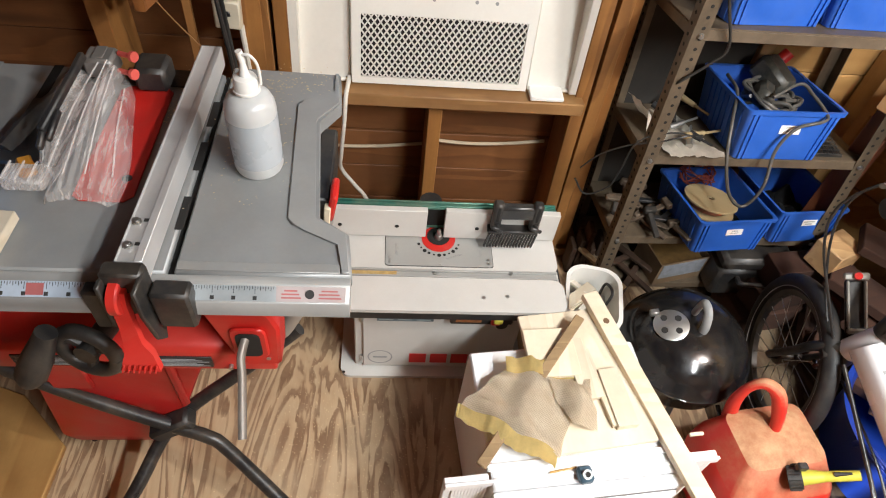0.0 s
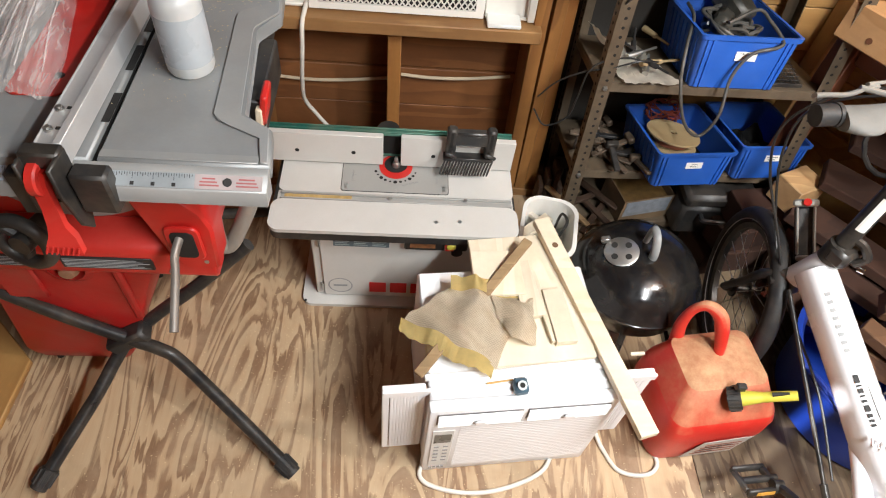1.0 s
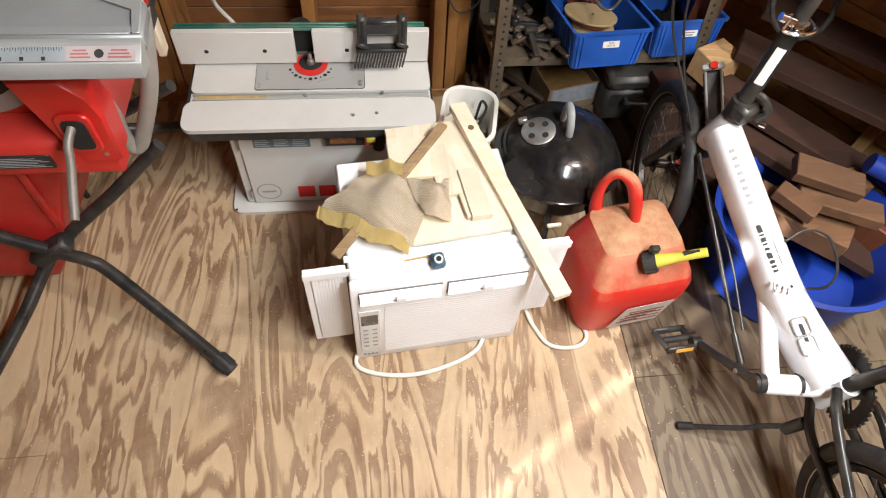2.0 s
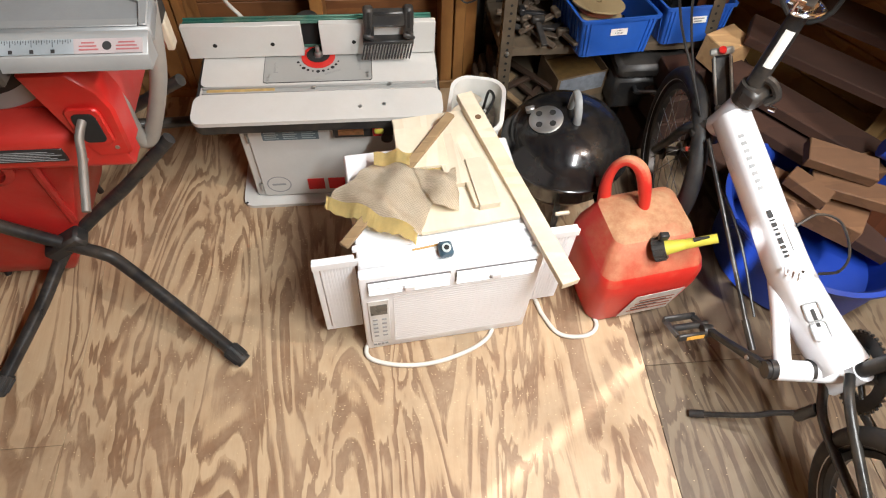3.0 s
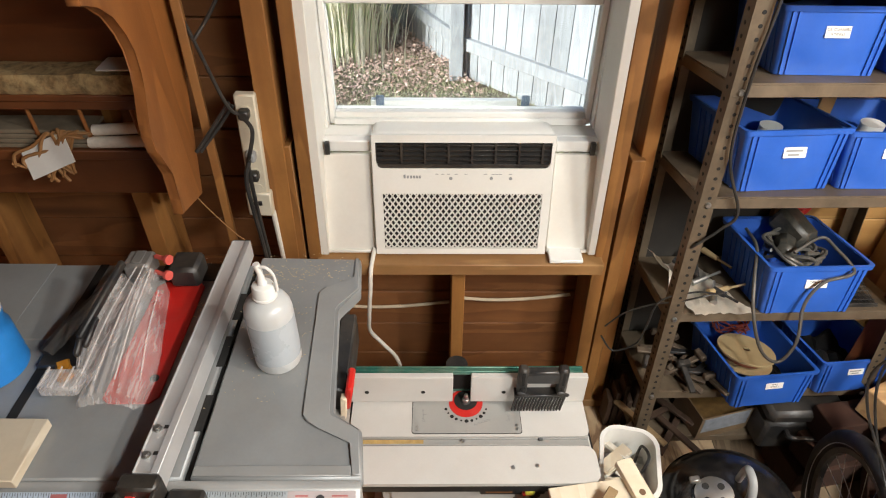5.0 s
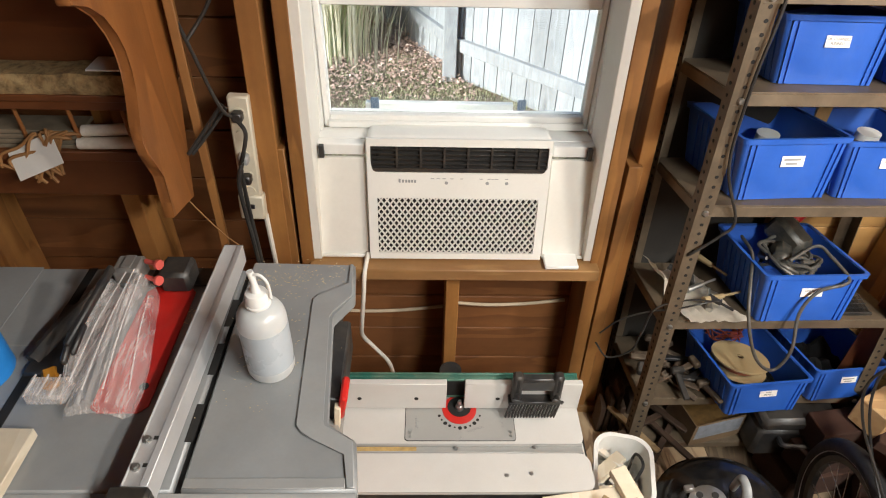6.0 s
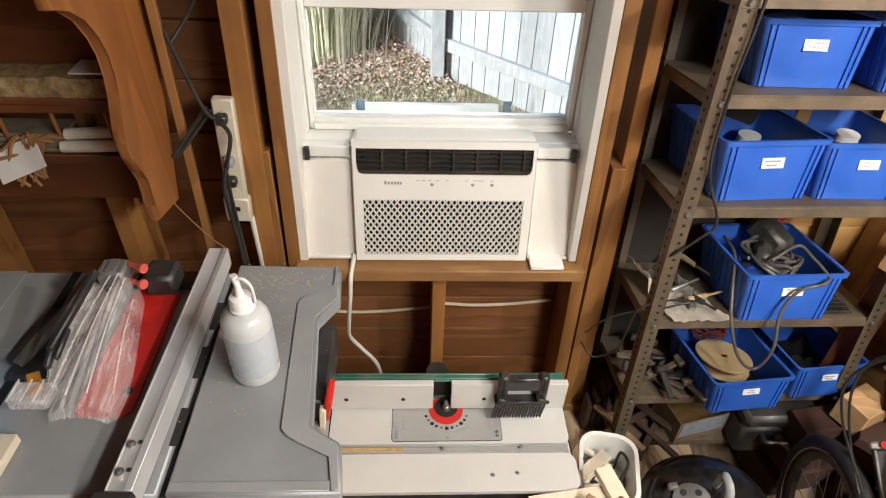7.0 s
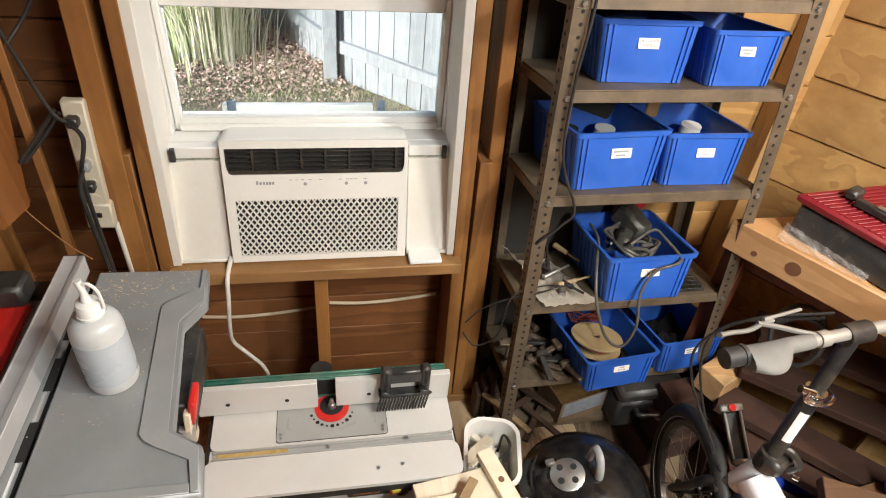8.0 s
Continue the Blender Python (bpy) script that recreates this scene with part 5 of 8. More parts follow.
# capacitor knob on top
bm = B()
kb = thing("lens_cover", (0.306, 0.79, AH), "small dark blue plastic mount with a round eye on the unit", "plastic mount")
KM = Matrix.Translation((0.306, 0.775, AH + 0.001)) @ pose(0, 0, 0, 0, 0, 8)
box(bm, -0.016, 0.016, -0.018, 0.018, 0.0, 0.022, 0.005, KM)
part("mount_body", bm, surf("slate_blue_plastic", (0.05, 0.10, 0.14), 0.4), kb)
bm = B()
rod(bm, KM @ Vector((0, -0.004, 0.0222)), KM @ Vector((0, -0.006, 0.028)), 0.0105, n=18)
part("mount_ring", bm, surf("light_grey_plastic", (0.45, 0.5, 0.5), 0.4), kb)
bm = B()
rod(bm, KM @ Vector((0, -0.006, 0.0282)), KM @ Vector((0, -0.0062, 0.0290)), 0.006, n=14)
part("eye", bm, HOLE, kb)
bm = B()
rod(bm, AM @ Vector((0.13, 0.055, AH + 0.004)), AM @ Vector((0.19, 0.06, AH + 0.004)), 0.0022, n=6)
solo("pencil_stub", bm, surf("ochre_wood", (0.55, 0.33, 0.10), 0.6), "thin ochre pencil stub lying on the unit", "pencil")

# offcuts piled on it
def plank(name, cx, cy, z, lx, ly, lz, rz, mat, label, ry=0.0, rx=0.0, group="offcuts on the air conditioner"):
    bm = B()
    obox(bm, (cx, cy, z + lz / 2), (lx, ly, lz), pose(0, 0, 0, rx, ry, rz), 0.0012)
    return solo(name, bm, mat, label, "wood offcut", group)


Z1 = AH + 0.010
plank("plywood_offcut", 0.345, 1.010, Z1, 0.235, 0.36, 0.012, 8, PINE, "pale square plywood offcut lying on the air conditioner")
plank("pine_offcut", 0.270, 1.06, Z1 + 0.013, 0.12, 0.13, 0.018, 4, PINE, "pale pine offcut lying on the air conditioner")
plank("pine_offcut", 0.338, 1.02, Z1 + 0.0125, 0.052, 0.16, 0.0155, 10, PINE, "narrow pale pine offcut lying on plywood")
plank("pine_offcut", 0.408, 0.945, Z1 + 0.013, 0.050, 0.145, 0.019, 8, PINE, "short pale pine block lying on plywood")
plank("pine_offcut", 0.374, 0.975, Z1 + 0.0122, 0.022, 0.20, 0.0135, 12, PINE, "thin pale pine strip lying on plywood")
bm = B()
P0, P1 = Vector((0.396, 1.235, 0.405)), Vector((0.570, 0.665, 0.382))
d = P1 - P0
m = Matrix.Translation((P0 + P1) / 2) @ pose(0, 0, 0, 0, 0, math.degrees(math.atan2(d.y, d.x))) @ pose(0, 0, 0, 0, 2.2, 0)
ln = d.length
box(bm, -ln / 2, ln / 2, -0.0215, 0.0215, -0.010, 0.010, 0.0015, m)
PINE_LONG = wood("pale_pine_stick", (0.84, 0.76, 0.60), (0.68, 0.55, 0.38), "x", 8, 0.6)
stick = solo("pine_stick", bm, PINE_LONG, "long pale pine stick lying across unit and bucket", "wood stick")
bm = B()
rod(bm, m @ Vector((-ln / 2 + 0.09, 0.0, 0.0103)), m @ Vector((-ln / 2 + 0.09, 0.0, 0.0110)), 0.008, n=14)
part("knot", bm, surf("dark_knot", (0.16, 0.09, 0.045), 0.7), stick)
bm = B()
Q0, Q1 = Vector((0.080, 0.790, 0.392)), Vector((0.352, 1.150, 0.424))
dq = Q1 - Q0
mq = Matrix.Translation((Q0 + Q1) / 2) @ dq.to_track_quat("X", "Z").to_matrix().to_4x4()
box(bm, -dq.length / 2, dq.length / 2, -0.012, 0.012, -0.005, 0.005, 0.002, mq)
DRIFT = wood("weathered_stick", (0.42, 0.29, 0.15), (0.22, 0.14, 0.07), "x", 12, 0.75)
solo("rough_stick", bm, DRIFT, "rough brown split stick under the mesh bag", "wood stick")
plank("screw_stick", 0.60, 0.88, 0.345, 0.035, 0.008, 0.008, 5, PINE, "small pale dowel poking from the panel")

# mesh bag with yellow hem
def mesh_fabric():
    m, t, b = nodes("woven_mesh_fabric")
    v = coords(t, (1, 1, 1), (0, 0, 0.5))
    sep = t.nodes.new("ShaderNodeSeparateXYZ")
    t.links.new(v, sep.inputs[0])
    sx = math_node(t, "SINE", math_node(t, "MULTIPLY", sep.outputs[0], 1900))
    sy = math_node(t, "SINE", math_node(t, "MULTIPLY", sep.outputs[1], 1900))
    h = math_node(t, "MAXIMUM", sx, sy)
    base = ramp(t, noise_tex(t, coords(t), 14, 6, 0.65), [(0.3, (0.70, 0.59, 0.43)), (0.7, (0.86, 0.77, 0.62))])
    col = mixc(t, ramp(t, h, [(0.15, (0.50,) * 3), (0.60, (0, 0, 0))]), base, (0.42, 0.32, 0.20))
    t.links.new(col, b.inputs["Base Color"])
    b.inputs["Roughness"].default_value = 0.9
    bump(t, b, h, 0.5, 0.0012)
    return m


NET = mesh_fabric()
bag = thing("mesh_bag", (0.2, 0.92, 0.38), "crumpled tan mesh bag with frayed yellow hem on the offcuts", "mesh bag")


def bag_z(x, y):
    lift = 0.395 + 0.022 * math.exp(-((x - 0.20) ** 2 + (y - 0.94) ** 2) / 0.006) + 0.014 * math.exp(-((x - 0.30) ** 2 + (y - 0.90) ** 2) / 0.002)
    fold = 0.020 * noise.noise((x * 13, y * 13, 1.0)) + 0.016 * (0.35 - abs(noise.noise((x * 11 + y * 6, y * 8, 4.0)))) + 0.007 * noise.noise((x * 30 + y * 14, y * 26, 5.0)) + 0.006 * math.sin((x * 0.8 + y) * 70)
    return lift + fold + (0.012 if y > 1.02 else 0)


def sheet_of(corners, n, bulge=0.0):
    """A cloth quad, creased by noise, through four corners in order."""
    a, b, c, d = (Vector(p) for p in corners)
    rows = []
    for i in range(n + 1):
        row = []
        for k in range(n + 1):
            s, t = k / n, i / n
            p = a * (1 - s) * (1 - t) + b * s * (1 - t) + c * s * t + d * (1 - s) * t
            e = bulge * (math.sin(math.pi * s) * math.sin(math.pi * t))
            p = p + Vector((0.010 * noise.noise((s * 4, t * 4, 9)), 0.010 * noise.noise((s * 4, t * 4, 3)), 0))
            row.append(Vector((p.x, p.y, bag_z(p.x, p.y) + e)))
        rows.append(row)
    return rows


def cloth(bm, rows):
    vs = [[bm.verts.new(p) for p in r] for r in rows]
    for a, b in zip(vs, vs[1:]):
        for k in range(len(a) - 1):
            bm.faces.new((a[k], a[k + 1], b[k + 1], b[k]))


body = sheet_of([(0.045, 0.930, 0), (0.250, 0.800, 0), (0.325, 1.000, 0), (0.155, 1.015, 0)], 30)
bm = B()
cloth(bm, body)
bmesh.ops.solidify(bm, geom=list(bm.faces), thickness=0.002)
part("bag_body", bm, NET, bag)
flap = sheet_of([(0.285, 0.872, 0), (0.345, 0.862, 0), (0.350, 0.985, 0), (0.250, 0.985, 0)], 14, 0.010)
bm = B()
cloth(bm, [[p + Vector((0, 0, 0.006)) for p in r] for r in flap])
bmesh.ops.solidify(bm, geom=list(bm.faces), thickness=0.002)
part("bag_flap", bm, NET, bag)
bm = B()
prev = None
for k, p in enumerate(body[0]):
    w = 0.016 + 0.010 * math.sin(math.pi * k / len(body[0]))
    q = [bm.verts.new(p + Vector(o)) for o in ((-0.004, 0.008, 0.004), (-w * 0.6, -w, -0.010 - 0.004 * math.sin(k * 1.7)))]
    if prev:
        bm.faces.new((prev[0], prev[1], q[1], q[0]))
    prev = q
prev = None
for k, p in enumerate(body[-1]):
    q = [bm.verts.new(p + Vector(o)) for o in ((0.0, -0.012, 0.010), (0.004 * math.sin(k * 0.9), 0.026, 0.013 + 0.004 * math.sin(k * 0.8)))]
    if prev:
        bm.faces.new((prev[0], prev[1], q[1], q[0]))
    prev = q
bmesh.ops.solidify(bm, geom=list(bm.faces), thickness=0.003)
part("hem", bm, HEM, bag, "frayed yellow hem")

# fuel can
can = thing("fuel_can", (0.83, 0.87, 0), "dusty red plastic fuel can with yellow spout", "fuel can")
bm = B()
CM = Matrix.Translation((0.828, 0.872, 0)) @ pose(0, 0, 0, 0, 0, 8)


def sq_ring(hx, hy, r, z, ox=0.0, oy=0.0):
    return [CM @ Vector((x + ox, y + oy, z)) for x, y in rounded(-hx, hx, -hy, hy, r, 5)]


loft(bm, [sq_ring(0.110, 0.090, 0.03, 0.0), sq_ring(0.128, 0.106, 0.04, 0.010), sq_ring(0.136, 0.112, 0.045, 0.05), sq_ring(0.146, 0.120, 0.040, 0.15), sq_ring(0.143, 0.118, 0.035, 0.205), sq_ring(0.138, 0.112, 0.034, 0.228, 0, 0.004), sq_ring(0.105, 0.076, 0.028, 0.302, 0, 0.024), sq_ring(0.078, 0.052, 0.030, 0.315, 0, 0.030), sq_ring(0.03, 0.02, 0.012, 0.319, 0, 0.030)])
part("can_body", bm, CANRED, can, "", 34)
bm = B()
tube(bm, [CM @ Vector(p) for p in ((-0.072, 0.100, 0.268), (-0.080, 0.112, 0.340), (-0.072, 0.114, 0.400), (-0.048, 0.104, 0.428), (-0.020, 0.080, 0.412), (-0.004, 0.052, 0.352), (0.002, 0.026, 0.280))], lambda s: 0.0148 + 0.003 * math.cos(s * 9), 12, 6)
part("handle", bm, CANRED, can)
bm = B()
SP = Vector((0.843, 0.797, 0.296))
sd = Vector((0.85, -0.16, 0.50)).normalized()
rod(bm, SP - sd * 0.02, SP + sd * 0.010, 0.029, 0.027, 20)
for k in range(14):
    o = Matrix.Rotation(2 * math.pi * k / 14, 3, sd) @ sd.orthogonal().normalized() * 0.0285
    rod(bm, SP - sd * 0.018 + o, SP + sd * 0.006 + o, 0.0025, n=5)
part("cap_ring", bm, DARK, can, "black screw collar")
bm = B()
rod(bm, SP + sd * 0.010, SP + sd * 0.055, 0.019, 0.0125, 16)
rod(bm, SP + sd * 0.055, SP + sd * 0.128, 0.0125, 0.0115, 16, False)
rod(bm, SP + sd * 0.128, SP + sd * 0.055, 0.0085, 0.0085, 12, False)
sp = part("spout", bm, YELLOW, can, "yellow pouring spout")
bm = B()
box(bm, -0.012, 0.012, -0.008, 0.008, 0.0, 0.020, 0.003, Matrix.Translation(SP + Vector((-0.005, 0.01, 0.028))))
part("vent_tab", bm, DARK, can)
bm = B()
rod(bm, SP + sd * 0.07 + Vector((0, 0, 0.012)), SP + sd * 0.105 + Vector((0, 0, 0.014)), 0.006, 0.003, 8)
part("spout_latch", bm, DARK, sp)
bm = B()
LABM = CM @ Matrix.Translation((0.015, -0.1190, 0.092)) @ pose(0, 0, 0, 94.5, 0, 0)
prism(bm, [(-0.07, -0.062), (0.075, -0.058), (0.085, 0.062), (-0.050, 0.055)], 0.0, 0.0010, LABM)
lb = part("label", bm, surf("scuffed_label", (0.60, 0.56, 0.52), 0.6, 0, 0.3, 45, 160, 0.2, 0.4, (0.35, 0.20, 0.15)), can, "scuffed white warning label")
bm = B()
for k in range(4):
    box(bm, -0.050 + 0.006 * k, 0.070, -0.040 + k * 0.020, -0.032 + k * 0.020, 0.0011, 0.0015, 0, LABM)
part("label_print", bm, surf("label_print_rust", (0.35, 0.12, 0.07), 0.7), lb)
bm = B()
for k in range(3):
    box(bm, -0.040 + 0.006 * k, 0.010 + 0.02 * k, -0.030 + k * 0.020, -0.025 + k * 0.020, 0.0016, 0.0019, 0, LABM)
part("label_print", bm, INK, lb)

# kettle barbecue
gr = thing("kettle_grill", (0.678, 1.165, 0), "small black enamel kettle grill standing on the floor", "kettle grill")
GM = Matrix.Translation((0.678, 1.165, 0))
R = 0.172
bm = B()
lathe(bm, [(0.02, 0.125), (0.08, 0.135), (0.13, 0.165), (0.160, 0.215), (R, 0.272), (R + 0.003, 0.276), (R - 0.004, 0.278), (0.15, 0.22), (0.0, 0.15)], 48, GM)
part("bowl", bm, ENAMEL, gr)
bm = B()
lathe(bm, [(R + 0.004, 0.2765), (R + 0.006, 0.286), (R, 0.290), (0.163, 0.315), (0.142, 0.345), (0.106, 0.369), (0.06, 0.383), (0.0, 0.388)], 48, GM)
lid = part("lid", bm, ENAMEL, gr, "domed black lid")
bm = B()
vm = GM @ Matrix.Translation((-0.072, -0.006, 0.3805)) @ pose(0, 0, 0, 4, -15, 0)
lathe(bm, [(0.0, 0.0), (0.044, 0.0), (0.045, 0.003), (0.040, 0.0055), (0.0, 0.007)], 28, vm)
box(bm, -0.046, -0.022, 0.030, 0.046, 0.001, 0.018, 0.003, vm)
vent = part("vent_disc", bm, STEEL, gr, "round aluminium vent disc")
for k in range(4):
    a = radians(35 + 90 * k)
    c = Vector((0.025 * math.cos(a), 0.025 * math.sin(a), 0.0058))
    bm = B()
    rod(bm, vm @ c, vm @ (c + Vector((0, 0, 0.0016))), 0.0085, n=14)
    part("vent_hole", bm, HOLE, vent)
bm = B()
tube(bm, [GM @ Vector(p) for p in ((0.004, -0.026, 0.380), (0.002, -0.026, 0.41), (0.0, -0.012, 0.442), (0.0, 0.010, 0.448), (0.0, 0.026, 0.435), (0.0, 0.032, 0.380))], 0.0115, 10, 5, 0.75)
part("lid_handle", bm, surf("grey_plastic", (0.30, 0.31, 0.31), 0.45), gr, "grey lid handle")
for k in range(3):
    a = radians(20 + 120 * k)
    bm = B()
    rod(bm, GM @ Vector((0.12 * math.cos(a), 0.12 * math.sin(a), 0.165)), GM @ Vector((0.165 * math.cos(a), 0.165 * math.sin(a), 0.0)), 0.009, n=10)
    part("leg", bm, BLACKP, gr)
bm = B()
rod(bm, GM @ Vector((R * 0.3, -R * 0.98, 0.26)), GM @ Vector((R * 0.3, -R * 0.98 - 0.03, 0.255)), 0.006, n=8)
part("side_handle", bm, ENAMEL, gr)

# white waste bin with scraps
bk = thing("white_waste_bin", (0.44, 1.285, 0), "white plastic waste bin full of wood scraps", "waste bin", rz=-12)
KMX = Matrix.Translation((0.442, 1.283, 0)) @ pose(0, 0, 0, 0, 0, -12)
bm = B()
rings = [[KMX @ Vector((x, y, z)) for x, y in rounded(-hx, hx, -hy, hy, r, 6)] for hx, hy, r, z in ((0.055, 0.075, 0.03, 0.0), (0.066, 0.092, 0.042, 0.20), (0.071, 0.102, 0.05, 0.318), (0.079, 0.109, 0.055, 0.320), (0.079, 0.109, 0.055, 0.328), (0.068, 0.098, 0.048, 0.327), (0.062, 0.088, 0.04, 0.18), (0.052, 0.072, 0.03, 0.008))]
loft(bm, rings)
part("bin_shell", bm, BUCKET, bk)
rr = random.Random(12)
for k in range(9):
    bm = B()
    obox(bm, KMX @ Vector((rr.uniform(-0.035, 0.035), rr.uniform(-0.055, 0.06), 0.255 + rr.uniform(-0.03, 0.03))), (rr.uniform(0.015, 0.035), rr.uniform(0.06, 0.12), rr.uniform(0.008, 0.02)), pose(0, 0, 0, rr.uniform(-45, 45), rr.uniform(-30, 30), rr.uniform(0, 180)), 0.001)
    solo("wood_scrap", bm, PINE if k % 3 else RAG, "pale wood scrap lying in the waste bin", "wood scrap", "scraps in the waste bin")
bm = B()
rows = []
for i in range(13):
    row = []
    for k in range(13):
        x, y = -0.055 + 0.11 * k / 12, -0.08 + 0.16 * i / 12
        row.append(KMX @ Vector((x, y, 0.235 + 0.03 * noise.noise((x * 40, y * 40, 2)))))
    rows.append(row)
cloth(bm, rows)
bmesh.ops.solidify(bm, geom=list(bm.faces), thickness=0.002)
solo("plastic_wrap", bm, PAPER, "crumpled white plastic wrap in the waste bin", "plastic wrap")
bm = B()
tube(bm, [KMX @ Vector(p) for p in ((0.03, -0.02, 0.31), (0.045, 0.01, 0.345), (0.03, 0.05, 0.33), (0.02, 0.03, 0.28))], 0.004, 6)
solo("dark_hook", bm, DARK, "bent dark wire sticking out of the bin", "wire")

# blue tub of lumber
tb = thing("blue_tub", (1.37, 0.93, 0), "round blue plastic tub holding wood blocks", "tub")
TM = Matrix.Translation((1.375, 0.935, 0))
bm = B()
lathe(bm, [(0.0, 0.0), (0.215, 0.0), (0.230, 0.012), (0.252, 0.20), (0.268, 0.202), (0.272, 0.220), (0.258, 0.223), (0.243, 0.20), (0.224, 0.02), (0.0, 0.012)], 56, TM)
part("tub_shell", bm, BLUE_T, tb)
for a in (radians(200), radians(20)):
    bm = B()
    tube(bm, [TM @ Vector((0.272 * math.cos(a + o), 0.272 * math.sin(a + o), z)) for o, z in ((-0.28, 0.205), (-0.22, 0.235), (0, 0.245), (0.22, 0.235), (0.28, 0.205))], 0.009, 8)
    part("rope_handle", bm, BLUE_T, tb)
BLK = wood("dressed_block_wood", (0.22, 0.108, 0.048), (0.12, 0.055, 0.024), "x", 9, 0.75)
for cx, cy, z, s, r in ((1.385, 1.020, 0.310, (0.24, 0.095, 0.045), (8, 6, -22)), (1.300, 0.975, 0.262, (0.15, 0.07, 0.045), (0, 4, -50)), (1.42, 0.96, 0.26, (0.28, 0.09, 0.045), (0, 0, -25)), (1.35, 0.97, 0.18, (0.34, 0.12, 0.09), (0, 0, -40)), (1.46, 1.04, 0.20, (0.22, 0.10, 0.16), (0, 0, 10))):
    bm = B()
    obox(bm, (cx + 0.02, cy + 0.01, z), [0.8 * v for v in s], pose(0, 0, 0, *r), 0.003)
    solo("wood_block", bm, BLK, "sawn reddish wood block piled in the blue tub", "wood block", "blocks in the blue tub")
sawdust("sawdust_on_floor", 2600, [(-0.15, 0.95, 0.18, 0.15), (-0.25, 1.05, 0.12, 0.10), (0.15, 0.62, 0.25, 0.10), (-0.45, 0.75, 0.3, 0.2), (0.5, 0.55, 0.3, 0.15)], 0.0005, 5, "pale sawdust grains scattered over the plywood floor")
# ---- router table ----
rt = thing("router_table", (0.02, 1.33, 0), "grey-white benchtop router table standing on the floor", "router table")
RXA, RXB, RYA, RYB, RZ = -0.306, 0.342, 1.190, 1.525, 0.380
bm = B()
prism(bm, rounded(RXA, RXB, RYA, 1.296, 0.028), RZ - 0.012, RZ)
prism(bm, rounded(RXA + 0.012, RXB - 0.006, 1.324, RYB, 0.02), RZ - 0.012, RZ)
box(bm, RXA + 0.012, RXB - 0.008, 1.290, 1.330, RZ - 0.0125, RZ - 0.007)
part("tabletop", bm, LAMINATE, rt, "pale grey laminate tabletop")
bm = B()
prism(bm, rounded(RXA + 0.002, RXB - 0.002, RYA + 0.002, RYB - 0.002, 0.028), RZ - 0.040, RZ - 0.0125)
part("table_edge", bm, DARK, rt, "black moulded edge")
bm = B()
for y0, y1, z1 in ((1.2975, 1.3025, RZ + 0.001), (1.3175, 1.3225, RZ + 0.001), (1.303, 1.317, RZ - 0.005)):
    box(bm, RXA + 0.02, RXB - 0.012, y0, y1, RZ - 0.0069, z1, 0.0006)
part("mitre_track", bm, PLATE, rt, "aluminium mitre slot")
bm = B()
box(bm, RXA + 0.03, -0.10, 1.3035, 1.3165, RZ - 0.0048, RZ - 0.003)
part("sawdust", bm, surf("packed_sawdust", (0.50, 0.34, 0.13), 0.95, 0, 0.3, 60, 250, 0.8), rt, "packed sawdust in the slot")
PX0, PX1, PY0, PY1 = -0.130, 0.158, 1.333, 1.52
bm = B()
prism(bm, rounded(PX0, PX1, PY0, PY1, 0.008), RZ + 0.0008, RZ + 0.0022)
seam = B()
prism(seam, rounded(PX0 - 0.0016, PX1 + 0.0016, PY0 - 0.0016, PY1, 0.009), RZ + 0.0001, RZ + 0.0006)
part("plate_seam", seam, HOLE, rt)
plate = part("insert_plate", bm, PLATE, rt, "aluminium router insert plate")
bm = B()
pts = [(0.014 + 0.046 * math.cos(a), 1.428 + 0.046 * math.sin(a)) for a in (math.pi * 2 * k / 32 for k in range(32))]
prism(bm, pts, RZ + 0.0024, RZ + 0.0038)
ring = part("insert_ring", bm, RED, rt, "red plastic insert ring")
bm = B()
rod(bm, (0.014, 1.436, RZ + 0.0040), (0.014, 1.436, RZ + 0.0046), 0.032, n=24)
part("bit_opening", bm, HOLE, rt)
bm = B()
for x, y, r in ((-0.118, 1.345, 0.0045), (-0.118, 1.357, 0.0045), (0.146, 1.345, 0.0045), (0.146, 1.357, 0.0045), (0.016, 1.340, 0.003), (-0.118, 1.505, 0.0045)):
    rod(bm, (x, y, RZ + 0.0024), (x, y, RZ + 0.0034), r, n=12)
part("plate_screws", bm, STEEL, rt)
bm = B()
for k in range(11):
    a = radians(200 + k * 14)
    x, y = 0.014 + 0.058 * math.cos(a), 1.428 + 0.058 * math.sin(a)
    rod(bm, (x, y, RZ + 0.0023), (x, y, RZ + 0.0027), (0.0042, 0.0028, 0.0055)[k % 3], n=10)
part("plate_holes", bm, HOLE, rt)
bm = B()
for k in range(10):
    w = 0.011 if k % 5 == 0 else 0.006
    for x in (-0.105, 0.130 - w):
        box(bm, x, x + w, 1.37 + k * 0.0042, 1.3708 + k * 0.0042, RZ + 0.0023, RZ + 0.0026)
part("plate_marks", bm, GREYINK, rt)
words("plate_lettering", "ROTATION", 0.009, pose(0.055, 1.366, RZ + 0.0024, 0, 0, 22), GREYINK, rt, 0.0002)
bm = B()
for x, y in ((0.125, 1.2335), (0.187, 1.2385), (0.003, 1.310), (0.205, 1.314)):
    rod(bm, (x, y, RZ + 0.0003), (x, y, RZ + 0.0020), 0.0052, n=14)
part("table_screws", bm, STEEL, rt)
# router bit in the gap
bm = B()
lathe(bm, [(0.0, 0.03), (0.004, 0.03), (0.006, 0.022), (0.0055, 0.012), (0.009, 0.010), (0.012, 0.0), (0.012, -0.004)], 14, pose(0.014, 1.432, RZ + 0.006))
part("router_bit", bm, STEEL, rt)
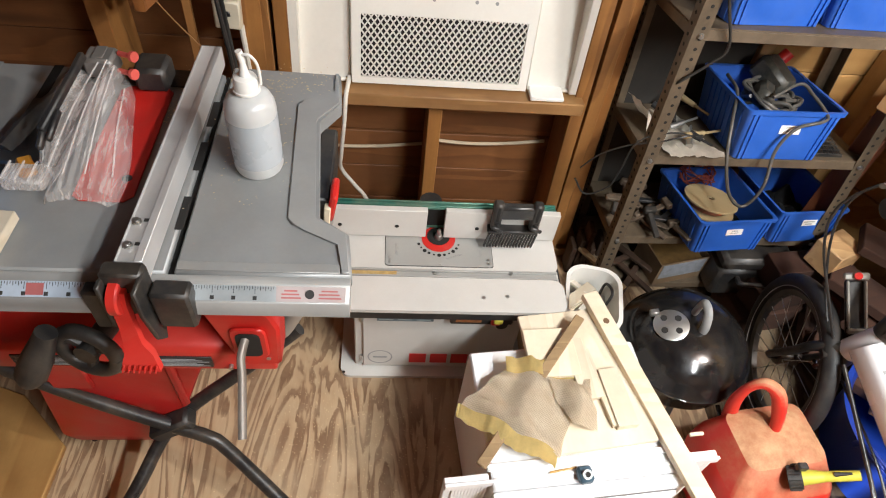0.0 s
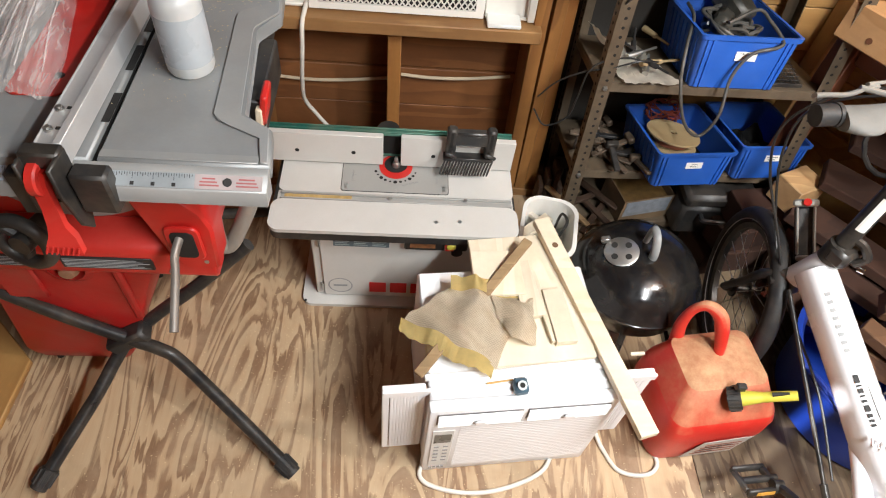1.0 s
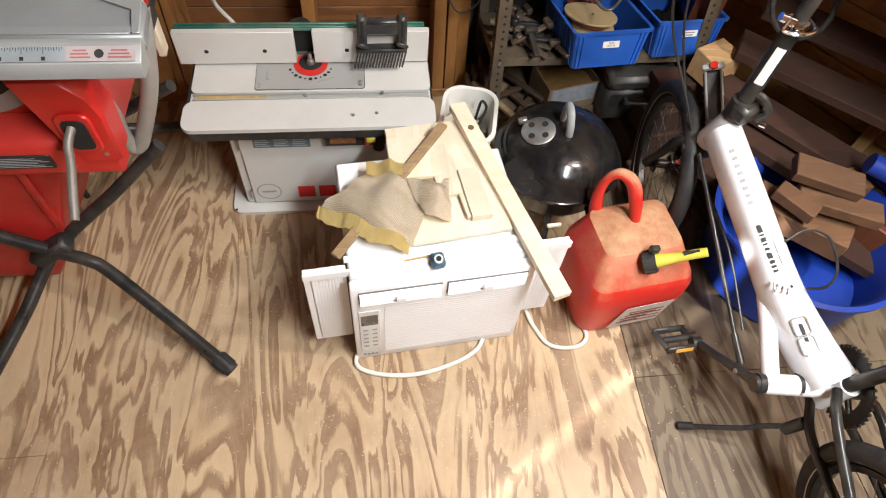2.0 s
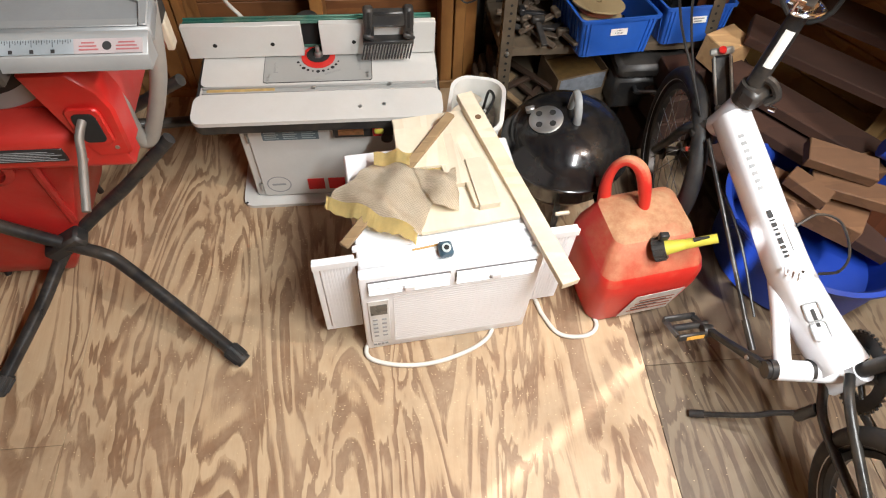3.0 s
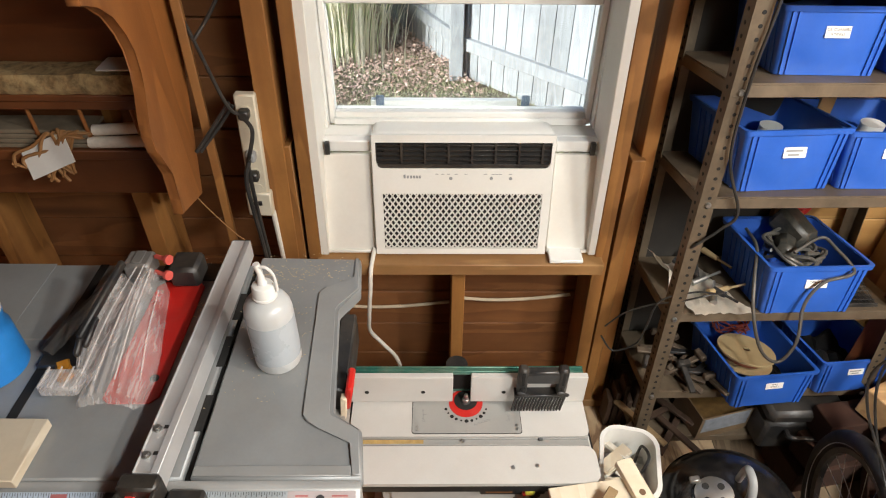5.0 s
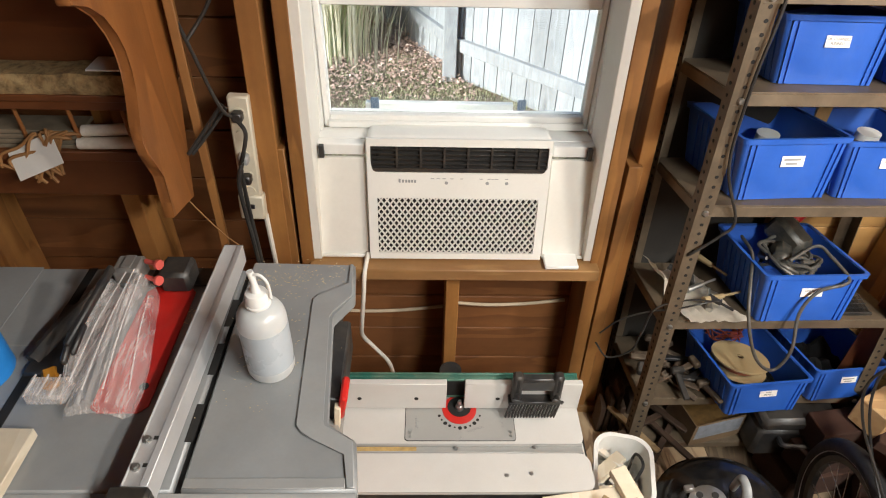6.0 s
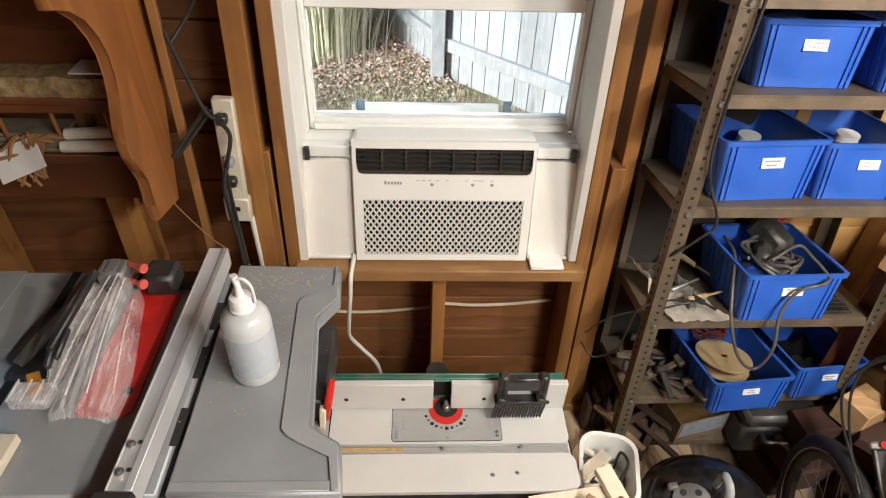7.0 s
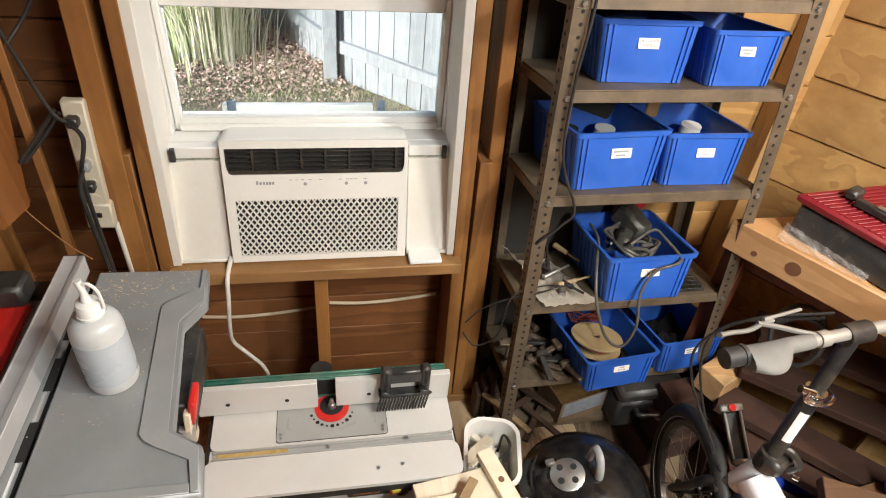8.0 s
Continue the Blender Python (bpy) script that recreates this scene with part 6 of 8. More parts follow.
# fence
bm = B()
for x0, x1 in ((-0.330, -0.022), (0.026, 0.336)):
    box(bm, x0, x1, 1.430, 1.448, 0.386, 0.487, 0.0015)
fence = part("fence_face", bm, LAMINATE, rt, "grey laminate fence faces")
for x in (-0.253, -0.102, 0.115):
    bm = B()
    rod(bm, (x, 1.4297, 0.428), (x, 1.4290, 0.428), 0.0058, n=14)
    part("face_bolt", bm, HOLE, fence)
bm = B()
for xa, xb in ((-0.325, -0.026), (0.030, 0.325)):
    box(bm, xa, xb, 1.4485, 1.466, 0.388, 0.476, 0.001)
box(bm, -0.325, 0.325, 1.4485, 1.470, 0.4765, 0.484, 0.001)
box(bm, -0.325, 0.325, 1.466, 1.520, 0.386, 0.396, 0.001)
box(bm, -0.325, 0.325, 1.451, 1.455, 0.4842, 0.4875, 0.001)
box(bm, -0.325, 0.325, 1.463, 1.469, 0.4842, 0.4890, 0.001)
# dark block added behind the fence gap, in place of its shaded depth
bm2 = B()
box(bm2, -0.040, 0.044, 1.4665, 1.478, 0.386, 0.476)
part("dust_throat", bm2, HOLE, rt)
part("fence_rail", bm, GREEN, rt, "teal extruded fence rail, dusty")
bm = B()
lathe(bm, [(0.0, 0.03), (0.030, 0.03), (0.030, 0.0), (0.026, -0.012)], 24, pose(-0.01, 1.505, 0.425))
part("dust_port", bm, DARK, rt, "black dust port behind the fence")
# feather board
fb = thing("featherboard", (0.21, 1.43, 0.39), "black plastic featherboard clamped on the router fence", "featherboard")
bm = B()
box(bm, 0.150, 0.276, 1.405, 1.4285, 0.490, 0.536, 0.004)
box(bm, 0.168, 0.258, 1.4035, 1.4045, 0.497, 0.530, 0.001)
part("top_plate", bm, BLACKP, fb)
for x in (0.158, 0.262):
    bm = B()
    box(bm, x - 0.013, x + 0.013, 1.400, 1.4285, 0.452, 0.548, 0.006)
    arm = part("slotted_arm", bm, DARK, fb)
    bm = B()
    box(bm, x - 0.0035, x + 0.0035, 1.3985, 1.3998, 0.492, 0.540, 0.001)
    part("slot", bm, HOLE, fb)
    bm = B()
    rod(bm, (x, 1.3995, 0.478), (x, 1.385, 0.478), 0.006, n=10)
    obox(bm, (x, 1.384, 0.478), (0.034, 0.008, 0.012), pose(0, 0, 0, 0, 25, 0), 0.003)
    part("wing_nut", bm, DARK, fb)
bm = B()
box(bm, 0.140, 0.276, 1.400, 1.4285, 0.440, 0.4515, 0.002, None)
part("comb_base", bm, DARK, fb)
for k in range(17):
    x = 0.140 + k * 0.0080
    bm = B()
    obox(bm, (x, 1.398, 0.421), (0.0034, 0.008, 0.046), pose(0, 0, 0, -12, 14, 0))
    part("tooth", bm, DARK, fb)
# cabinet below
bm = B()
prism(bm, rounded(-0.252, 0.292, 1.208, 1.52, 0.03), 0.0, 0.012)
part("base_plate", bm, LAMINATE, rt, "grey moulded base plate")
bm = B()
box(bm, -0.210, 0.252, 1.246, 1.50, 0.0125, 0.339, 0.004)
part("cabinet", bm, LAMINATE, rt)
door = None
bm = B()
box(bm, -0.186, 0.246, 1.238, 1.2455, 0.020, 0.330, 0.0025)
door = part("front_door", bm, LAMINATE, rt, "pale grey front panel with printed maker's mark")
bm = B()
for z in (0.06, 0.27):
    rod(bm, (-0.190, 1.240, z - 0.016), (-0.190, 1.240, z + 0.016), 0.0045, n=10)
part("hinge", bm, STEEL, rt)
bm = B()
rod(bm, (-0.242, 1.22, 0.0122), (-0.242, 1.22, 0.0130), 0.004, n=10)
part("bolt_hole", bm, HOLE, rt)
# printed panel, switch and marks
PANEL = surf("blue_grey_label", (0.13, 0.18, 0.21), 0.5, 0, 0.3, 40, 200, 0.05)
bm = B()
box(bm, -0.148, 0.004, 1.2362, 1.2376, 0.262, 0.302)
lab = part("label", bm, PANEL, rt, "blue-grey instruction label")
bm = B()
for i in range(3):
    for k in range(4):
        box(bm, -0.142 + i * 0.05, -0.104 + i * 0.05 - 0.006 * (k % 2), 1.2352, 1.2360, 0.268 + k * 0.0075, 0.2705 + k * 0.0075)
part("label_print", bm, surf("pale_print", (0.42, 0.5, 0.5), 0.6), rt)
bm = B()
box(bm, 0.045, 0.215, 1.215, 1.2375, 0.282, 0.330, 0.004)
part("switch_box", bm, DARK, rt, "black switch box")
bm = B()
box(bm, 0.060, 0.128, 1.2130, 1.2146, 0.296, 0.326)
part("warning_label", bm, surf("orange_label", (0.30, 0.13, 0.05), 0.5, 0, 0.5, 60), rt)
bm = B()
box(bm, 0.152, 0.178, 1.203, 1.2146, 0.296, 0.326, 0.003)
part("paddle_switch", bm, RED, rt, "red safety switch")
bm = B()
box(bm, 0.157, 0.182, 1.196, 1.2025, 0.312, 0.330, 0.003)
part("switch_key", bm, YELLOW, rt, "yellow switch key")
bm = B()
rod(bm, (0.190, 1.2375, 0.262), (0.190, 1.226, 0.262), 0.016, n=16)
part("knob", bm, DARK, rt)
# maker's marks as plain shapes: red bars and a ringed emblem
words_y = 1.2374
bm = B()


def ring_xz(bm, cx, cz, r, w, y, n=28):
    for k in range(n):
        a, b = 2 * math.pi * k / n, 2 * math.pi * (k + 1) / n
        q = [(cx + s * math.cos(t), y, cz + s * math.sin(t)) for s, t in ((r, a), (r, b), (r - w, b), (r - w, a))]
        bm.faces.new([bm.verts.new(p) for p in q])


ring_xz(bm, -0.137, 0.072, 0.036, 0.004, words_y)
box(bm, -0.157, -0.117, words_y - 0.0006, words_y, 0.068, 0.076)
part("emblem", bm, GREYINK, rt, "grey ringed emblem")
bm = B()
for k in range(5):
    box(bm, -0.052 + k * 0.061, -0.003 + k * 0.061, words_y - 0.0007, words_y, 0.043, 0.092)
part("maker_mark", bm, REDINK, rt, "red block-shaped maker's mark")
# ---- folding bicycle ----
bi = thing("folding_bicycle", (1.08, 0.65, 0), "white folding bicycle with black fork and small wheels", "bicycle")


def wheel(name, c, fwd, R, tyre, lab):
    """Tyre, rim, spokes and hub of a wheel standing in the plane of fwd and z."""
    c, f = Vector(c), Vector(fwd).normalized()
    ax = f.cross(Vector((0, 0, 1)))
    P = lambda r, a, o=0.0: c + f * (r * math.cos(a)) + Vector((0, 0, r * math.sin(a))) + ax * o
    bm = B()
    tube(bm, [P(R - tyre, 2 * math.pi * k / 48) for k in range(49)], tyre, 12, 0)
    ty = part("tyre", bm, RUBBER, bi, lab)
    bm = B()
    for o in (-0.0165, 0.0165):
        tube(bm, [P(R - tyre * 1.55, 2 * math.pi * k / 48, o) for k in range(49)], 0.0022, 6, 0)
    part("reflective_band", bm, surf("reflective_grey", (0.55, 0.56, 0.56), 0.35), ty)
    bm = B()
    rr = []
    for s, o in ((R - tyre * 2.0, -0.011), (R - tyre * 2.0, 0.011), (R - tyre * 2.7, 0.008), (R - tyre * 2.7, -0.008)):
        rr.append((s, o))
    rings = [[bm.verts.new(P(s, 2 * math.pi * k / 48, o)) for s, o in rr] for k in range(48)]
    for k in range(48):
        a, b = rings[k], rings[(k + 1) % 48]
        for j in range(4):
            bm.faces.new((a[j], a[(j + 1) % 4], b[(j + 1) % 4], b[j]))
    part("rim", bm, BLACKP, bi)
    for k in range(20):
        a = 2 * math.pi * k / 20
        bm = B()
        rod(bm, P(0.016, a + (0.9 if k % 2 else -0.9), 0.022 if k % 4 < 2 else -0.022), P(R - tyre * 2.6, a), 0.0011, n=5)
        part("spoke", bm, STEEL, bi)
    bm = B()
    rod(bm, c - ax * 0.045, c + ax * 0.045, 0.013, n=14)
    rod(bm, c - ax * 0.026, c - ax * 0.020, 0.026, n=18)
    rod(bm, c + ax * 0.020, c + ax * 0.026, 0.026, n=18)
    part("hub", bm, BLACKP, bi)


FW = (0.995, 1.160, 0.235)
wheel("front", FW, (0.16, 0.987, 0), 0.235, 0.023, "black front tyre with grey reflective band")
RW = (1.150, 0.110, 0.235)
wheel("rear", RW, (-0.10, 0.995, 0), 0.235, 0.023, "black rear tyre with grey reflective band")
H0, H1 = Vector((1.008, 1.055, 0.450)), Vector((1.026, 1.035, 0.545))
# main tube: a broad rounded beam
bm = B()
path = [(1.012, 1.030, 0.500), (1.035, 0.90, 0.455), (1.062, 0.78, 0.405), (1.090, 0.66, 0.355), (1.124, 0.555, 0.318), (1.156, 0.460, 0.298)]
sizes = [(0.037, 0.044), (0.038, 0.044), (0.039, 0.044), (0.042, 0.048), (0.047, 0.052), (0.052, 0.052)]
pts = smooth_path(path, 5)
rings = []
for i, p in enumerate(pts):
    s = i / (len(pts) - 1) * (len(sizes) - 1)
    a, b = int(min(s, len(sizes) - 2)), s - int(min(s, len(sizes) - 2))
    hx = sizes[a][0] * (1 - b) + sizes[a + 1][0] * b
    hz = sizes[a][1] * (1 - b) + sizes[a + 1][1] * b
    d = (pts[min(i + 1, len(pts) - 1)] - pts[max(i - 1, 0)]).normalized()
    side = d.cross(Vector((0, 0, 1))).normalized()
    upv = side.cross(d)
    rings.append([p + side * x + upv * z for x, z in rounded(-hx, hx, -hz, hz, min(hx, hz) * 0.75, 4)])
loft(bm, rings)
part("main_beam", bm, BIKEW, bi, "white hydroformed main beam")
bm = B()
rod(bm, H0 - Vector((0, 0, 0.01)), H1, 0.030, 0.028, 20)
part("head_tube", bm, BIKEW, bi)
bm = B()
tube(bm, [(1.075, 0.70, 0.335), (1.060, 0.61, 0.315), (1.045, 0.53, 0.290), (1.035, 0.475, 0.275)], 0.020, 12, 5)
tube(bm, [(1.02, 0.478, 0.272), (1.16, 0.455, 0.280), (1.22, 0.448, 0.285)], 0.024, 14, 5)
rod(bm, (1.17, 0.452, 0.22), (1.175, 0.44, 0.33), 0.026, 0.024, 18)
part("bottom_bracket_shell", bm, BIKEW, bi)
bm = B()
rod(bm, (1.200, 0.452, 0.284), (1.245, 0.446, 0.286), 0.027, n=18)
part("clamp_collar", bm, BLACKP, bi)
bm = B()
rod(bm, (1.09, 0.468, 0.277), (1.098, 0.467, 0.277), 0.0255, n=18)
part("clamp_collar", bm, BLACKP, bi)
bm = B()
rod(bm, (1.005, 0.480, 0.272), (1.020, 0.478, 0.272), 0.0225, n=16)
part("clamp_collar", bm, BLACKP, bi)
bm = B()
for k in range(4):
    box(bm, -0.002, 0.002, -0.010, 0.010, 0, 0.004, 0.001, Matrix.Translation(Vector((1.045 + 0.010 * k, 0.652 - 0.005 * k, 0.404))) @ pose(0, 0, 0, 0, 0, -18))
part("fold_hinge", bm, BIKEW, bi)
# letters on the beam
bd = (Vector(path[4]) - Vector(path[0])).normalized()
sn = Vector((0, 0, 1)).cross(bd).normalized()
up = bd.cross(sn).normalized()
if up.z < 0:
    up, sn = -up, -sn
tilt = Vector((-0.70, -0.70, 1.15))
tilt = (tilt - bd * tilt.dot(bd)).normalized()
yv = tilt.cross(bd).normalized()
fm = Matrix((bd, yv, tilt)).transposed().to_4x4()


sd_ax = bd.cross(Vector((0, 0, 1))).normalized()
up_ax = sd_ax.cross(bd)


def beam_reach(hx, hz):
    """How far the beam's rounded skin lies from its axis towards tilt."""
    a, c, rr = abs(tilt.dot(sd_ax)), abs(tilt.dot(up_ax)), min(hx, hz) * 0.75
    d = 0.0
    while math.hypot(max(a * d - hx + rr, 0), max(c * d - hz + rr, 0)) < rr:
        d += 0.0002
    return d


def on_beam(s, off):
    q = s * 3
    i = min(int(q), 2)
    p = Vector(path[i]).lerp(Vector(path[i + 1]), q - i)
    hx, hz = (sizes[i][j] * (1 - q + i) + sizes[i + 1][j] * (q - i) for j in (0, 1))
    return Matrix.Translation(p + tilt * (beam_reach(hx, hz) + off[0]) + yv * off[1]) @ fm


bm = B()
for i in range(8):
    m = on_beam(0.15 + i * 0.045, (0.0002, 0.002))
    box(bm, -0.004, 0.004, -0.006, 0.006, -0.001, 0.0008, 0, m)
part("maker_mark", bm, GREYINK, bi, "grey bar-shaped maker's mark")
bm = B()
m = on_beam(0.74, (0.0012, 0.002))
for x0, x1 in ((-0.056, -0.038), (-0.034, -0.030), (-0.026, -0.016), (-0.012, -0.008), (-0.002, 0.004), (0.010, 0.024), (0.028, 0.036), (0.040, 0.046), (0.050, 0.056)):
    box(bm, x0, x1, -0.005, 0.005, -0.0004, 0.0004, 0, m)
part("model_mark", bm, INK, bi, "black bar-shaped model mark")
bm = B()
m8 = Matrix.Translation(Vector(path[4]) + tilt * (beam_reach(*sizes[4]) + 0.004) + Vector((0, 0.015, 0))) @ fm
for o in (-0.022, 0.022):
    pts8 = [m8 @ Vector((o + x, y, 0)) for x, y in rounded(-0.020, 0.020, -0.016, 0.016, 0.007, 3)]
    tube(bm, pts8 + [pts8[0]], 0.0022, 5, 0)
part("badge_outline", bm, GREYINK, bi)
bm = B()
box(bm, -0.028, 0.028, -0.004, 0.004, 0.0006, 0.0014, 0, m8)
part("badge_mark", bm, INK, bi)
# fork
for o in (-0.048, 0.048):
    bm = B()
    c, ax = Vector(FW), Vector((0.987, -0.16, 0))
    tube(bm, [H0 + ax * o * 0.45 + Vector((0, 0, -0.005)), H0 + ax * o * 0.95 + Vector((-0.006, 0.03, -0.05)), c.lerp(H0, 0.4) + ax * o, c + ax * o], lambda s: 0.015 - 0.005 * s, 10, 5)
    part("fork_blade", bm, BLACKP, bi)
bm = B()
rod(bm, H0 - Vector((0.0, 0.0, 0.012)), H0 - Vector((0, 0, 0.045)), 0.026, n=16)
obox(bm, tuple(H0 - Vector((0, 0, 0.035))), (0.11, 0.035, 0.025), pose(0, 0, 0, 0, 0, -9), 0.006)
part("fork_crown", bm, BLACKP, bi)
bm = B()
rod(bm, (0.975, 1.070, 0.360), (0.968, 1.055, 0.362), 0.010, n=14)
part("brake_bolt", bm, CHROME, bi)
# folding handlepost and latch
bm = B()
rod(bm, H1, H1 + Vector((0.002, 0.002, 0.05)), 0.030, 0.028, 18)
obox(bm, tuple(H1 + Vector((0.01, -0.01, 0.03))), (0.07, 0.05, 0.045), pose(0, 0, 0, 0, 0, 30), 0.010)
tube(bm, [H1 + Vector(p) for p in ((0.03, -0.03, 0.02), (0.045, -0.035, 0.045), (0.03, -0.02, 0.07), (0.01, 0.0, 0.075))], 0.010, 8)
part("handlepost_hinge", bm, BLACKP, bi, "black handlepost hinge")
bm = B()
rod(bm, H1 + Vector((0.035, -0.045, 0.02)), H1 + Vector((0.045, -0.055, 0.022)), 0.007, n=10)
part("hinge_bolt", bm, CHROME, bi)
S0, S1 = H1 + Vector((0.004, 0.004, 0.05)), Vector((1.085, 1.082, 0.946))
d = S1 - S0
bm = B()
rod(bm, S0, S0 + d * 0.52, 0.020, 0.020, 18)
part("outer_post", bm, BLACKP, bi)
bm = B()
rod(bm, S0 + d * 0.52, S1, 0.0165, 0.0165, 18)
part("inner_post", bm, BLACKP, bi)
bm = B()
rod(bm, S0 + d * 0.50, S0 + d * 0.56, 0.024, n=18)
tube(bm, [S0 + d * 0.53 + Vector(p) for p in ((-0.03, -0.01, 0.02), (-0.035, -0.02, 0.0), (0.0, -0.034, 0.0), (0.034, -0.02, 0.0), (0.036, 0.01, 0.0))], 0.0045, 8)
rod(bm, S0 + d * 0.55 + Vector((-0.045, 0, 0.012)), S0 + d * 0.55 + Vector((-0.015, -0.01, 0.004)), 0.010, n=12)
part("post_clamp", bm, CHROME, bi, "chrome quick-release clamp")
bm = B()
side = d.normalized().cross(Vector((0.5, 0.8, 0))).normalized()
pc = S0 + d * 0.27
ndir = (Vector((-0.45, -0.85, 0.2)) - d.normalized() * Vector((-0.45, -0.85, 0.2)).dot(d.normalized())).normalized()
xm = d.normalized().cross(ndir)
lm = Matrix((xm, d.normalized(), ndir)).transposed().to_4x4()
prev = None
for k in range(7):
    a = radians(-30 + 10 * k)
    q = [bm.verts.new(Matrix.Translation(pc) @ lm @ Vector((0.0207 * math.sin(a), y, 0.0207 * math.cos(a)))) for y in (-0.045, 0.045)]
    if prev:
        bm.faces.new((prev[0], q[0], q[1], prev[1]))
    prev = q
part("post_sticker", bm, PAPER, bi, "white text sticker on the post")
LZ = Vector((-0.012, 0.10, 0.095)).normalized()
LN = Vector((-0.45, -0.72, 0.55))
LN = (LN - LZ * LN.dot(LZ)).normalized()
LT = Matrix.Translation((1.020, 1.185, 0.555)) @ Matrix((LN.cross(LZ) * -1, -LN, LZ)).transposed().to_4x4()
bm = B()
box(bm, -0.028, 0.028, -0.006, 0.006, 0.0, 0.018, 0.004, LT)
box(bm, -0.022, -0.015, -0.006, 0.006, -0.120, -0.0005, 0.003, LT)
box(bm, 0.015, 0.022, -0.006, 0.006, -0.120, -0.0005, 0.003, LT)
box(bm, -0.022, 0.022, -0.006, 0.006, -0.134, -0.1205, 0.003, LT)
latch = part("latch_lever", bm, surf("champagne_metal", (0.32, 0.31, 0.28), 0.45, 0.4), bi, "grey metal latch lever")
bm = B()
rod(bm, LT @ Vector((0.002, -0.006, 0.009)), LT @ Vector((0.002, -0.014, 0.012)), 0.009, n=14)
part("red_button", bm, RED, latch)
bm = B()
box(bm, -0.024, 0.024, 0.0065, 0.022, -0.14, 0.0, 0.006, LT)
part("latch_body", bm, DARK, bi)
# handlebar
BAR0, BAR1 = Vector((0.780, 1.046, 0.943)), Vector((1.46, 1.12, 0.966))
bd2 = (BAR1 - BAR0).normalized()
CHAMP = surf("champagne_bar_paint", (0.32, 0.31, 0.285), 0.4, 0.35, 0.08, 20, 180, 0.05, 0.1)
bm = B()
rod(bm, BAR0 + bd2 * 0.12, BAR1, 0.0135, n=16)
part("handlebar", bm, CHAMP, bi, "grey handlebar")
bm = B()
rod(bm, S1 - bd2 * 0.03, S1 + bd2 * 0.03, 0.024, n=16)
part("bar_clamp", bm, BLACKP, bi)
bm = B()
back = Vector((-bd2.y, bd2.x, 0)).normalized() * -1
over = bd2.cross(back).normalized()
rings = []
for i in range(21):
    f = i / 20
    e = 0.030 + 0.160 * f
    wing = 0.040 * max(0.0, math.sin(math.pi * min(1.0, max(0.0, (f + 0.10) / 0.72)))) ** 0.8
    rr = 0.0195 - 0.0035 * f
    rings.append([BAR0 + bd2 * e + back * (wing / 2 + (rr + wing / 2) * math.cos(a)) + over * (rr * math.sin(a) * (1 - 0.25 * wing / 0.04 * max(0, math.cos(a)))) for a in (2 * math.pi * q / 20 for q in range(20))])
loft(bm, rings)
grip = part("grip", bm, surf("grey_rubber_grip", (0.165, 0.162, 0.150), 0.7, 0, 0.15, 30, 200, 0.3), bi, "grey ergonomic grip with a palm wing")
GRV = surf("grip_groove_rubber", (0.24, 0.235, 0.22), 0.7)
for q in range(3):
    bm = B()
    tube(bm, [BAR0 + bd2 * (e + 0.010 * q) + back * b + over * h for e, b, h in ((0.065, -0.004, 0.0190), (0.085, 0.010, 0.0180), (0.100, 0.024, 0.0150), (0.090, 0.036, 0.0115))], 0.0011, 5, 5)
    part("grip_line", bm, GRV, grip)
bm = B()
rod(bm, BAR0 - bd2 * 0.014, BAR0 + bd2 * 0.022, 0.0205, 0.0205, 16)
rod(bm, BAR0 + bd2 * 0.0225, BAR0 + bd2 * 0.0305, 0.0225, 0.0225, 16)
part("grip_end", bm, RUBBER, bi)
bm = B()
tube(bm, [BAR0 + bd2 * e - back * o + Vector((0, 0, h)) for e, o, h in ((0.018, 0.060, -0.004), (0.050, 0.062, -0.006), (0.085, 0.058, -0.004), (0.115, 0.060, 0.006), (0.140, 0.062, 0.008))], 0.0085, 10, 6, 0.6)
tube(bm, [BAR0 + bd2 * e - back * o + Vector((0, 0, h)) for e, o, h in ((0.105, 0.062, 0.008), (0.140, 0.044, 0.008), (0.180, 0.022, 0.006), (0.215, 0.006, 0.004))], 0.0080, 10, 6, 0.7)
rod(bm, BAR0 + bd2 * 0.205, BAR0 + bd2 * 0.228, 0.0175, n=16)
part("brake_lever", bm, CHAMP, bi, "silver brake lever")
bm = B()
tube(bm, [BAR0 + bd2 * e - back * o + Vector((0, 0, h)) for e, o, h in ((0.120, 0.066, 0.012), (0.165, 0.068, 0.014), (0.215, 0.072, 0.014))], 0.0058, 8, 5, 0.7)
part("shift_lever", bm, CHAMP, bi, "slim silver shift lever")
for pts in ([BAR0 + bd2 * 0.28 + Vector((0, 0.05, 0.01)), (0.92, 1.18, 0.90), (0.86, 1.22, 0.78), (0.88, 1.20, 0.66), (0.945, 1.13, 0.52), (0.985, 1.06, 0.42)],
            [BAR0 + bd2 * 0.26 + Vector((0, 0.05, 0.0)), (0.93, 1.24, 0.82), (0.92, 1.25, 0.68), (0.965, 1.17, 0.50), (0.99, 1.03, 0.40), (1.02, 0.80, 0.34), (1.035, 0.62, 0.25)]):
    bm = B()
    tube(bm, pts, 0.0032, 7, 7)
    part("brake_cable", bm, CORD_B, bi)
bm = B()
rod(bm, (0.975, 1.015, 0.44), (1.010, 0.56, 0.235), 0.0055, n=10)
rod(bm, (1.005, 0.61, 0.258), (1.012, 0.545, 0.23), 0.009, n=10)
part("stay_rod", bm, BLACKP, bi)
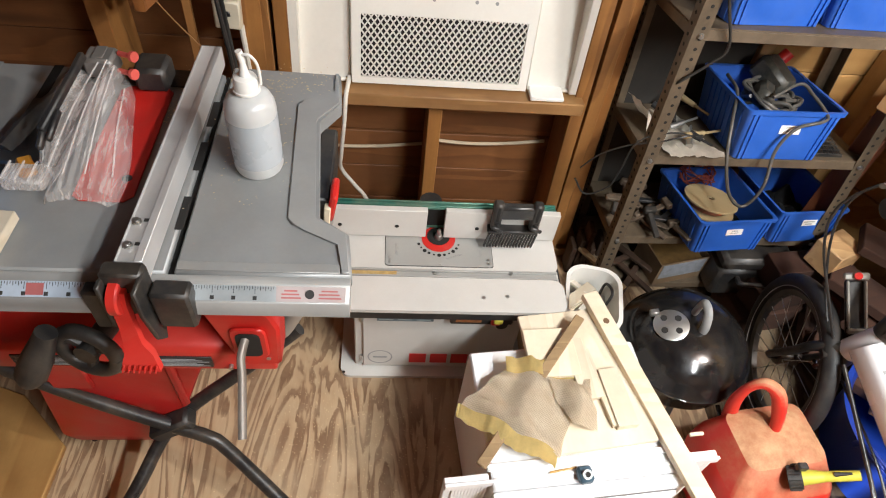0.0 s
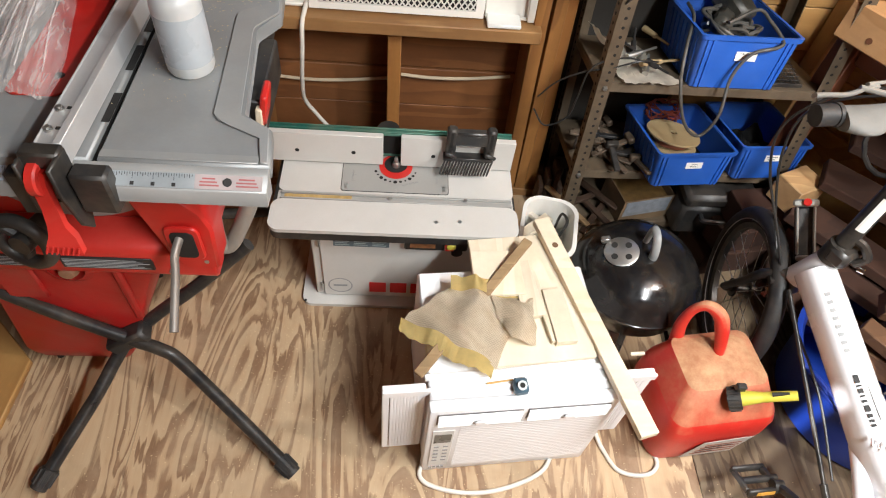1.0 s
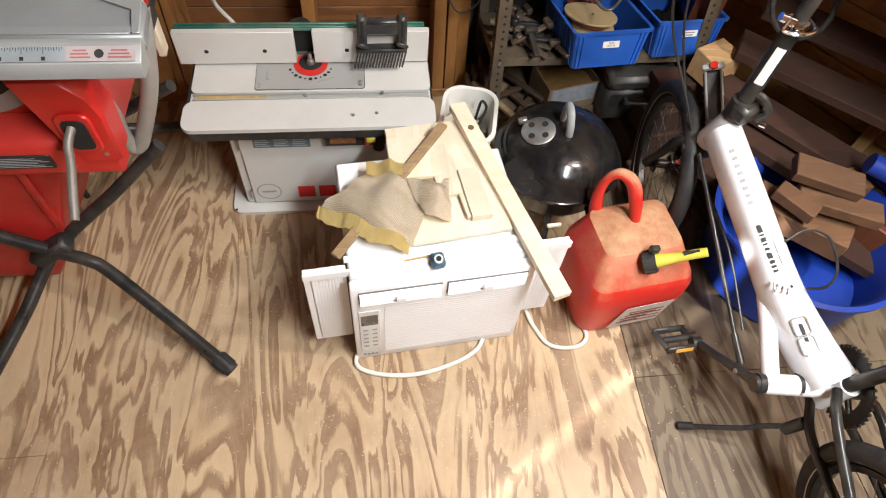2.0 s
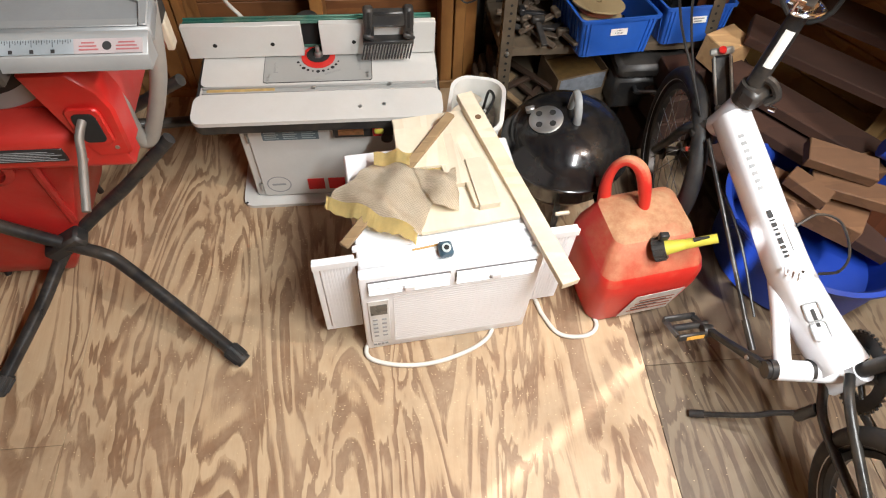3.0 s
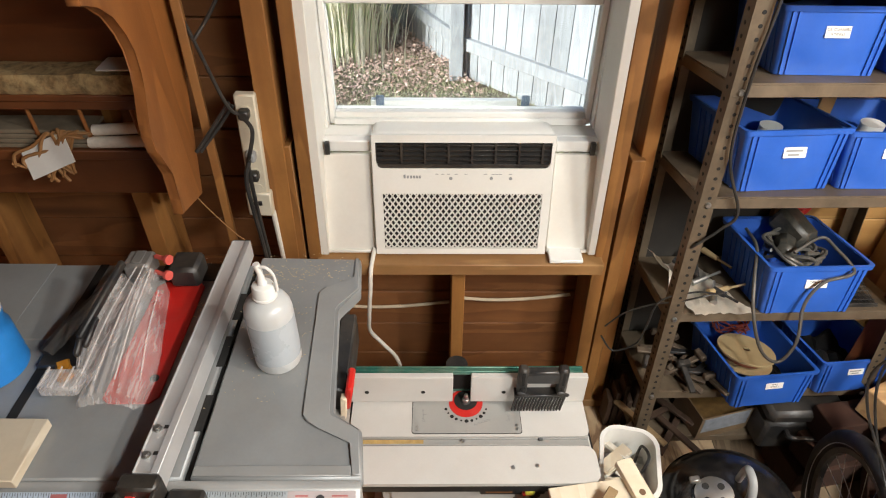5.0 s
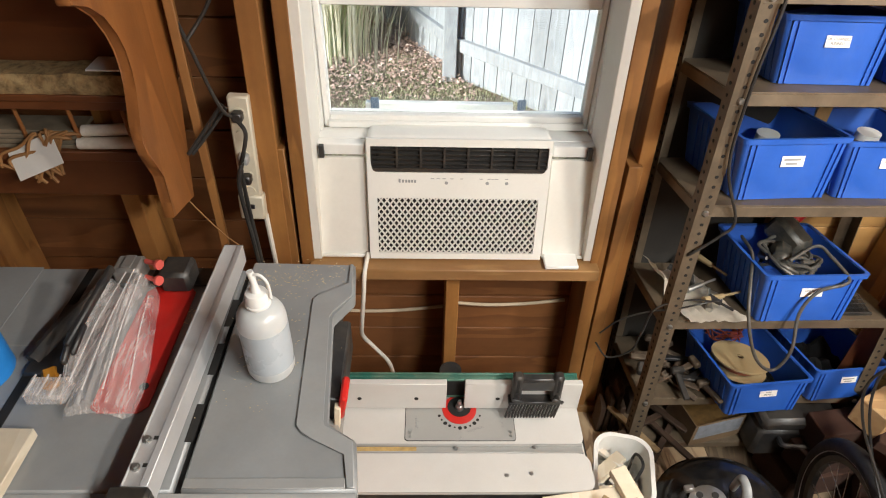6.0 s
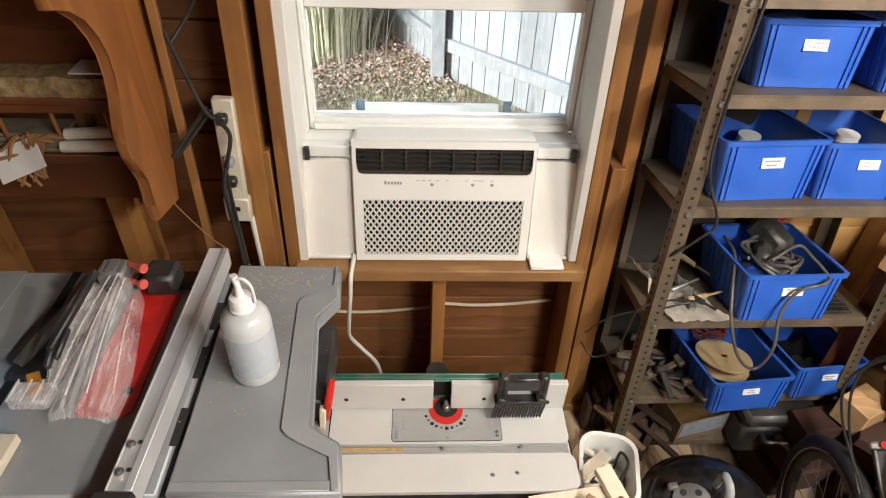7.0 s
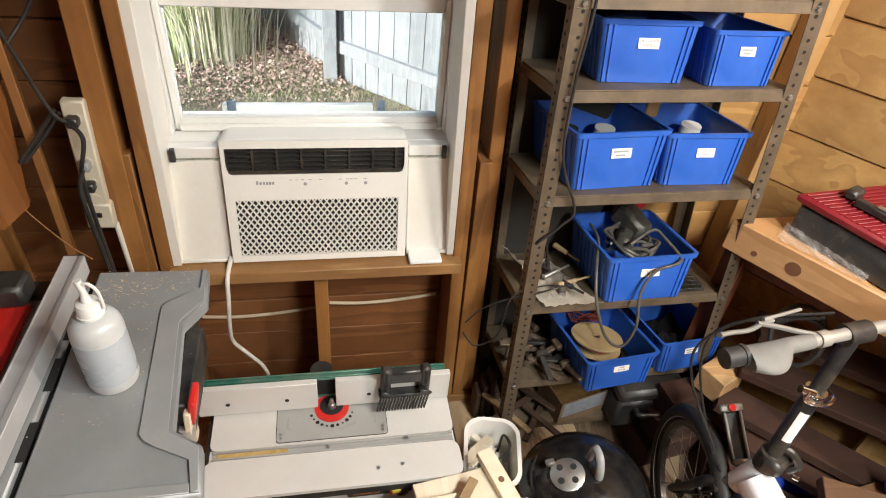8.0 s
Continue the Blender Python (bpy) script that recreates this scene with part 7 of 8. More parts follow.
# bottle cage on the beam
bm = B()
for o in (0.0, 0.026):
    tube(bm, [Vector(path[2]) + up * 0.042 + bd * a + yv * (o - 0.034) + Vector((0, 0, z)) for a, z in ((-0.05, 0.0), (0.0, 0.004), (0.07, 0.004), (0.115, 0.0), (0.13, 0.01))], 0.0032, 6, 5)
tube(bm, [Vector(path[2]) + up * 0.05 + bd * 0.02 + Vector(p) for p in ((0.02, 0, 0), (0.075, 0.02, 0.01), (0.125, 0.0, 0.0), (0.135, -0.06, -0.03), (0.10, -0.10, -0.04), (0.04, -0.11, -0.03))], 0.0032, 6, 6)
part("bottle_cage", bm, BLACKP, bi, "thin black wire bottle cage")
# cranks, chainring, pedal
bm = B()
loft(bm, [[Vector((1.008, 0.480, 0.272)).lerp(Vector((0.975, 0.645, 0.135)), s) + Vector((a, 0, b)) for a, b in rounded(-0.010, 0.010, -w, w, 0.006, 2)] for s, w in ((0.0, 0.016), (0.3, 0.014), (0.7, 0.011), (1.0, 0.013))])
rod(bm, (0.995, 0.480, 0.272), (1.018, 0.478, 0.272), 0.020, n=16)
rod(bm, (0.960, 0.645, 0.135), (0.985, 0.643, 0.135), 0.016, n=14)
part("crank_arm", bm, BLACKP, bi)
bm = B()
rod(bm, (0.990, 0.525, 0.235), (0.986, 0.526, 0.236), 0.006, n=10)
part("crank_bolt", bm, STEEL, bi)
PM = Matrix.Translation((0.926, 0.662, 0.128)) @ pose(0, 0, 0, -20, 8, 8)
bm = B()
box(bm, -0.048, 0.048, -0.040, -0.030, -0.010, 0.010, 0.003, PM)
box(bm, -0.048, 0.048, 0.030, 0.040, -0.010, 0.010, 0.003, PM)
box(bm, -0.048, -0.040, -0.0295, 0.0295, -0.008, 0.008, 0.002, PM)
box(bm, 0.034, 0.048, -0.0295, 0.0295, -0.008, 0.008, 0.002, PM)
rod(bm, PM @ Vector((-0.04, 0, 0)), PM @ Vector((0.06, 0, 0)), 0.009, n=12)
pd = part("pedal", bm, DARK, bi, "black cage pedal")
bm = B()
box(bm, -0.026, 0.026, -0.0425, -0.0405, -0.006, 0.006, 0.001, PM)
part("pedal_reflector", bm, surf("amber_reflector", (0.65, 0.33, 0.06), 0.25), pd, "amber reflector")
bm = B()
cr = Matrix.Translation((1.205, 0.455, 0.280)) @ pose(0, 0, 0, 0, 90, -9)
lathe(bm, [(0.055, -0.002), (0.088, -0.002), (0.088, 0.002), (0.055, 0.002), (0.055, -0.002)], 40, cr)
for k in range(40):
    a = 2 * math.pi * k / 40
    obox(bm, tuple(cr @ Vector((0.091 * math.cos(a), 0.091 * math.sin(a), 0))), (0.006, 0.006, 0.006), Matrix())
for k in range(5):
    a = 2 * math.pi * k / 5
    rod(bm, cr @ Vector((0.015 * math.cos(a), 0.015 * math.sin(a), 0)), cr @ Vector((0.06 * math.cos(a), 0.06 * math.sin(a), 0)), 0.007, n=8)
part("chainring", bm, BLACKP, bi)
# rear stays, kickstand
for o in (-0.045, 0.06):
    for z0, y0 in ((0.225, 0.45), (0.32, 0.435)):
        bm = B()
        tube(bm, [(1.17 + o * 0.5, y0, z0), (1.155 + o, 0.35, z0 - 0.0), (1.15 + o, 0.11, 0.235)], 0.011, 10, 5)
        part("stay", bm, BLACKP, bi)
bm = B()
tube(bm, [(1.110, 0.405, 0.175), (1.07, 0.425, 0.125), (1.04, 0.432, 0.095), (0.985, 0.452, 0.050), (0.928, 0.473, 0.010)], 0.0068, 10, 6)
rod(bm, (1.118, 0.400, 0.215), (1.104, 0.405, 0.155), 0.014, n=12)
ks = part("kickstand", bm, BLACKP, bi, "black kickstand on the floor")
bm = B()
rod(bm, (0.950, 0.465, 0.026), (0.922, 0.475, 0.009), 0.010, n=12)
part("stand_foot", bm, RUBBER, ks)
bm = B()
rod(bm, (1.17, 0.44, 0.33), (1.215, 0.40, 0.62), 0.016, n=14)
part("seat_post", bm, BLACKP, bi)
bm = B()
loft(bm, [[Vector((1.22, 0.40, 0.63)) + Vector((x, y, z)) for x, z in rounded(-w, w, -0.02, 0.02, 0.012, 3)] for y, w in ((0.10, 0.012), (0.06, 0.022), (0.0, 0.04), (-0.08, 0.075), (-0.13, 0.07))])
part("saddle", bm, RUBBER, bi)
# ---- outside the window ----
FENCE = wood("weathered_fence_wood", (0.43, 0.48, 0.515), (0.26, 0.295, 0.32), "z", 10, 0.85, per_piece=0.3)
GZ = -0.2


def fence_run(p, q, label, h=1.75):
    p, q = Vector((*p, 0)), Vector((*q, 0))
    f = thing("garden_fence", (p.x, p.y, GZ), label, "fence", "fences round the garden")
    d = (q - p).normalized()
    nrm = Vector((-d.y, d.x, 0))
    if nrm.y > 0:
        nrm = -nrm
    L = (q - p).length
    ang = math.degrees(math.atan2(d.y, d.x))
    rg = random.Random(int(L * 100))
    u = 0.0
    while u < L - 0.02:
        w = 0.125 + rg.uniform(-0.008, 0.008)
        bm = B()
        c = p + d * (u + w / 2)
        box(bm, -w / 2 + 0.002, w / 2 - 0.002, -0.009, 0.009, GZ, GZ + h + rg.uniform(-0.02, 0.02), 0.002, Matrix.Translation((c.x, c.y, 0)) @ pose(0, 0, rg.uniform(-0.004, 0.004), 0, 0, ang))
        part("paling", bm, FENCE, f)
        u += w
    for z in (0.22, 0.95, 1.55):
        bm = B()
        c = p + d * (L / 2) + nrm * 0.030
        box(bm, -L / 2, L / 2, -0.019, 0.019, GZ + z, GZ + z + 0.09, 0.003, Matrix.Translation((c.x, c.y, 0)) @ pose(0, 0, 0, 0, 0, ang))
        part("fence_rail", bm, FENCE, f)
    return f, nrm


fence_run((-0.62, 6.35), (0.13, 4.88), "weathered grey board fence with horizontal rails")
fence_run((0.15, 4.84), (1.9, 3.15), "weathered grey board fence with horizontal rails")
fence_run((-4.2, 6.9), (-0.64, 6.42), "pale weathered board fence at the garden's end")
for x, y in ((0.085, 4.80), (-0.66, 6.32)):
    bm = B()
    box(bm, x - 0.05, x + 0.05, y - 0.05, y + 0.05, GZ, 1.9, 0.006)
    solo("fence_post", bm, FENCE, "weathered square post of the garden fence", "fence post", "posts of the garden fence")

# ornamental grass
GRASS = surf("tall_grass_blades", (0.56, 0.66, 0.38), 0.7, 0, 0.4, 3)
STRAW = surf("straw_blades", (0.76, 0.74, 0.58), 0.75, 0, 0.3, 3)


def clump(name, c, n, height, spread, mat, seed, label):
    r = random.Random(seed)
    verts, faces = [], []
    for _ in range(n):
        a, rad = r.uniform(0, 6.28), abs(r.gauss(0, spread * 0.4))
        b = Vector((c[0] + rad * math.cos(a), c[1] + rad * math.sin(a), GZ))
        h, lean = height * r.uniform(0.5, 1.1), r.uniform(0.1, 0.6)
        dr = Vector((math.cos(a), math.sin(a), 0))
        sd = Vector((-dr.y, dr.x, 0)) * r.uniform(0.004, 0.009)
        i = len(verts)
        for k in range(6):
            s = k / 5
            p = b + dr * (lean * h * s * s) + Vector((0, 0, h * (s - 0.45 * lean * s ** 3)))
            w = sd * (1 - s * 0.9)
            verts += [p - w, p + w]
            if k:
                faces.append((i + 2 * k - 2, i + 2 * k - 1, i + 2 * k + 1, i + 2 * k))
    me = bpy.data.meshes.new(name)
    me.from_pydata(verts, [], faces)
    me.materials.append(mat)
    tagged(new(name, me), label, "grass", kind="stuff")


clump("tall_grass", (-0.98, 5.45), 1100, 1.25, 0.6, GRASS, 1, "tall green ornamental grass in the garden")
clump("tall_grass", (-0.80, 5.35), 700, 1.15, 0.6, STRAW, 2, "dry straw-coloured ornamental grass in the garden")
clump("tall_grass", (-1.6, 5.6), 500, 1.3, 0.6, GRASS, 3, "tall green ornamental grass in the garden")
# short lawn and fallen leaves
r = random.Random(17)
verts, faces = [], []
for _ in range(26000):
    x, y = r.uniform(-1.6, 1.2), r.uniform(2.6, 5.25)
    h, a, l = r.uniform(0.012, 0.045), r.uniform(0, 6.28), r.uniform(-0.02, 0.02)
    i = len(verts)
    verts += [(x - 0.003 * math.cos(a), y - 0.003 * math.sin(a), GZ), (x + 0.003 * math.cos(a), y + 0.003 * math.sin(a), GZ), (x + l, y + l, GZ + h)]
    faces.append((i, i + 1, i + 2))
me = bpy.data.meshes.new("lawn")
me.from_pydata(verts, [], faces)
me.materials.append(surf("thin_lawn", (0.34, 0.37, 0.22), 0.8, 0, 0.4, 3))
tagged(new("lawn_grass", me), "thin patchy lawn under the window", "grass", kind="stuff")


def leaf_mat():
    m, t, b = nodes("fallen_leaves")
    g = t.nodes.new("ShaderNodeNewGeometry")
    col = ramp(t, g.outputs["Random Per Island"], [(0.0, (0.36, 0.245, 0.205)), (0.4, (0.43, 0.305, 0.26)), (0.8, (0.50, 0.38, 0.325)), (1.0, (0.62, 0.52, 0.46))])
    t.links.new(col, b.inputs["Base Color"])
    b.inputs["Roughness"].default_value = 0.8
    return m


verts, faces = [], []
for _ in range(15000):
    y = r.uniform(4.35, 6.6)
    x = r.uniform(-1.6, min(0.9, 0.15 - (y - 4.85) * 0.5))
    if r.random() > (y - 4.2) / 0.75:
        continue
    s, a, t = r.uniform(0.008, 0.018), r.uniform(0, 6.28), r.uniform(-0.7, 0.7)
    m = Matrix.Translation((x, y, GZ + r.uniform(0.006, 0.05))) @ pose(0, 0, 0, math.degrees(t), r.uniform(-35, 35), math.degrees(a))
    i = len(verts)
    verts += [m @ Vector(p) for p in ((-s, 0, 0), (-0.3 * s, 0.45 * s, 0.15 * s), (0.5 * s, 0.38 * s, 0.1 * s), (s, 0, 0.2 * s), (0.4 * s, -0.42 * s, 0.12 * s), (-0.4 * s, -0.4 * s, 0.1 * s))]
    faces.append((i, i + 1, i + 2, i + 3, i + 4, i + 5))
me = bpy.data.meshes.new("leaves")
me.from_pydata([tuple(v) for v in verts], [], faces)
me.materials.append(leaf_mat())
tagged(new("fallen_leaves", me), "brown fallen leaves drifted along the fence", "leaves", kind="stuff")
# ---- steel shelving with blue bins ----
SR = 1.0
SF = Matrix.Translation((0.555, 1.51, 0)) @ pose(0, 0, 0, 0, 0, SR)
SD, LEAN, LEFT, BACK = 0.298, 0.13, 0.035, -10


def wide(z):
    """Where the right-hand posts stand at height z: the crooked unit leans to the left."""
    return 0.690 - LEAN * z


def shelf_at(z):
    """The pose of the panel whose front edge is at height z: the upper panels have sagged at the back."""
    return SF @ Matrix.Translation((0, 0, z)) @ pose(0, 0, 0, BACK, 0, 0) if z > 0.2 else SF @ Matrix.Translation((0, 0, z))


SA, SB, SC, SDL = 1.278, 1.008, 0.645, 0.325
sh = thing("steel_shelving", (0.555, 1.51, 0), "dusty bolted steel shelving unit with perforated posts", "shelving", rz=SR)
for z in (0.10, SDL, SC, SB, SA, 1.475):
    bm = B()
    SW, S0X, PT = wide(z), -LEFT * z, shelf_at(z)
    box(bm, S0X + 0.004, SW - 0.004, 0.004, SD - 0.004, -0.003, 0, 0, PT)
    box(bm, S0X + 0.004, SW - 0.004, 0.002, 0.005, -0.028, -0.0032, 0.0008, PT)
    box(bm, S0X + 0.004, SW - 0.004, SD - 0.005, SD - 0.002, -0.028, -0.0032, 0.0008, PT)
    box(bm, S0X + 0.002, S0X + 0.005, 0.006, SD - 0.006, -0.028, -0.0032, 0.0008, PT)
    box(bm, SW - 0.005, SW - 0.002, 0.006, SD - 0.006, -0.028, -0.0032, 0.0008, PT)
    part("shelf_panel", bm, SHELF_M, sh)
for u, v, du, dv in ((0, 0, 1, 1), (wide(0), 0, -1, 1), (0, SD, 1, -1), (wide(0), SD, -1, -1)):
    bm = B()
    PF = SF @ Matrix(((1, 0, -LEAN if u else -LEFT, 0), (0, 1, 0, 0), (0, 0, 1, 0), (0, 0, 0, 1)))
    a, b = sorted((u - 0.002 * du, u + 0.034 * du))
    c, d = sorted((v - 0.002 * dv, v + 0.0002 * dv))
    box(bm, a, b, c, d, 0.0, 1.86, 0, PF)
    c2, d2 = sorted((v + 0.0003 * dv, v + 0.034 * dv))
    a2, b2 = sorted((u - 0.002 * du, u + 0.0002 * du))
    box(bm, a2, b2, c2, d2, 0.0, 1.86, 0, PF)
    post = part("post", bm, SHELF_M, sh, "perforated steel angle post")
    bm = B()
    z = 0.04
    while z < 1.84:
        p = PF @ Vector((u + 0.018 * du, v - 0.0022 * dv, z))
        n = (SF.to_3x3() @ Vector((0, -dv, 0))).normalized()
        rod(bm, p, p + n * 0.0008, 0.0042, n=8)
        if u == 0:
            p = PF @ Vector((u - 0.0022 * du, v + 0.018 * dv, z))
            n = (SF.to_3x3() @ Vector((-du, 0, 0))).normalized()
            rod(bm, p, p + n * 0.0008, 0.0042, n=8)
        z += 0.0255
    part("post_holes", bm, HOLE, post, smooth=0)
    if v == 0:
        for z in (SDL, SC, SB, SA, 1.475):
            bm = B()
            p = PF @ Vector((u + 0.018 * du, v - 0.003, z - 0.017))
            n = (SF.to_3x3() @ Vector((0, -1, 0))).normalized()
            rod(bm, p, p + n * 0.0055, 0.0075, 0.0055, 8)
            part("bolt", bm, STEEL, post)

# one bin, then copies
bins = thing("storage_bin", (0, 0, 0), "blue plastic stacking bin with white label on steel shelving", "storage bin", "blue bins on the shelving")
BW, BD, BH, WT = 0.137, 0.310, 0.155, 0.0035


def bin_ring(z, grow=0.0, inset=0.0):
    f = z / BH
    hx = 0.124 + (BW - 0.124) * f - inset + grow
    y0, y1 = 0.012 * (1 - f) + inset - grow, BD - 0.012 * (1 - f) - inset + grow
    return [(x, y, z) for x, y in rounded(-hx, hx, y0, y1, 0.014, 3)]


bm = B()
loft(bm, [bin_ring(0.0), bin_ring(BH), bin_ring(BH, 0, WT), [(x, y, 0.004) for x, y, _ in bin_ring(0.004, 0, WT)]])
part("bin_shell", bm, BLUE, bins, local=True)
bm = B()
loft(bm, [bin_ring(BH - 0.010, 0.0005), bin_ring(BH - 0.010, 0.006), bin_ring(BH + 0.003, 0.007), bin_ring(BH + 0.003, -0.002)], cap=False)
part("rim", bm, BLUE, bins, local=True)


def rib(name, v, off):
    bm = B()
    lo = [bm.verts.new(p) for p in v]
    hi = [bm.verts.new(Vector(p) + Vector(off)) for p in v]
    bm.faces.new(lo), bm.faces.new(hi)
    for j in range(4):
        bm.faces.new((lo[j], lo[(j + 1) % 4], hi[(j + 1) % 4], hi[j]))
    part(name, bm, BLUE, bins, local=True)


for x in (-0.110, -0.096, 0.096, 0.110):
    rib("front_rib", [(x - 0.004, 0.0125, 0.002), (x + 0.004, 0.0125, 0.002), (x * 1.08 + 0.004, 0.0010, BH - 0.011), (x * 1.08 - 0.004, 0.0010, BH - 0.011)], (0, -0.005, 0))
for sgn in (-1, 1):
    for k in range(8):
        y = 0.040 + k * 0.029
        rib("side_rib", [(sgn * 0.1235, y - 0.004, 0.002), (sgn * 0.1235, y + 0.004, 0.002), (sgn * (BW - 0.0005), y + 0.004, BH - 0.011), (sgn * (BW - 0.0005), y - 0.004, BH - 0.011)], (sgn * 0.0035, 0, 0))
LBL = Matrix.Translation((0.0, 0.0043, 0.100)) @ pose(0, 0, 0, 90 - 4.4, 0, 0)
bm = B()
box(bm, -0.030, 0.030, -0.0130, 0.0130, 0.0020, 0.0026, 0, LBL)
part("label", bm, PAPER, bins, "white paper label", local=True)

rows = [
    ("OIL CLEANERS\nFUNNELS", 0.720, 0.050, SA, (0.80, 0.84, 0.86), -4),
    ("", 0.942, 0.020, SA, (0.62, 0.80, 0.77), -2),
    ("", 0.720, 0.028, SB, (0.885, 0.90, 0.93), 4),
    ("AEROSOL\nPAINTS", 0.945, 0.030, SB, (0.79, 0.84, 0.88), -2),
    ("CIRCULAR\nSAW", 0.888, -0.012, SC, (0.935, 0.88, 0.92), 1),
    ("WIRE\nSPOOLS", 0.868, -0.070, SDL, (0.85, 0.88, 0.75), 5.5),
    ("", 1.128, -0.018, SDL, (0.79, 0.82, 0.76), 5),
    ("", 0.70, 0.05, 1.475, (0.85, 0.85, 0.90), 0),
    ("", 0.90, 0.05, 1.475, (0.70, 0.80, 0.85), 0),
]


def bin_pose(i):
    _, x, v, z, _, r = rows[i]
    return shelf_at(z) @ pose(x - 0.555, v, 0.001, 0, 0, r)


made = []
for i, (text, x, v, z, s, r) in enumerate(rows):
    m = bin_pose(i)
    if i == 0:
        bins.matrix_basis = m @ Matrix.Diagonal((*s, 1))
        ob = bins
    else:
        ob = copy_thing(bins, m)
        ob.scale = s
    W[ob] = m @ Matrix.Diagonal((*s, 1))
    made.append(ob)
made[4]["label"] = "blue plastic bin full of black power cords, pulled out"
made[5]["label"] = "blue plastic bin holding a wire spool, pulled out"
made[6]["label"] = "empty blue plastic bin pulled out from the low shelf"
for ob, (text, *_) in zip(made, rows):
    m = W[ob] @ LBL
    if text:
        for k, line in enumerate(text.split("\n")):
            words("label_text", line, 0.0085, m @ Matrix.Translation((0, 0.0055 - k * 0.010, 0.0028)), INK, ob, 0.0001)
    else:
        bm = B()
        box(bm, -0.024, 0.02, 0.002, 0.007, 0.0027, 0.0030, 0, m)
        box(bm, -0.018, 0.012, -0.008, -0.003, 0.0027, 0.0030, 0, m)
        part("label_print", bm, GREYINK, ob)

# things in and beside the bins
def cord_tangle(name, centre, spread, n, r, mat, seed, label, parent_m):
    rg = random.Random(seed)
    t = thing(name, centre, label, "cords")
    for _ in range(n):
        pts = []
        a = rg.uniform(0, 6.28)
        for k in range(6):
            a += rg.uniform(0.6, 1.5)
            pts.append(parent_m @ Vector((spread[0] * math.cos(a) * rg.uniform(0.5, 1), spread[1] * math.sin(a) * rg.uniform(0.5, 1), rg.uniform(0, spread[2]))))
        bm = B()
        tube(bm, pts, r, 7, 6)
        part("loop", bm, mat, t)
    return t


CORD_G = surf("grey_cord", (0.075, 0.072, 0.066), 0.42, 0, 0.3, 20, 150, 0.1, 0.15)
CB = bin_pose(4) @ pose(0, 0, -0.018)
cord_tangle("cord_tangle", tuple(CB @ Vector((0.0, 0.12, 0.12))), (0.085, 0.09, 0.05), 9, 0.0050, CORD_G, 2, "black power tool cords heaped in a bin", CB @ Matrix.Translation((0.0, 0.13, 0.115)))
bm = B()
tube(bm, [CB @ Vector(p) for p in ((-0.10, 0.20, 0.165), (-0.12, 0.10, 0.165), (-0.155, 0.02, 0.13), (-0.165, -0.035, 0.05), (-0.13, -0.055, -0.05), (-0.075, -0.055, -0.09), (-0.04, -0.05, -0.03), (-0.03, -0.02, 0.06), (0.00, -0.018, 0.125), (0.06, -0.018, 0.145), (0.075, -0.005, 0.158), (0.055, 0.05, 0.185), (0.03, 0.08, 0.20), (-0.05, 0.05, 0.175))], 0.0044, 9)
tagged(part("hanging_cord", bm, CORD_G), "thick dark grey cord looping out of a blue bin", "cord")
bm = B()
obox(bm, CB @ Vector((0.03, 0.20, 0.165)), (0.07, 0.11, 0.07), pose(0, 0, 0, 20, 10, 30), 0.012)
obox(bm, CB @ Vector((-0.03, 0.12, 0.150)), (0.05, 0.09, 0.05), pose(0, 0, 0, -10, 20, -30), 0.012)
pt = solo("power_tool", bm, surf("dark_green_grey_plastic", (0.028, 0.030, 0.028), 0.45, 0, 0.3, 20, 150, 0.1, 0.2), "dark cordless power tool lying in a bin", "power tool")
bm = B()
rod(bm, CB @ Vector((0.06, 0.235, 0.20)), CB @ Vector((0.075, 0.235, 0.22)), 0.017, n=14)
part("red_dial", bm, RED, pt)
# spool and wires
DB = bin_pose(5) @ pose(0, 0, -0.040)
spm = DB @ Matrix.Translation((-0.025, 0.120, 0.150)) @ pose(0, 0, 0, -2, 6, 0)
spl = thing("wire_spool", tuple(DB @ Vector((-0.02, 0.13, 0.10))), "round tan cardboard wire spool in a blue bin", "wire spool")
CARD = surf("tan_cardboard", (0.38, 0.28, 0.145), 0.7, 0, 0.15, 12, 120, 0.15, 0.15)
bm = B()
lathe(bm, [(0.010, 0.003), (0.080, 0.003), (0.081, 0.0), (0.080, -0.003), (0.010, -0.003), (0.010, 0.003)], 40, spm)
part("flange", bm, CARD, spl)
bm = B()
lathe(bm, [(0.035, -0.0032), (0.052, -0.004), (0.052, -0.027), (0.035, -0.028)], 32, spm)
part("wire_winding", bm, surf("copper_red_wire", (0.30, 0.09, 0.05), 0.5), spl)
bm = B()
lathe(bm, [(0.010, -0.029), (0.080, -0.029), (0.081, -0.032), (0.080, -0.035), (0.010, -0.035)], 40, spm)
part("flange", bm, CARD, spl)
cord_tangle("wire_coil", tuple(DB @ Vector((0.0, 0.24, 0.10))), (0.07, 0.05, 0.05), 9, 0.0024, surf("red_brown_wire", (0.28, 0.06, 0.04), 0.45), 6, "coiled red and brown wires in a blue bin", DB @ Matrix.Translation((0.0, 0.25, 0.125)))
bm = B()
tube(bm, [DB @ Vector(p) for p in ((-0.05, 0.04, 0.06), (0.0, 0.03, 0.09), (0.05, 0.05, 0.07), (0.03, 0.10, 0.05))], 0.0025, 6)
solo("pale_wire", bm, CORD_W, "loose loop of pale wire in a blue bin", "wire")
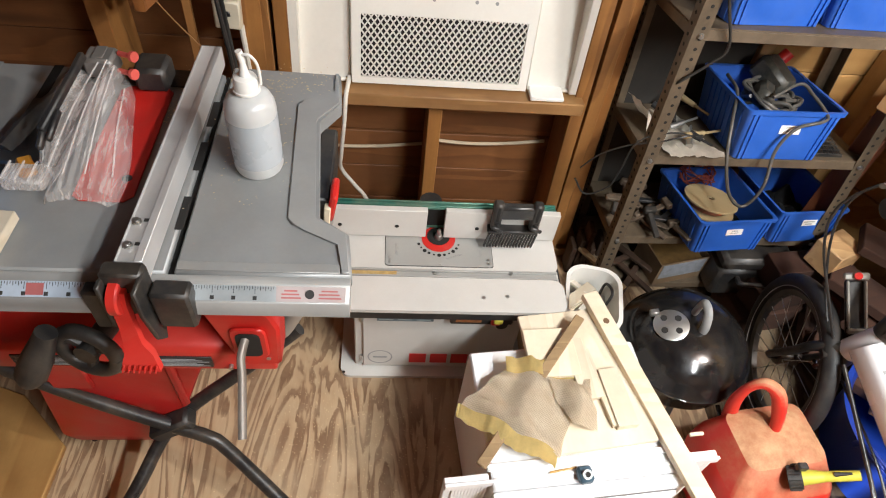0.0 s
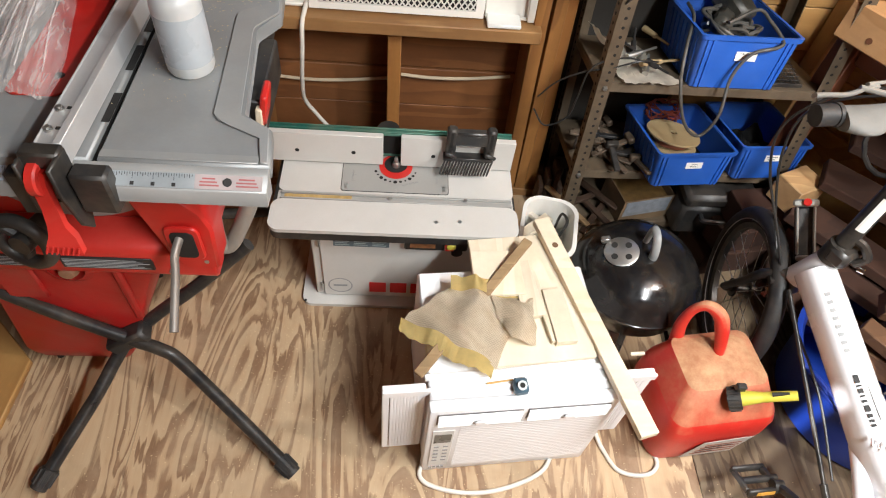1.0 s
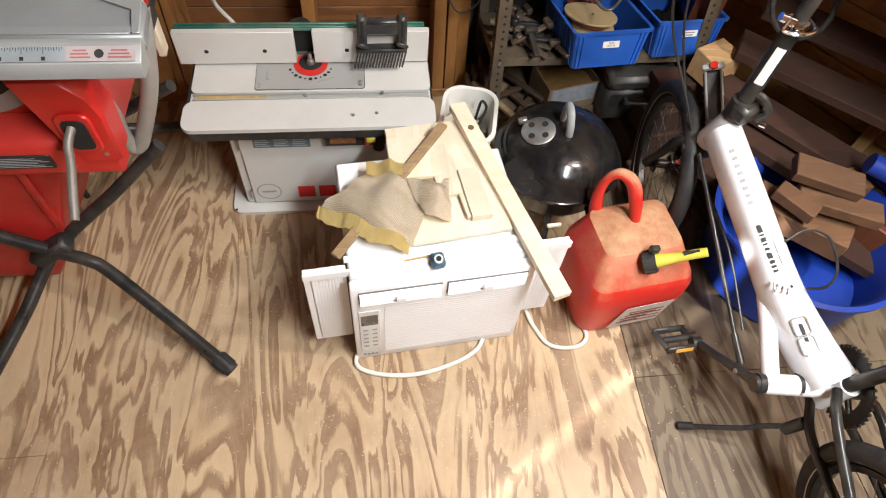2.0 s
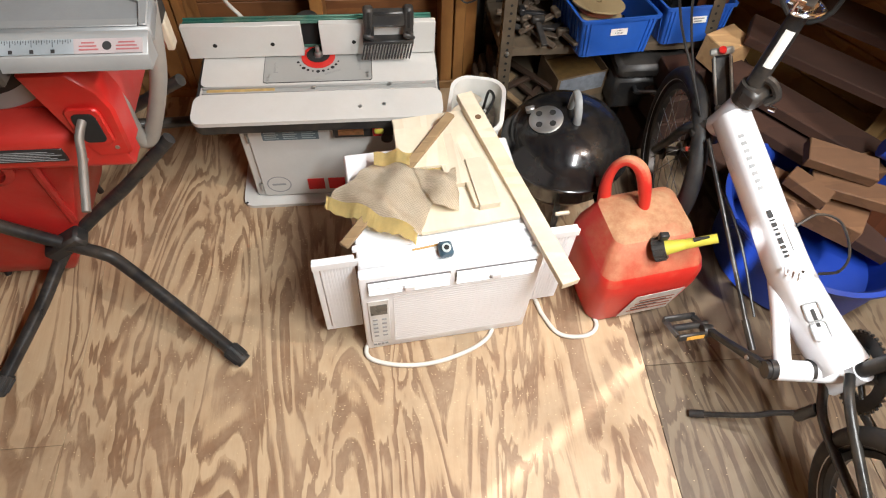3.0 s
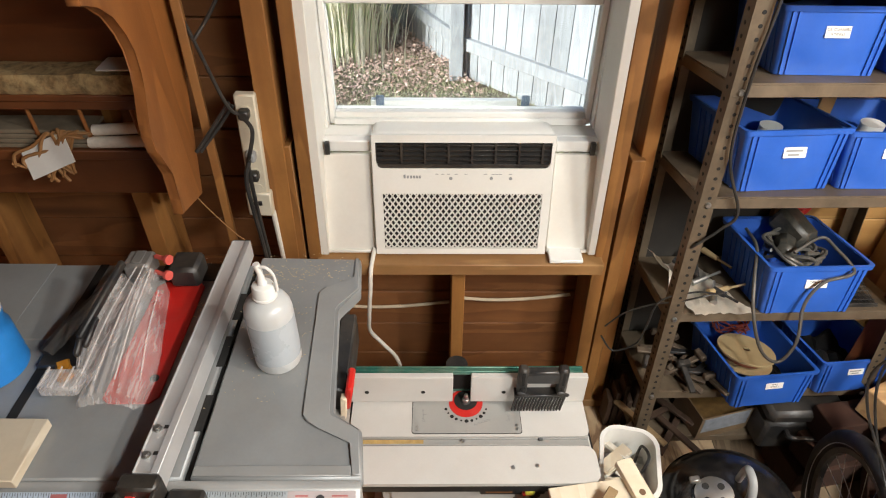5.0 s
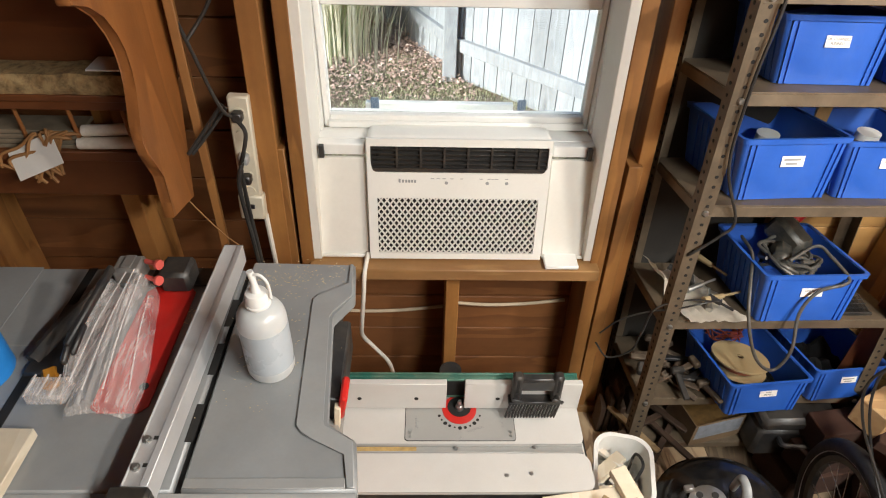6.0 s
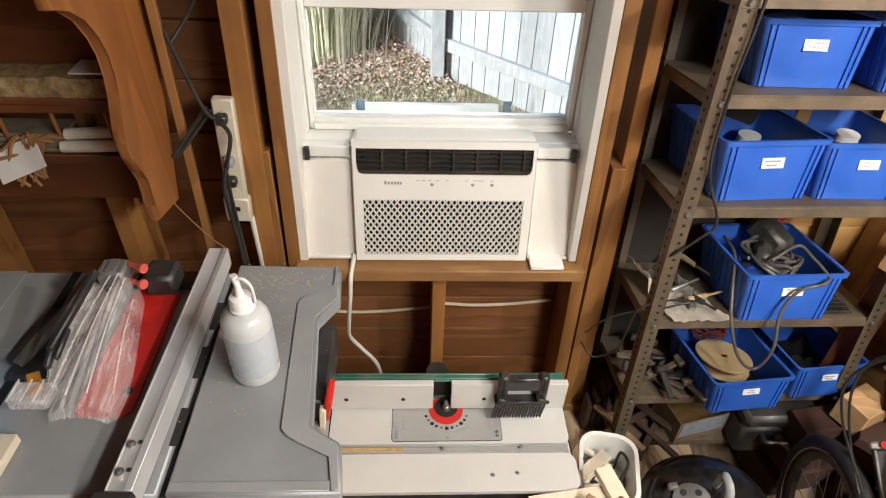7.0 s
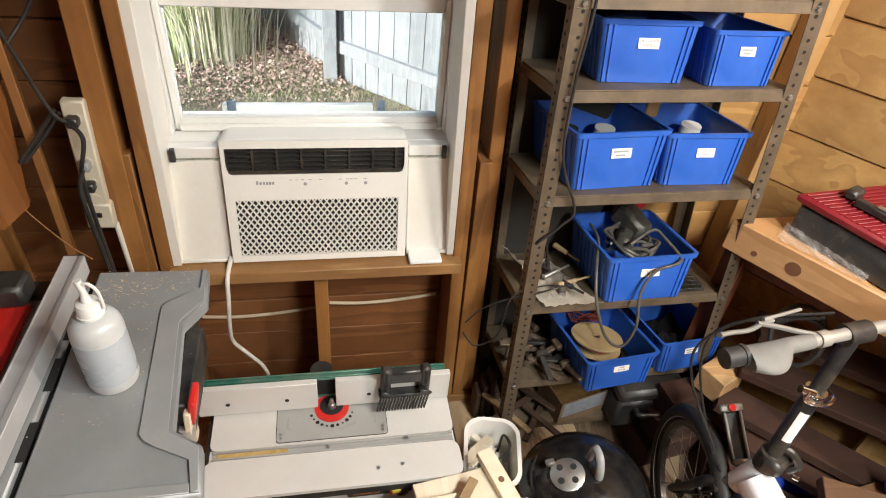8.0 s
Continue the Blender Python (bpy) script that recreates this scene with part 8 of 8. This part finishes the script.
# rag with hand tools on the third shelf
rg_rows = []
for i in range(17):
    row = []
    for k in range(13):
        u, v = 0.03 + 0.15 * k / 12, -0.015 + 0.25 * i / 16
        x, y = u - 0.05 + 0.06 * (1 - i / 16), v
        p = shelf_at(SC) @ Vector((x, y, 0.0025))
        row.append(p + Vector((0.008 * noise.noise((i * 0.7, k * 0.6, 3)), 0.008 * noise.noise((i * 0.5, k * 0.8, 7)), 0.006 + 0.014 * abs(noise.noise((i * 0.45, k * 0.5, 1))) + (0.06 * (1 - k / 4) if k < 4 and i > 8 else 0))))
    rg_rows.append(row)
bm = B()
cloth(bm, rg_rows)
bmesh.ops.solidify(bm, geom=list(bm.faces), thickness=0.0015)
solo("dust_cloth", bm, RAG, "crumpled pale cloth under hand tools on a shelf", "cloth")
rg = random.Random(21)
for k in range(8):
    c = shelf_at(SC) @ Vector((0.05 + rg.uniform(0, 0.13), 0.02 + rg.uniform(0, 0.2), 0.028 + rg.uniform(0, 0.025)))
    bm = B()
    a = rg.uniform(20, 80) * (1 if k % 3 else -1)
    ln = rg.uniform(0.06, 0.14)
    m = Matrix.Translation(c) @ pose(0, 0, 0, rg.uniform(-8, 8), rg.uniform(-10, 10), a)
    rod(bm, m @ Vector((-ln / 2, 0, 0)), m @ Vector((0, 0, 0)), 0.009, 0.007, 10)
    rod(bm, m @ Vector((0, 0, 0)), m @ Vector((ln / 2, 0, 0)), 0.0035, n=8)
    solo("hand_tool", bm, (DARK, STEEL, CARD, RUBBER)[k % 4], "small worn hand tool lying on the cloth", "hand tool", "hand tools on the shelf")
RUST = surf("rusty_iron", (0.10, 0.07, 0.05), 0.6, 0.5, 0.4, 30, 160, 0.3, 0.3)
for k in range(16):
    c = shelf_at(SDL) @ Vector((0.035 + rg.uniform(0, 0.16), -0.02 + rg.uniform(0, 0.22), 0.013 + rg.uniform(0, 0.03)))
    bm = B()
    m = Matrix.Translation(c) @ pose(0, 0, 0, rg.uniform(-14, 14), rg.uniform(-20, 20), rg.uniform(0, 180))
    ln = rg.uniform(0.06, 0.15)
    obox(bm, (0, 0, 0), (ln, 0.018, 0.010), Matrix(), 0.002)
    obox(bm, (ln / 2, 0, 0.006), (0.02, 0.040, 0.022), Matrix(), 0.004)
    bm.transform(m)
    solo("bar_clamp", bm, (RUST, DARK, RUST)[k % 3], "dark greasy iron clamp heaped on the low shelf", "clamp", "iron clamps on the shelf")
bm = B()
tube(bm, [SF @ Vector(p) for p in ((-0.16, 0.05, 0.55), (-0.12, 0.04, 0.61), (-0.06, 0.02, 0.66), (0.0, 0.0, 0.69), (0.06, -0.01, 0.72), (0.12, 0.02, 0.70))], 0.0022, 6)
tube(bm, [SF @ Vector(p) for p in ((0.10, 0.02, 0.695), (0.02, 0.0, 0.72), (-0.05, 0.01, 0.68), (-0.06, 0.02, 0.58), (-0.07, 0.03, 0.50), (-0.12, 0.05, 0.45), (-0.16, 0.06, 0.50))], 0.0026, 6)
tagged(part("loose_wire", bm, CORD_B), "thin dark wires hanging over the shelf edge", "wire")
bm = B()
tube(bm, [SF @ Vector(p) for p in ((-0.04, -0.008, 1.72), (-0.015, -0.012, 1.48), (-0.02, -0.012, 1.30), (-0.008, -0.012, 1.12), (0.05, -0.014, 0.98), (0.03, -0.01, 0.93), (-0.02, -0.01, 0.88), (-0.01, 0.03, 0.84))], 0.0035, 7)
tagged(part("hanging_cord", bm, CORD_B), "thin black cord hanging down a shelf post", "cord")
mesh_grill = thing("wire_basket", (1.07, 1.70, 0.64), "dark wire mesh basket on the shelf", "wire basket")
bm = B()
for k in range(13):
    p = shelf_at(SC) @ Vector((0.405 + k * 0.0105, 0.02, 0.010))
    q = shelf_at(SC) @ Vector((0.405 + k * 0.0105, 0.24, 0.070))
    rod(bm, p, q, 0.0015, n=5)
for k in range(16):
    p = shelf_at(SC) @ Vector((0.400, 0.02 + k * 0.0145, 0.010 + k * 0.004))
    q = shelf_at(SC) @ Vector((0.537, 0.02 + k * 0.0145, 0.010 + k * 0.004))
    rod(bm, p, q, 0.0015, n=5)
part("mesh_top", bm, BLACKP, mesh_grill)
bm = B()
box(bm, 0.400, 0.539, 0.018, 0.242, 0.0005, 0.008, 0.001, shelf_at(SC))
box(bm, 0.400, 0.404, 0.018, 0.242, 0.0085, 0.035, 0.001, shelf_at(SC))
part("basket_pan", bm, BLACKP, mesh_grill)
CARD_D = surf("brown_cardboard", (0.15, 0.095, 0.05), 0.7, 0, 0.2, 12, 120, 0.15, 0.15)
# cardboard carton and odds on the bottom shelf
bx = thing("cardboard_carton", (0.80, 1.60, 0.10), "open cardboard carton with blue-grey print under the shelves", "carton")
XM = Matrix.Translation((0.74, 1.50, 0.102)) @ pose(0, 0, 0, 0, 0, 14)
for x0, x1, y0, y1 in ((0, 0.18, 0, 0.003), (0, 0.18, 0.13, 0.133), (0, 0.003, 0.0032, 0.1298), (0.177, 0.18, 0.0032, 0.1298)):
    bm = B()
    box(bm, x0, x1, y0, y1, 0, 0.10, 0, XM)
    part("carton_wall", bm, CARD_D, bx)
bm = B()
box(bm, 0.003, 0.177, 0.003, 0.13, 0.0, 0.003, 0, XM)
part("carton_base", bm, CARD_D, bx)
bm = B()
box(bm, 0.01, 0.17, -0.0012, 0.0, 0.03, 0.095, 0, XM)
part("printed_side", bm, surf("blue_grey_print", (0.22, 0.24, 0.27), 0.6, 0, 0.3, 60), bx)
bm = B()
box(bm, 0.006, 0.174, 0.006, 0.126, 0.0035, 0.075, 0.002, XM)
solo("plastic_lump", bm, surf("amber_parts", (0.16, 0.09, 0.03), 0.5, 0, 0.4, 50), "amber plastic lump filling the carton", "parts")
DARK_BOARD = wood("dark_board_wood", (0.075, 0.038, 0.020), (0.035, 0.018, 0.010), "z", 6, 0.7)
for k in range(6):
    bm = B()
    obox(bm, (0.60 + rg.uniform(-0.04, 0.10), 1.50 + rg.uniform(-0.04, 0.1), 0.112 + 0.012 * k * 0.5), (0.02, 0.16 + rg.uniform(0, 0.08), 0.012), pose(0, 0, 0, rg.uniform(-5, 5), 0, rg.uniform(-70, 40)), 0.002)
    solo("wood_scrap", bm, (DRIFT, DARK_BOARD, DARK_BOARD)[k % 3], "dark wood scrap heaped under the shelves", "wood scrap", "scraps under the shelves")
for k in range(5):
    bm = B()
    box(bm, 0.492 + 0.021 * k, 0.509 + 0.021 * k, 1.62, 1.68, 0.002, 0.13 + 0.04 * (k % 3), 0.003)
    solo("scrap_board", bm, DARK_BOARD, "short dark board standing behind the router table", "board", "boards behind the router table")

# black case on the bottom shelf
bc = thing("plastic_case", (1.0, 1.52, 0.1005), "scuffed black plastic carrying case on the bottom shelf", "case", rz=SR)
bm = B()
box(bm, 0.36, 0.59, -0.05, 0.22, 0.1005, 0.225, 0.012, SF)
part("case_body", bm, DARK, bc)
bm = B()
box(bm, 0.357, 0.593, -0.053, 0.223, 0.2255, 0.275, 0.014, SF)
part("case_lid", bm, DARK, bc)
bm = B()
tube(bm, [SF @ Vector(p) for p in ((0.42, -0.056, 0.20), (0.425, -0.085, 0.205), (0.525, -0.085, 0.205), (0.53, -0.056, 0.20))], 0.008, 8, 4)
part("case_handle", bm, BLACKP, bc)
# black cloth in one low bin; in the other it stands for the shaded bottom
for j, (n, u0, u1) in enumerate(((5, 0.02, 0.10), (6, -0.10, 0.10))):
    m = W[made[n]]
    bm = B()
    cloth(bm, [[m @ Vector((u0 + (u1 - u0) * i / 12, 0.03 + 0.22 * q / 14, 0.035 + 0.03 * q / 14 + 0.05 * noise.noise((i * 0.35, q * 0.35, j * 7.0)))) for i in range(13)] for q in range(15)])
    bmesh.ops.solidify(bm, geom=list(bm.faces), thickness=0.003)
    solo("black_rag", bm, surf("black_cloth_fill", (0.010, 0.010, 0.011), 0.9, 0, 0.3, 40, 200, 0.6), "crumpled black sheet: cloth in one bin, shaded inside of another", "cloth")
# jars in the bins
for i, (u, v, mt) in enumerate(((-0.05, 0.16, CARD), (0.02, 0.20, RUST), (0.05, 0.12, STEEL), (-0.04, 0.25, DARK), (0.075, 0.245, VINYL))):
    for j in (2, 3):
        m = W[made[j]]
        c = m @ Vector((u, v, 0.0055))
        bm = B()
        hh = 0.062 + 0.012 * ((i + j) % 3) + 0.020 * (i == 4)
        neck = 0.027 if i == 4 else 0.021
        lathe(bm, [(0, 0), (0.028, 0), (0.028, hh * 0.84), (neck, hh * 0.88), (neck + 0.001, hh), (0, hh)], 18, Matrix.Translation(c))
        solo("jar", bm, mt, "small dusty jar standing in a blue bin", "jar", "jars in the bins")

# ---- workbench ----
WB = Matrix.Translation((1.078, 1.555, 0)) @ pose(0, 0, 0, 0, 0, 33)
wb = thing("workbench", (1.30, 1.2, 0), "heavy knotty timber workbench with reddish legs", "workbench", rz=33)
bm = B()
prism(bm, [(0.0, -1.5), (0.66, -1.5), (0.56, -0.365), (0.0, -0.014)], 0.803, 0.90, WB, 0.004)
BENCH_T = wood("bench_top_wood", (0.68, 0.40, 0.19), (0.46, 0.23, 0.09), "y", 6, 0.5)
part("bench_top", bm, BENCH_T, wb)
bm = B()
rod(bm, WB @ Vector((-0.0005, -0.20, 0.850)), WB @ Vector((-0.0012, -0.20, 0.850)), 0.020, n=18)
part("knot", bm, surf("dark_knot_spot", (0.17, 0.07, 0.035), 0.5), wb)
bm = B()
rod(bm, WB @ Vector((-0.0005, -0.10, 0.835)), WB @ Vector((-0.0012, -0.10, 0.835)), 0.008, n=12)
part("knot", bm, bpy.data.materials["dark_knot_spot"], wb)
for u, v in ((0.10, -0.04), (0.10, -1.42), (0.55, -0.04), (0.55, -1.42)):
    bm = B()
    box(bm, u - 0.032, u + 0.032, v - 0.032, v + 0.032, 0.0, 0.804, 0.003, WB)
    part("leg", bm, BENCH_RED, wb, "reddish square leg")
bm = B()
box(bm, 0.09, 0.12, -1.387, -0.073, 0.72, 0.803, 0.003, WB)
box(bm, 0.09, 0.12, -1.387, -0.073, 0.10, 0.19, 0.003, WB)
part("rail", bm, BENCH_RED, wb)
# red-topped tool case on the bench
TCM = Matrix.Translation((1.183, 1.486, 0)) @ Matrix(((0.995, -0.407, 0, 0), (0.105, 0.914, 0, 0), (0, 0, 1, 0), (0, 0, 0, 1))) @ Matrix.Translation((-0.13, 0.10, 0))
tc = thing("tool_case", (1.28, 1.38, 0.90), "dark tool case with ribbed red lid on the workbench", "tool case", rz=15)
bm = B()
box(bm, 0.14, 0.49, -0.60, -0.11, 0.9005, 0.995, 0.008, TCM)
part("case_body", bm, surf("dark_smoked_plastic", (0.035, 0.035, 0.037), 0.25, 0, 0.2, 10, 100, 0.05, 0.15), tc)
bm = B()
box(bm, 0.13, 0.50, -0.61, -0.10, 0.9955, 1.018, 0.006, TCM)
part("lid", bm, surf("dark_red_lid", (0.21, 0.012, 0.018), 0.4), tc)
for k in range(34):
    bm = B()
    box(bm, 0.14, 0.49, -0.600 + k * 0.0145, -0.5935 + k * 0.0145, 1.0185, 1.0215, 0.001, TCM)
    part("lid_rib", bm, bpy.data.materials["dark_red_lid"], tc)
bm = B()
obox(bm, TCM @ Vector((0.21, -0.24, 1.034)), (0.022, 0.12, 0.02), pose(0, 0, 0, 0, 0, 25), 0.004)
obox(bm, TCM @ Vector((0.24, -0.15, 1.036)), (0.05, 0.03, 0.026), pose(0, 0, 0, 0, 0, 25), 0.006)
cl = solo("spring_clamp", bm, DARK, "black spring clamp lying on the red case lid", "clamp")
bm = B()
obox(bm, TCM @ Vector((0.215, -0.255, 1.046)), (0.016, 0.06, 0.003), pose(0, 0, 0, 0, 0, 25), 0.001)
part("steel_plate", bm, STEEL, cl)

# clear wrapping crumpled along the case
EDGE, INTO = Vector((0.56, -0.828, 0)), Vector((0.828, 0.56, 0))
bm = B()
sheet = []
for i in range(25):
    e = 0.11 + 0.22 * i / 24
    reach = 0.060 - (e - 0.11) * 0.17
    sheet.append([Vector((1.078, 1.535, 0.905)) + EDGE * e + INTO * (0.010 + reach * k / 8) + Vector((0, 0, 0.020 * (k / 8) ** 2 + 0.012 * abs(noise.noise((i * 0.45, k * 0.7, 5))))) for k in range(9)])
cloth(bm, sheet)
bmesh.ops.solidify(bm, geom=list(bm.faces), thickness=0.0008)
solo("plastic_wrap", bm, clear_plastic("crumpled_clear_wrap", 0.05, 0.30), "crumpled clear plastic wrap lying on the workbench", "plastic wrap")

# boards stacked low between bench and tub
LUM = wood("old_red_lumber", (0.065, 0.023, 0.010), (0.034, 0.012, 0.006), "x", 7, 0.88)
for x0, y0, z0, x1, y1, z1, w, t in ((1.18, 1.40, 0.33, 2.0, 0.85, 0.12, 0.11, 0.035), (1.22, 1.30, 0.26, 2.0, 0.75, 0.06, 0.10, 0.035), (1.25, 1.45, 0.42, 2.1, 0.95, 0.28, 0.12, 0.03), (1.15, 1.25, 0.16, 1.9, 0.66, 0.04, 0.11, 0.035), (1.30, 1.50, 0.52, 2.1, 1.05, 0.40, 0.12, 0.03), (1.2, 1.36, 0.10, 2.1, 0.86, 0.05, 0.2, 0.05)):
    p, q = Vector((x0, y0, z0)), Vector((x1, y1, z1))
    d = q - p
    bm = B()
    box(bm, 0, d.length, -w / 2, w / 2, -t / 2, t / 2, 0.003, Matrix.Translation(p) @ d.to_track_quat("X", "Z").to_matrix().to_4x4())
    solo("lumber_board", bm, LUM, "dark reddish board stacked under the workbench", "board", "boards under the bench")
for cx, cy, z, s, r in ((1.20, 1.44, 0.355, (0.11, 0.09, 0.09), 25), (1.14, 1.45, 0.155, (0.24, 0.09, 0.09), 15), (1.17, 1.46, 0.255, (0.26, 0.085, 0.09), 8), (1.14, 1.47, 0.055, (0.3, 0.15, 0.1), 10)):
    bm = B()
    obox(bm, (cx, cy, z), s, pose(0, 0, 0, 0, 0, r), 0.003)
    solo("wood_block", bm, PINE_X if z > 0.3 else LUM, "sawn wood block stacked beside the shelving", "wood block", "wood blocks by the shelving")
bm = B()
ln = [(1.32 + 0.09 * math.cos(a), 1.38 + 0.05 * math.sin(a), 0.60 + 0.07 * math.sin(a)) for a in (2 * math.pi * k / 16 for k in range(17))]
tube(bm, ln, 0.007, 8, 0)
tube(bm, [(1.24, 1.40, 0.64), (1.32, 1.39, 0.66), (1.40, 1.36, 0.62)], 0.008, 8)
solo("cable_coil", bm, CORD_B, "coil of black cable hanging under the bench", "cable coil")
bm = B()
tube(bm, [(1.53, 1.06, 0.33), (1.68, 0.97, 0.30), (1.84, 0.87, 0.26), (1.98, 0.78, 0.21)], 0.03, 12, 6)
solo("blue_hose", bm, BLUE_T, "blue plastic pipe lying on the boards", "pipe")
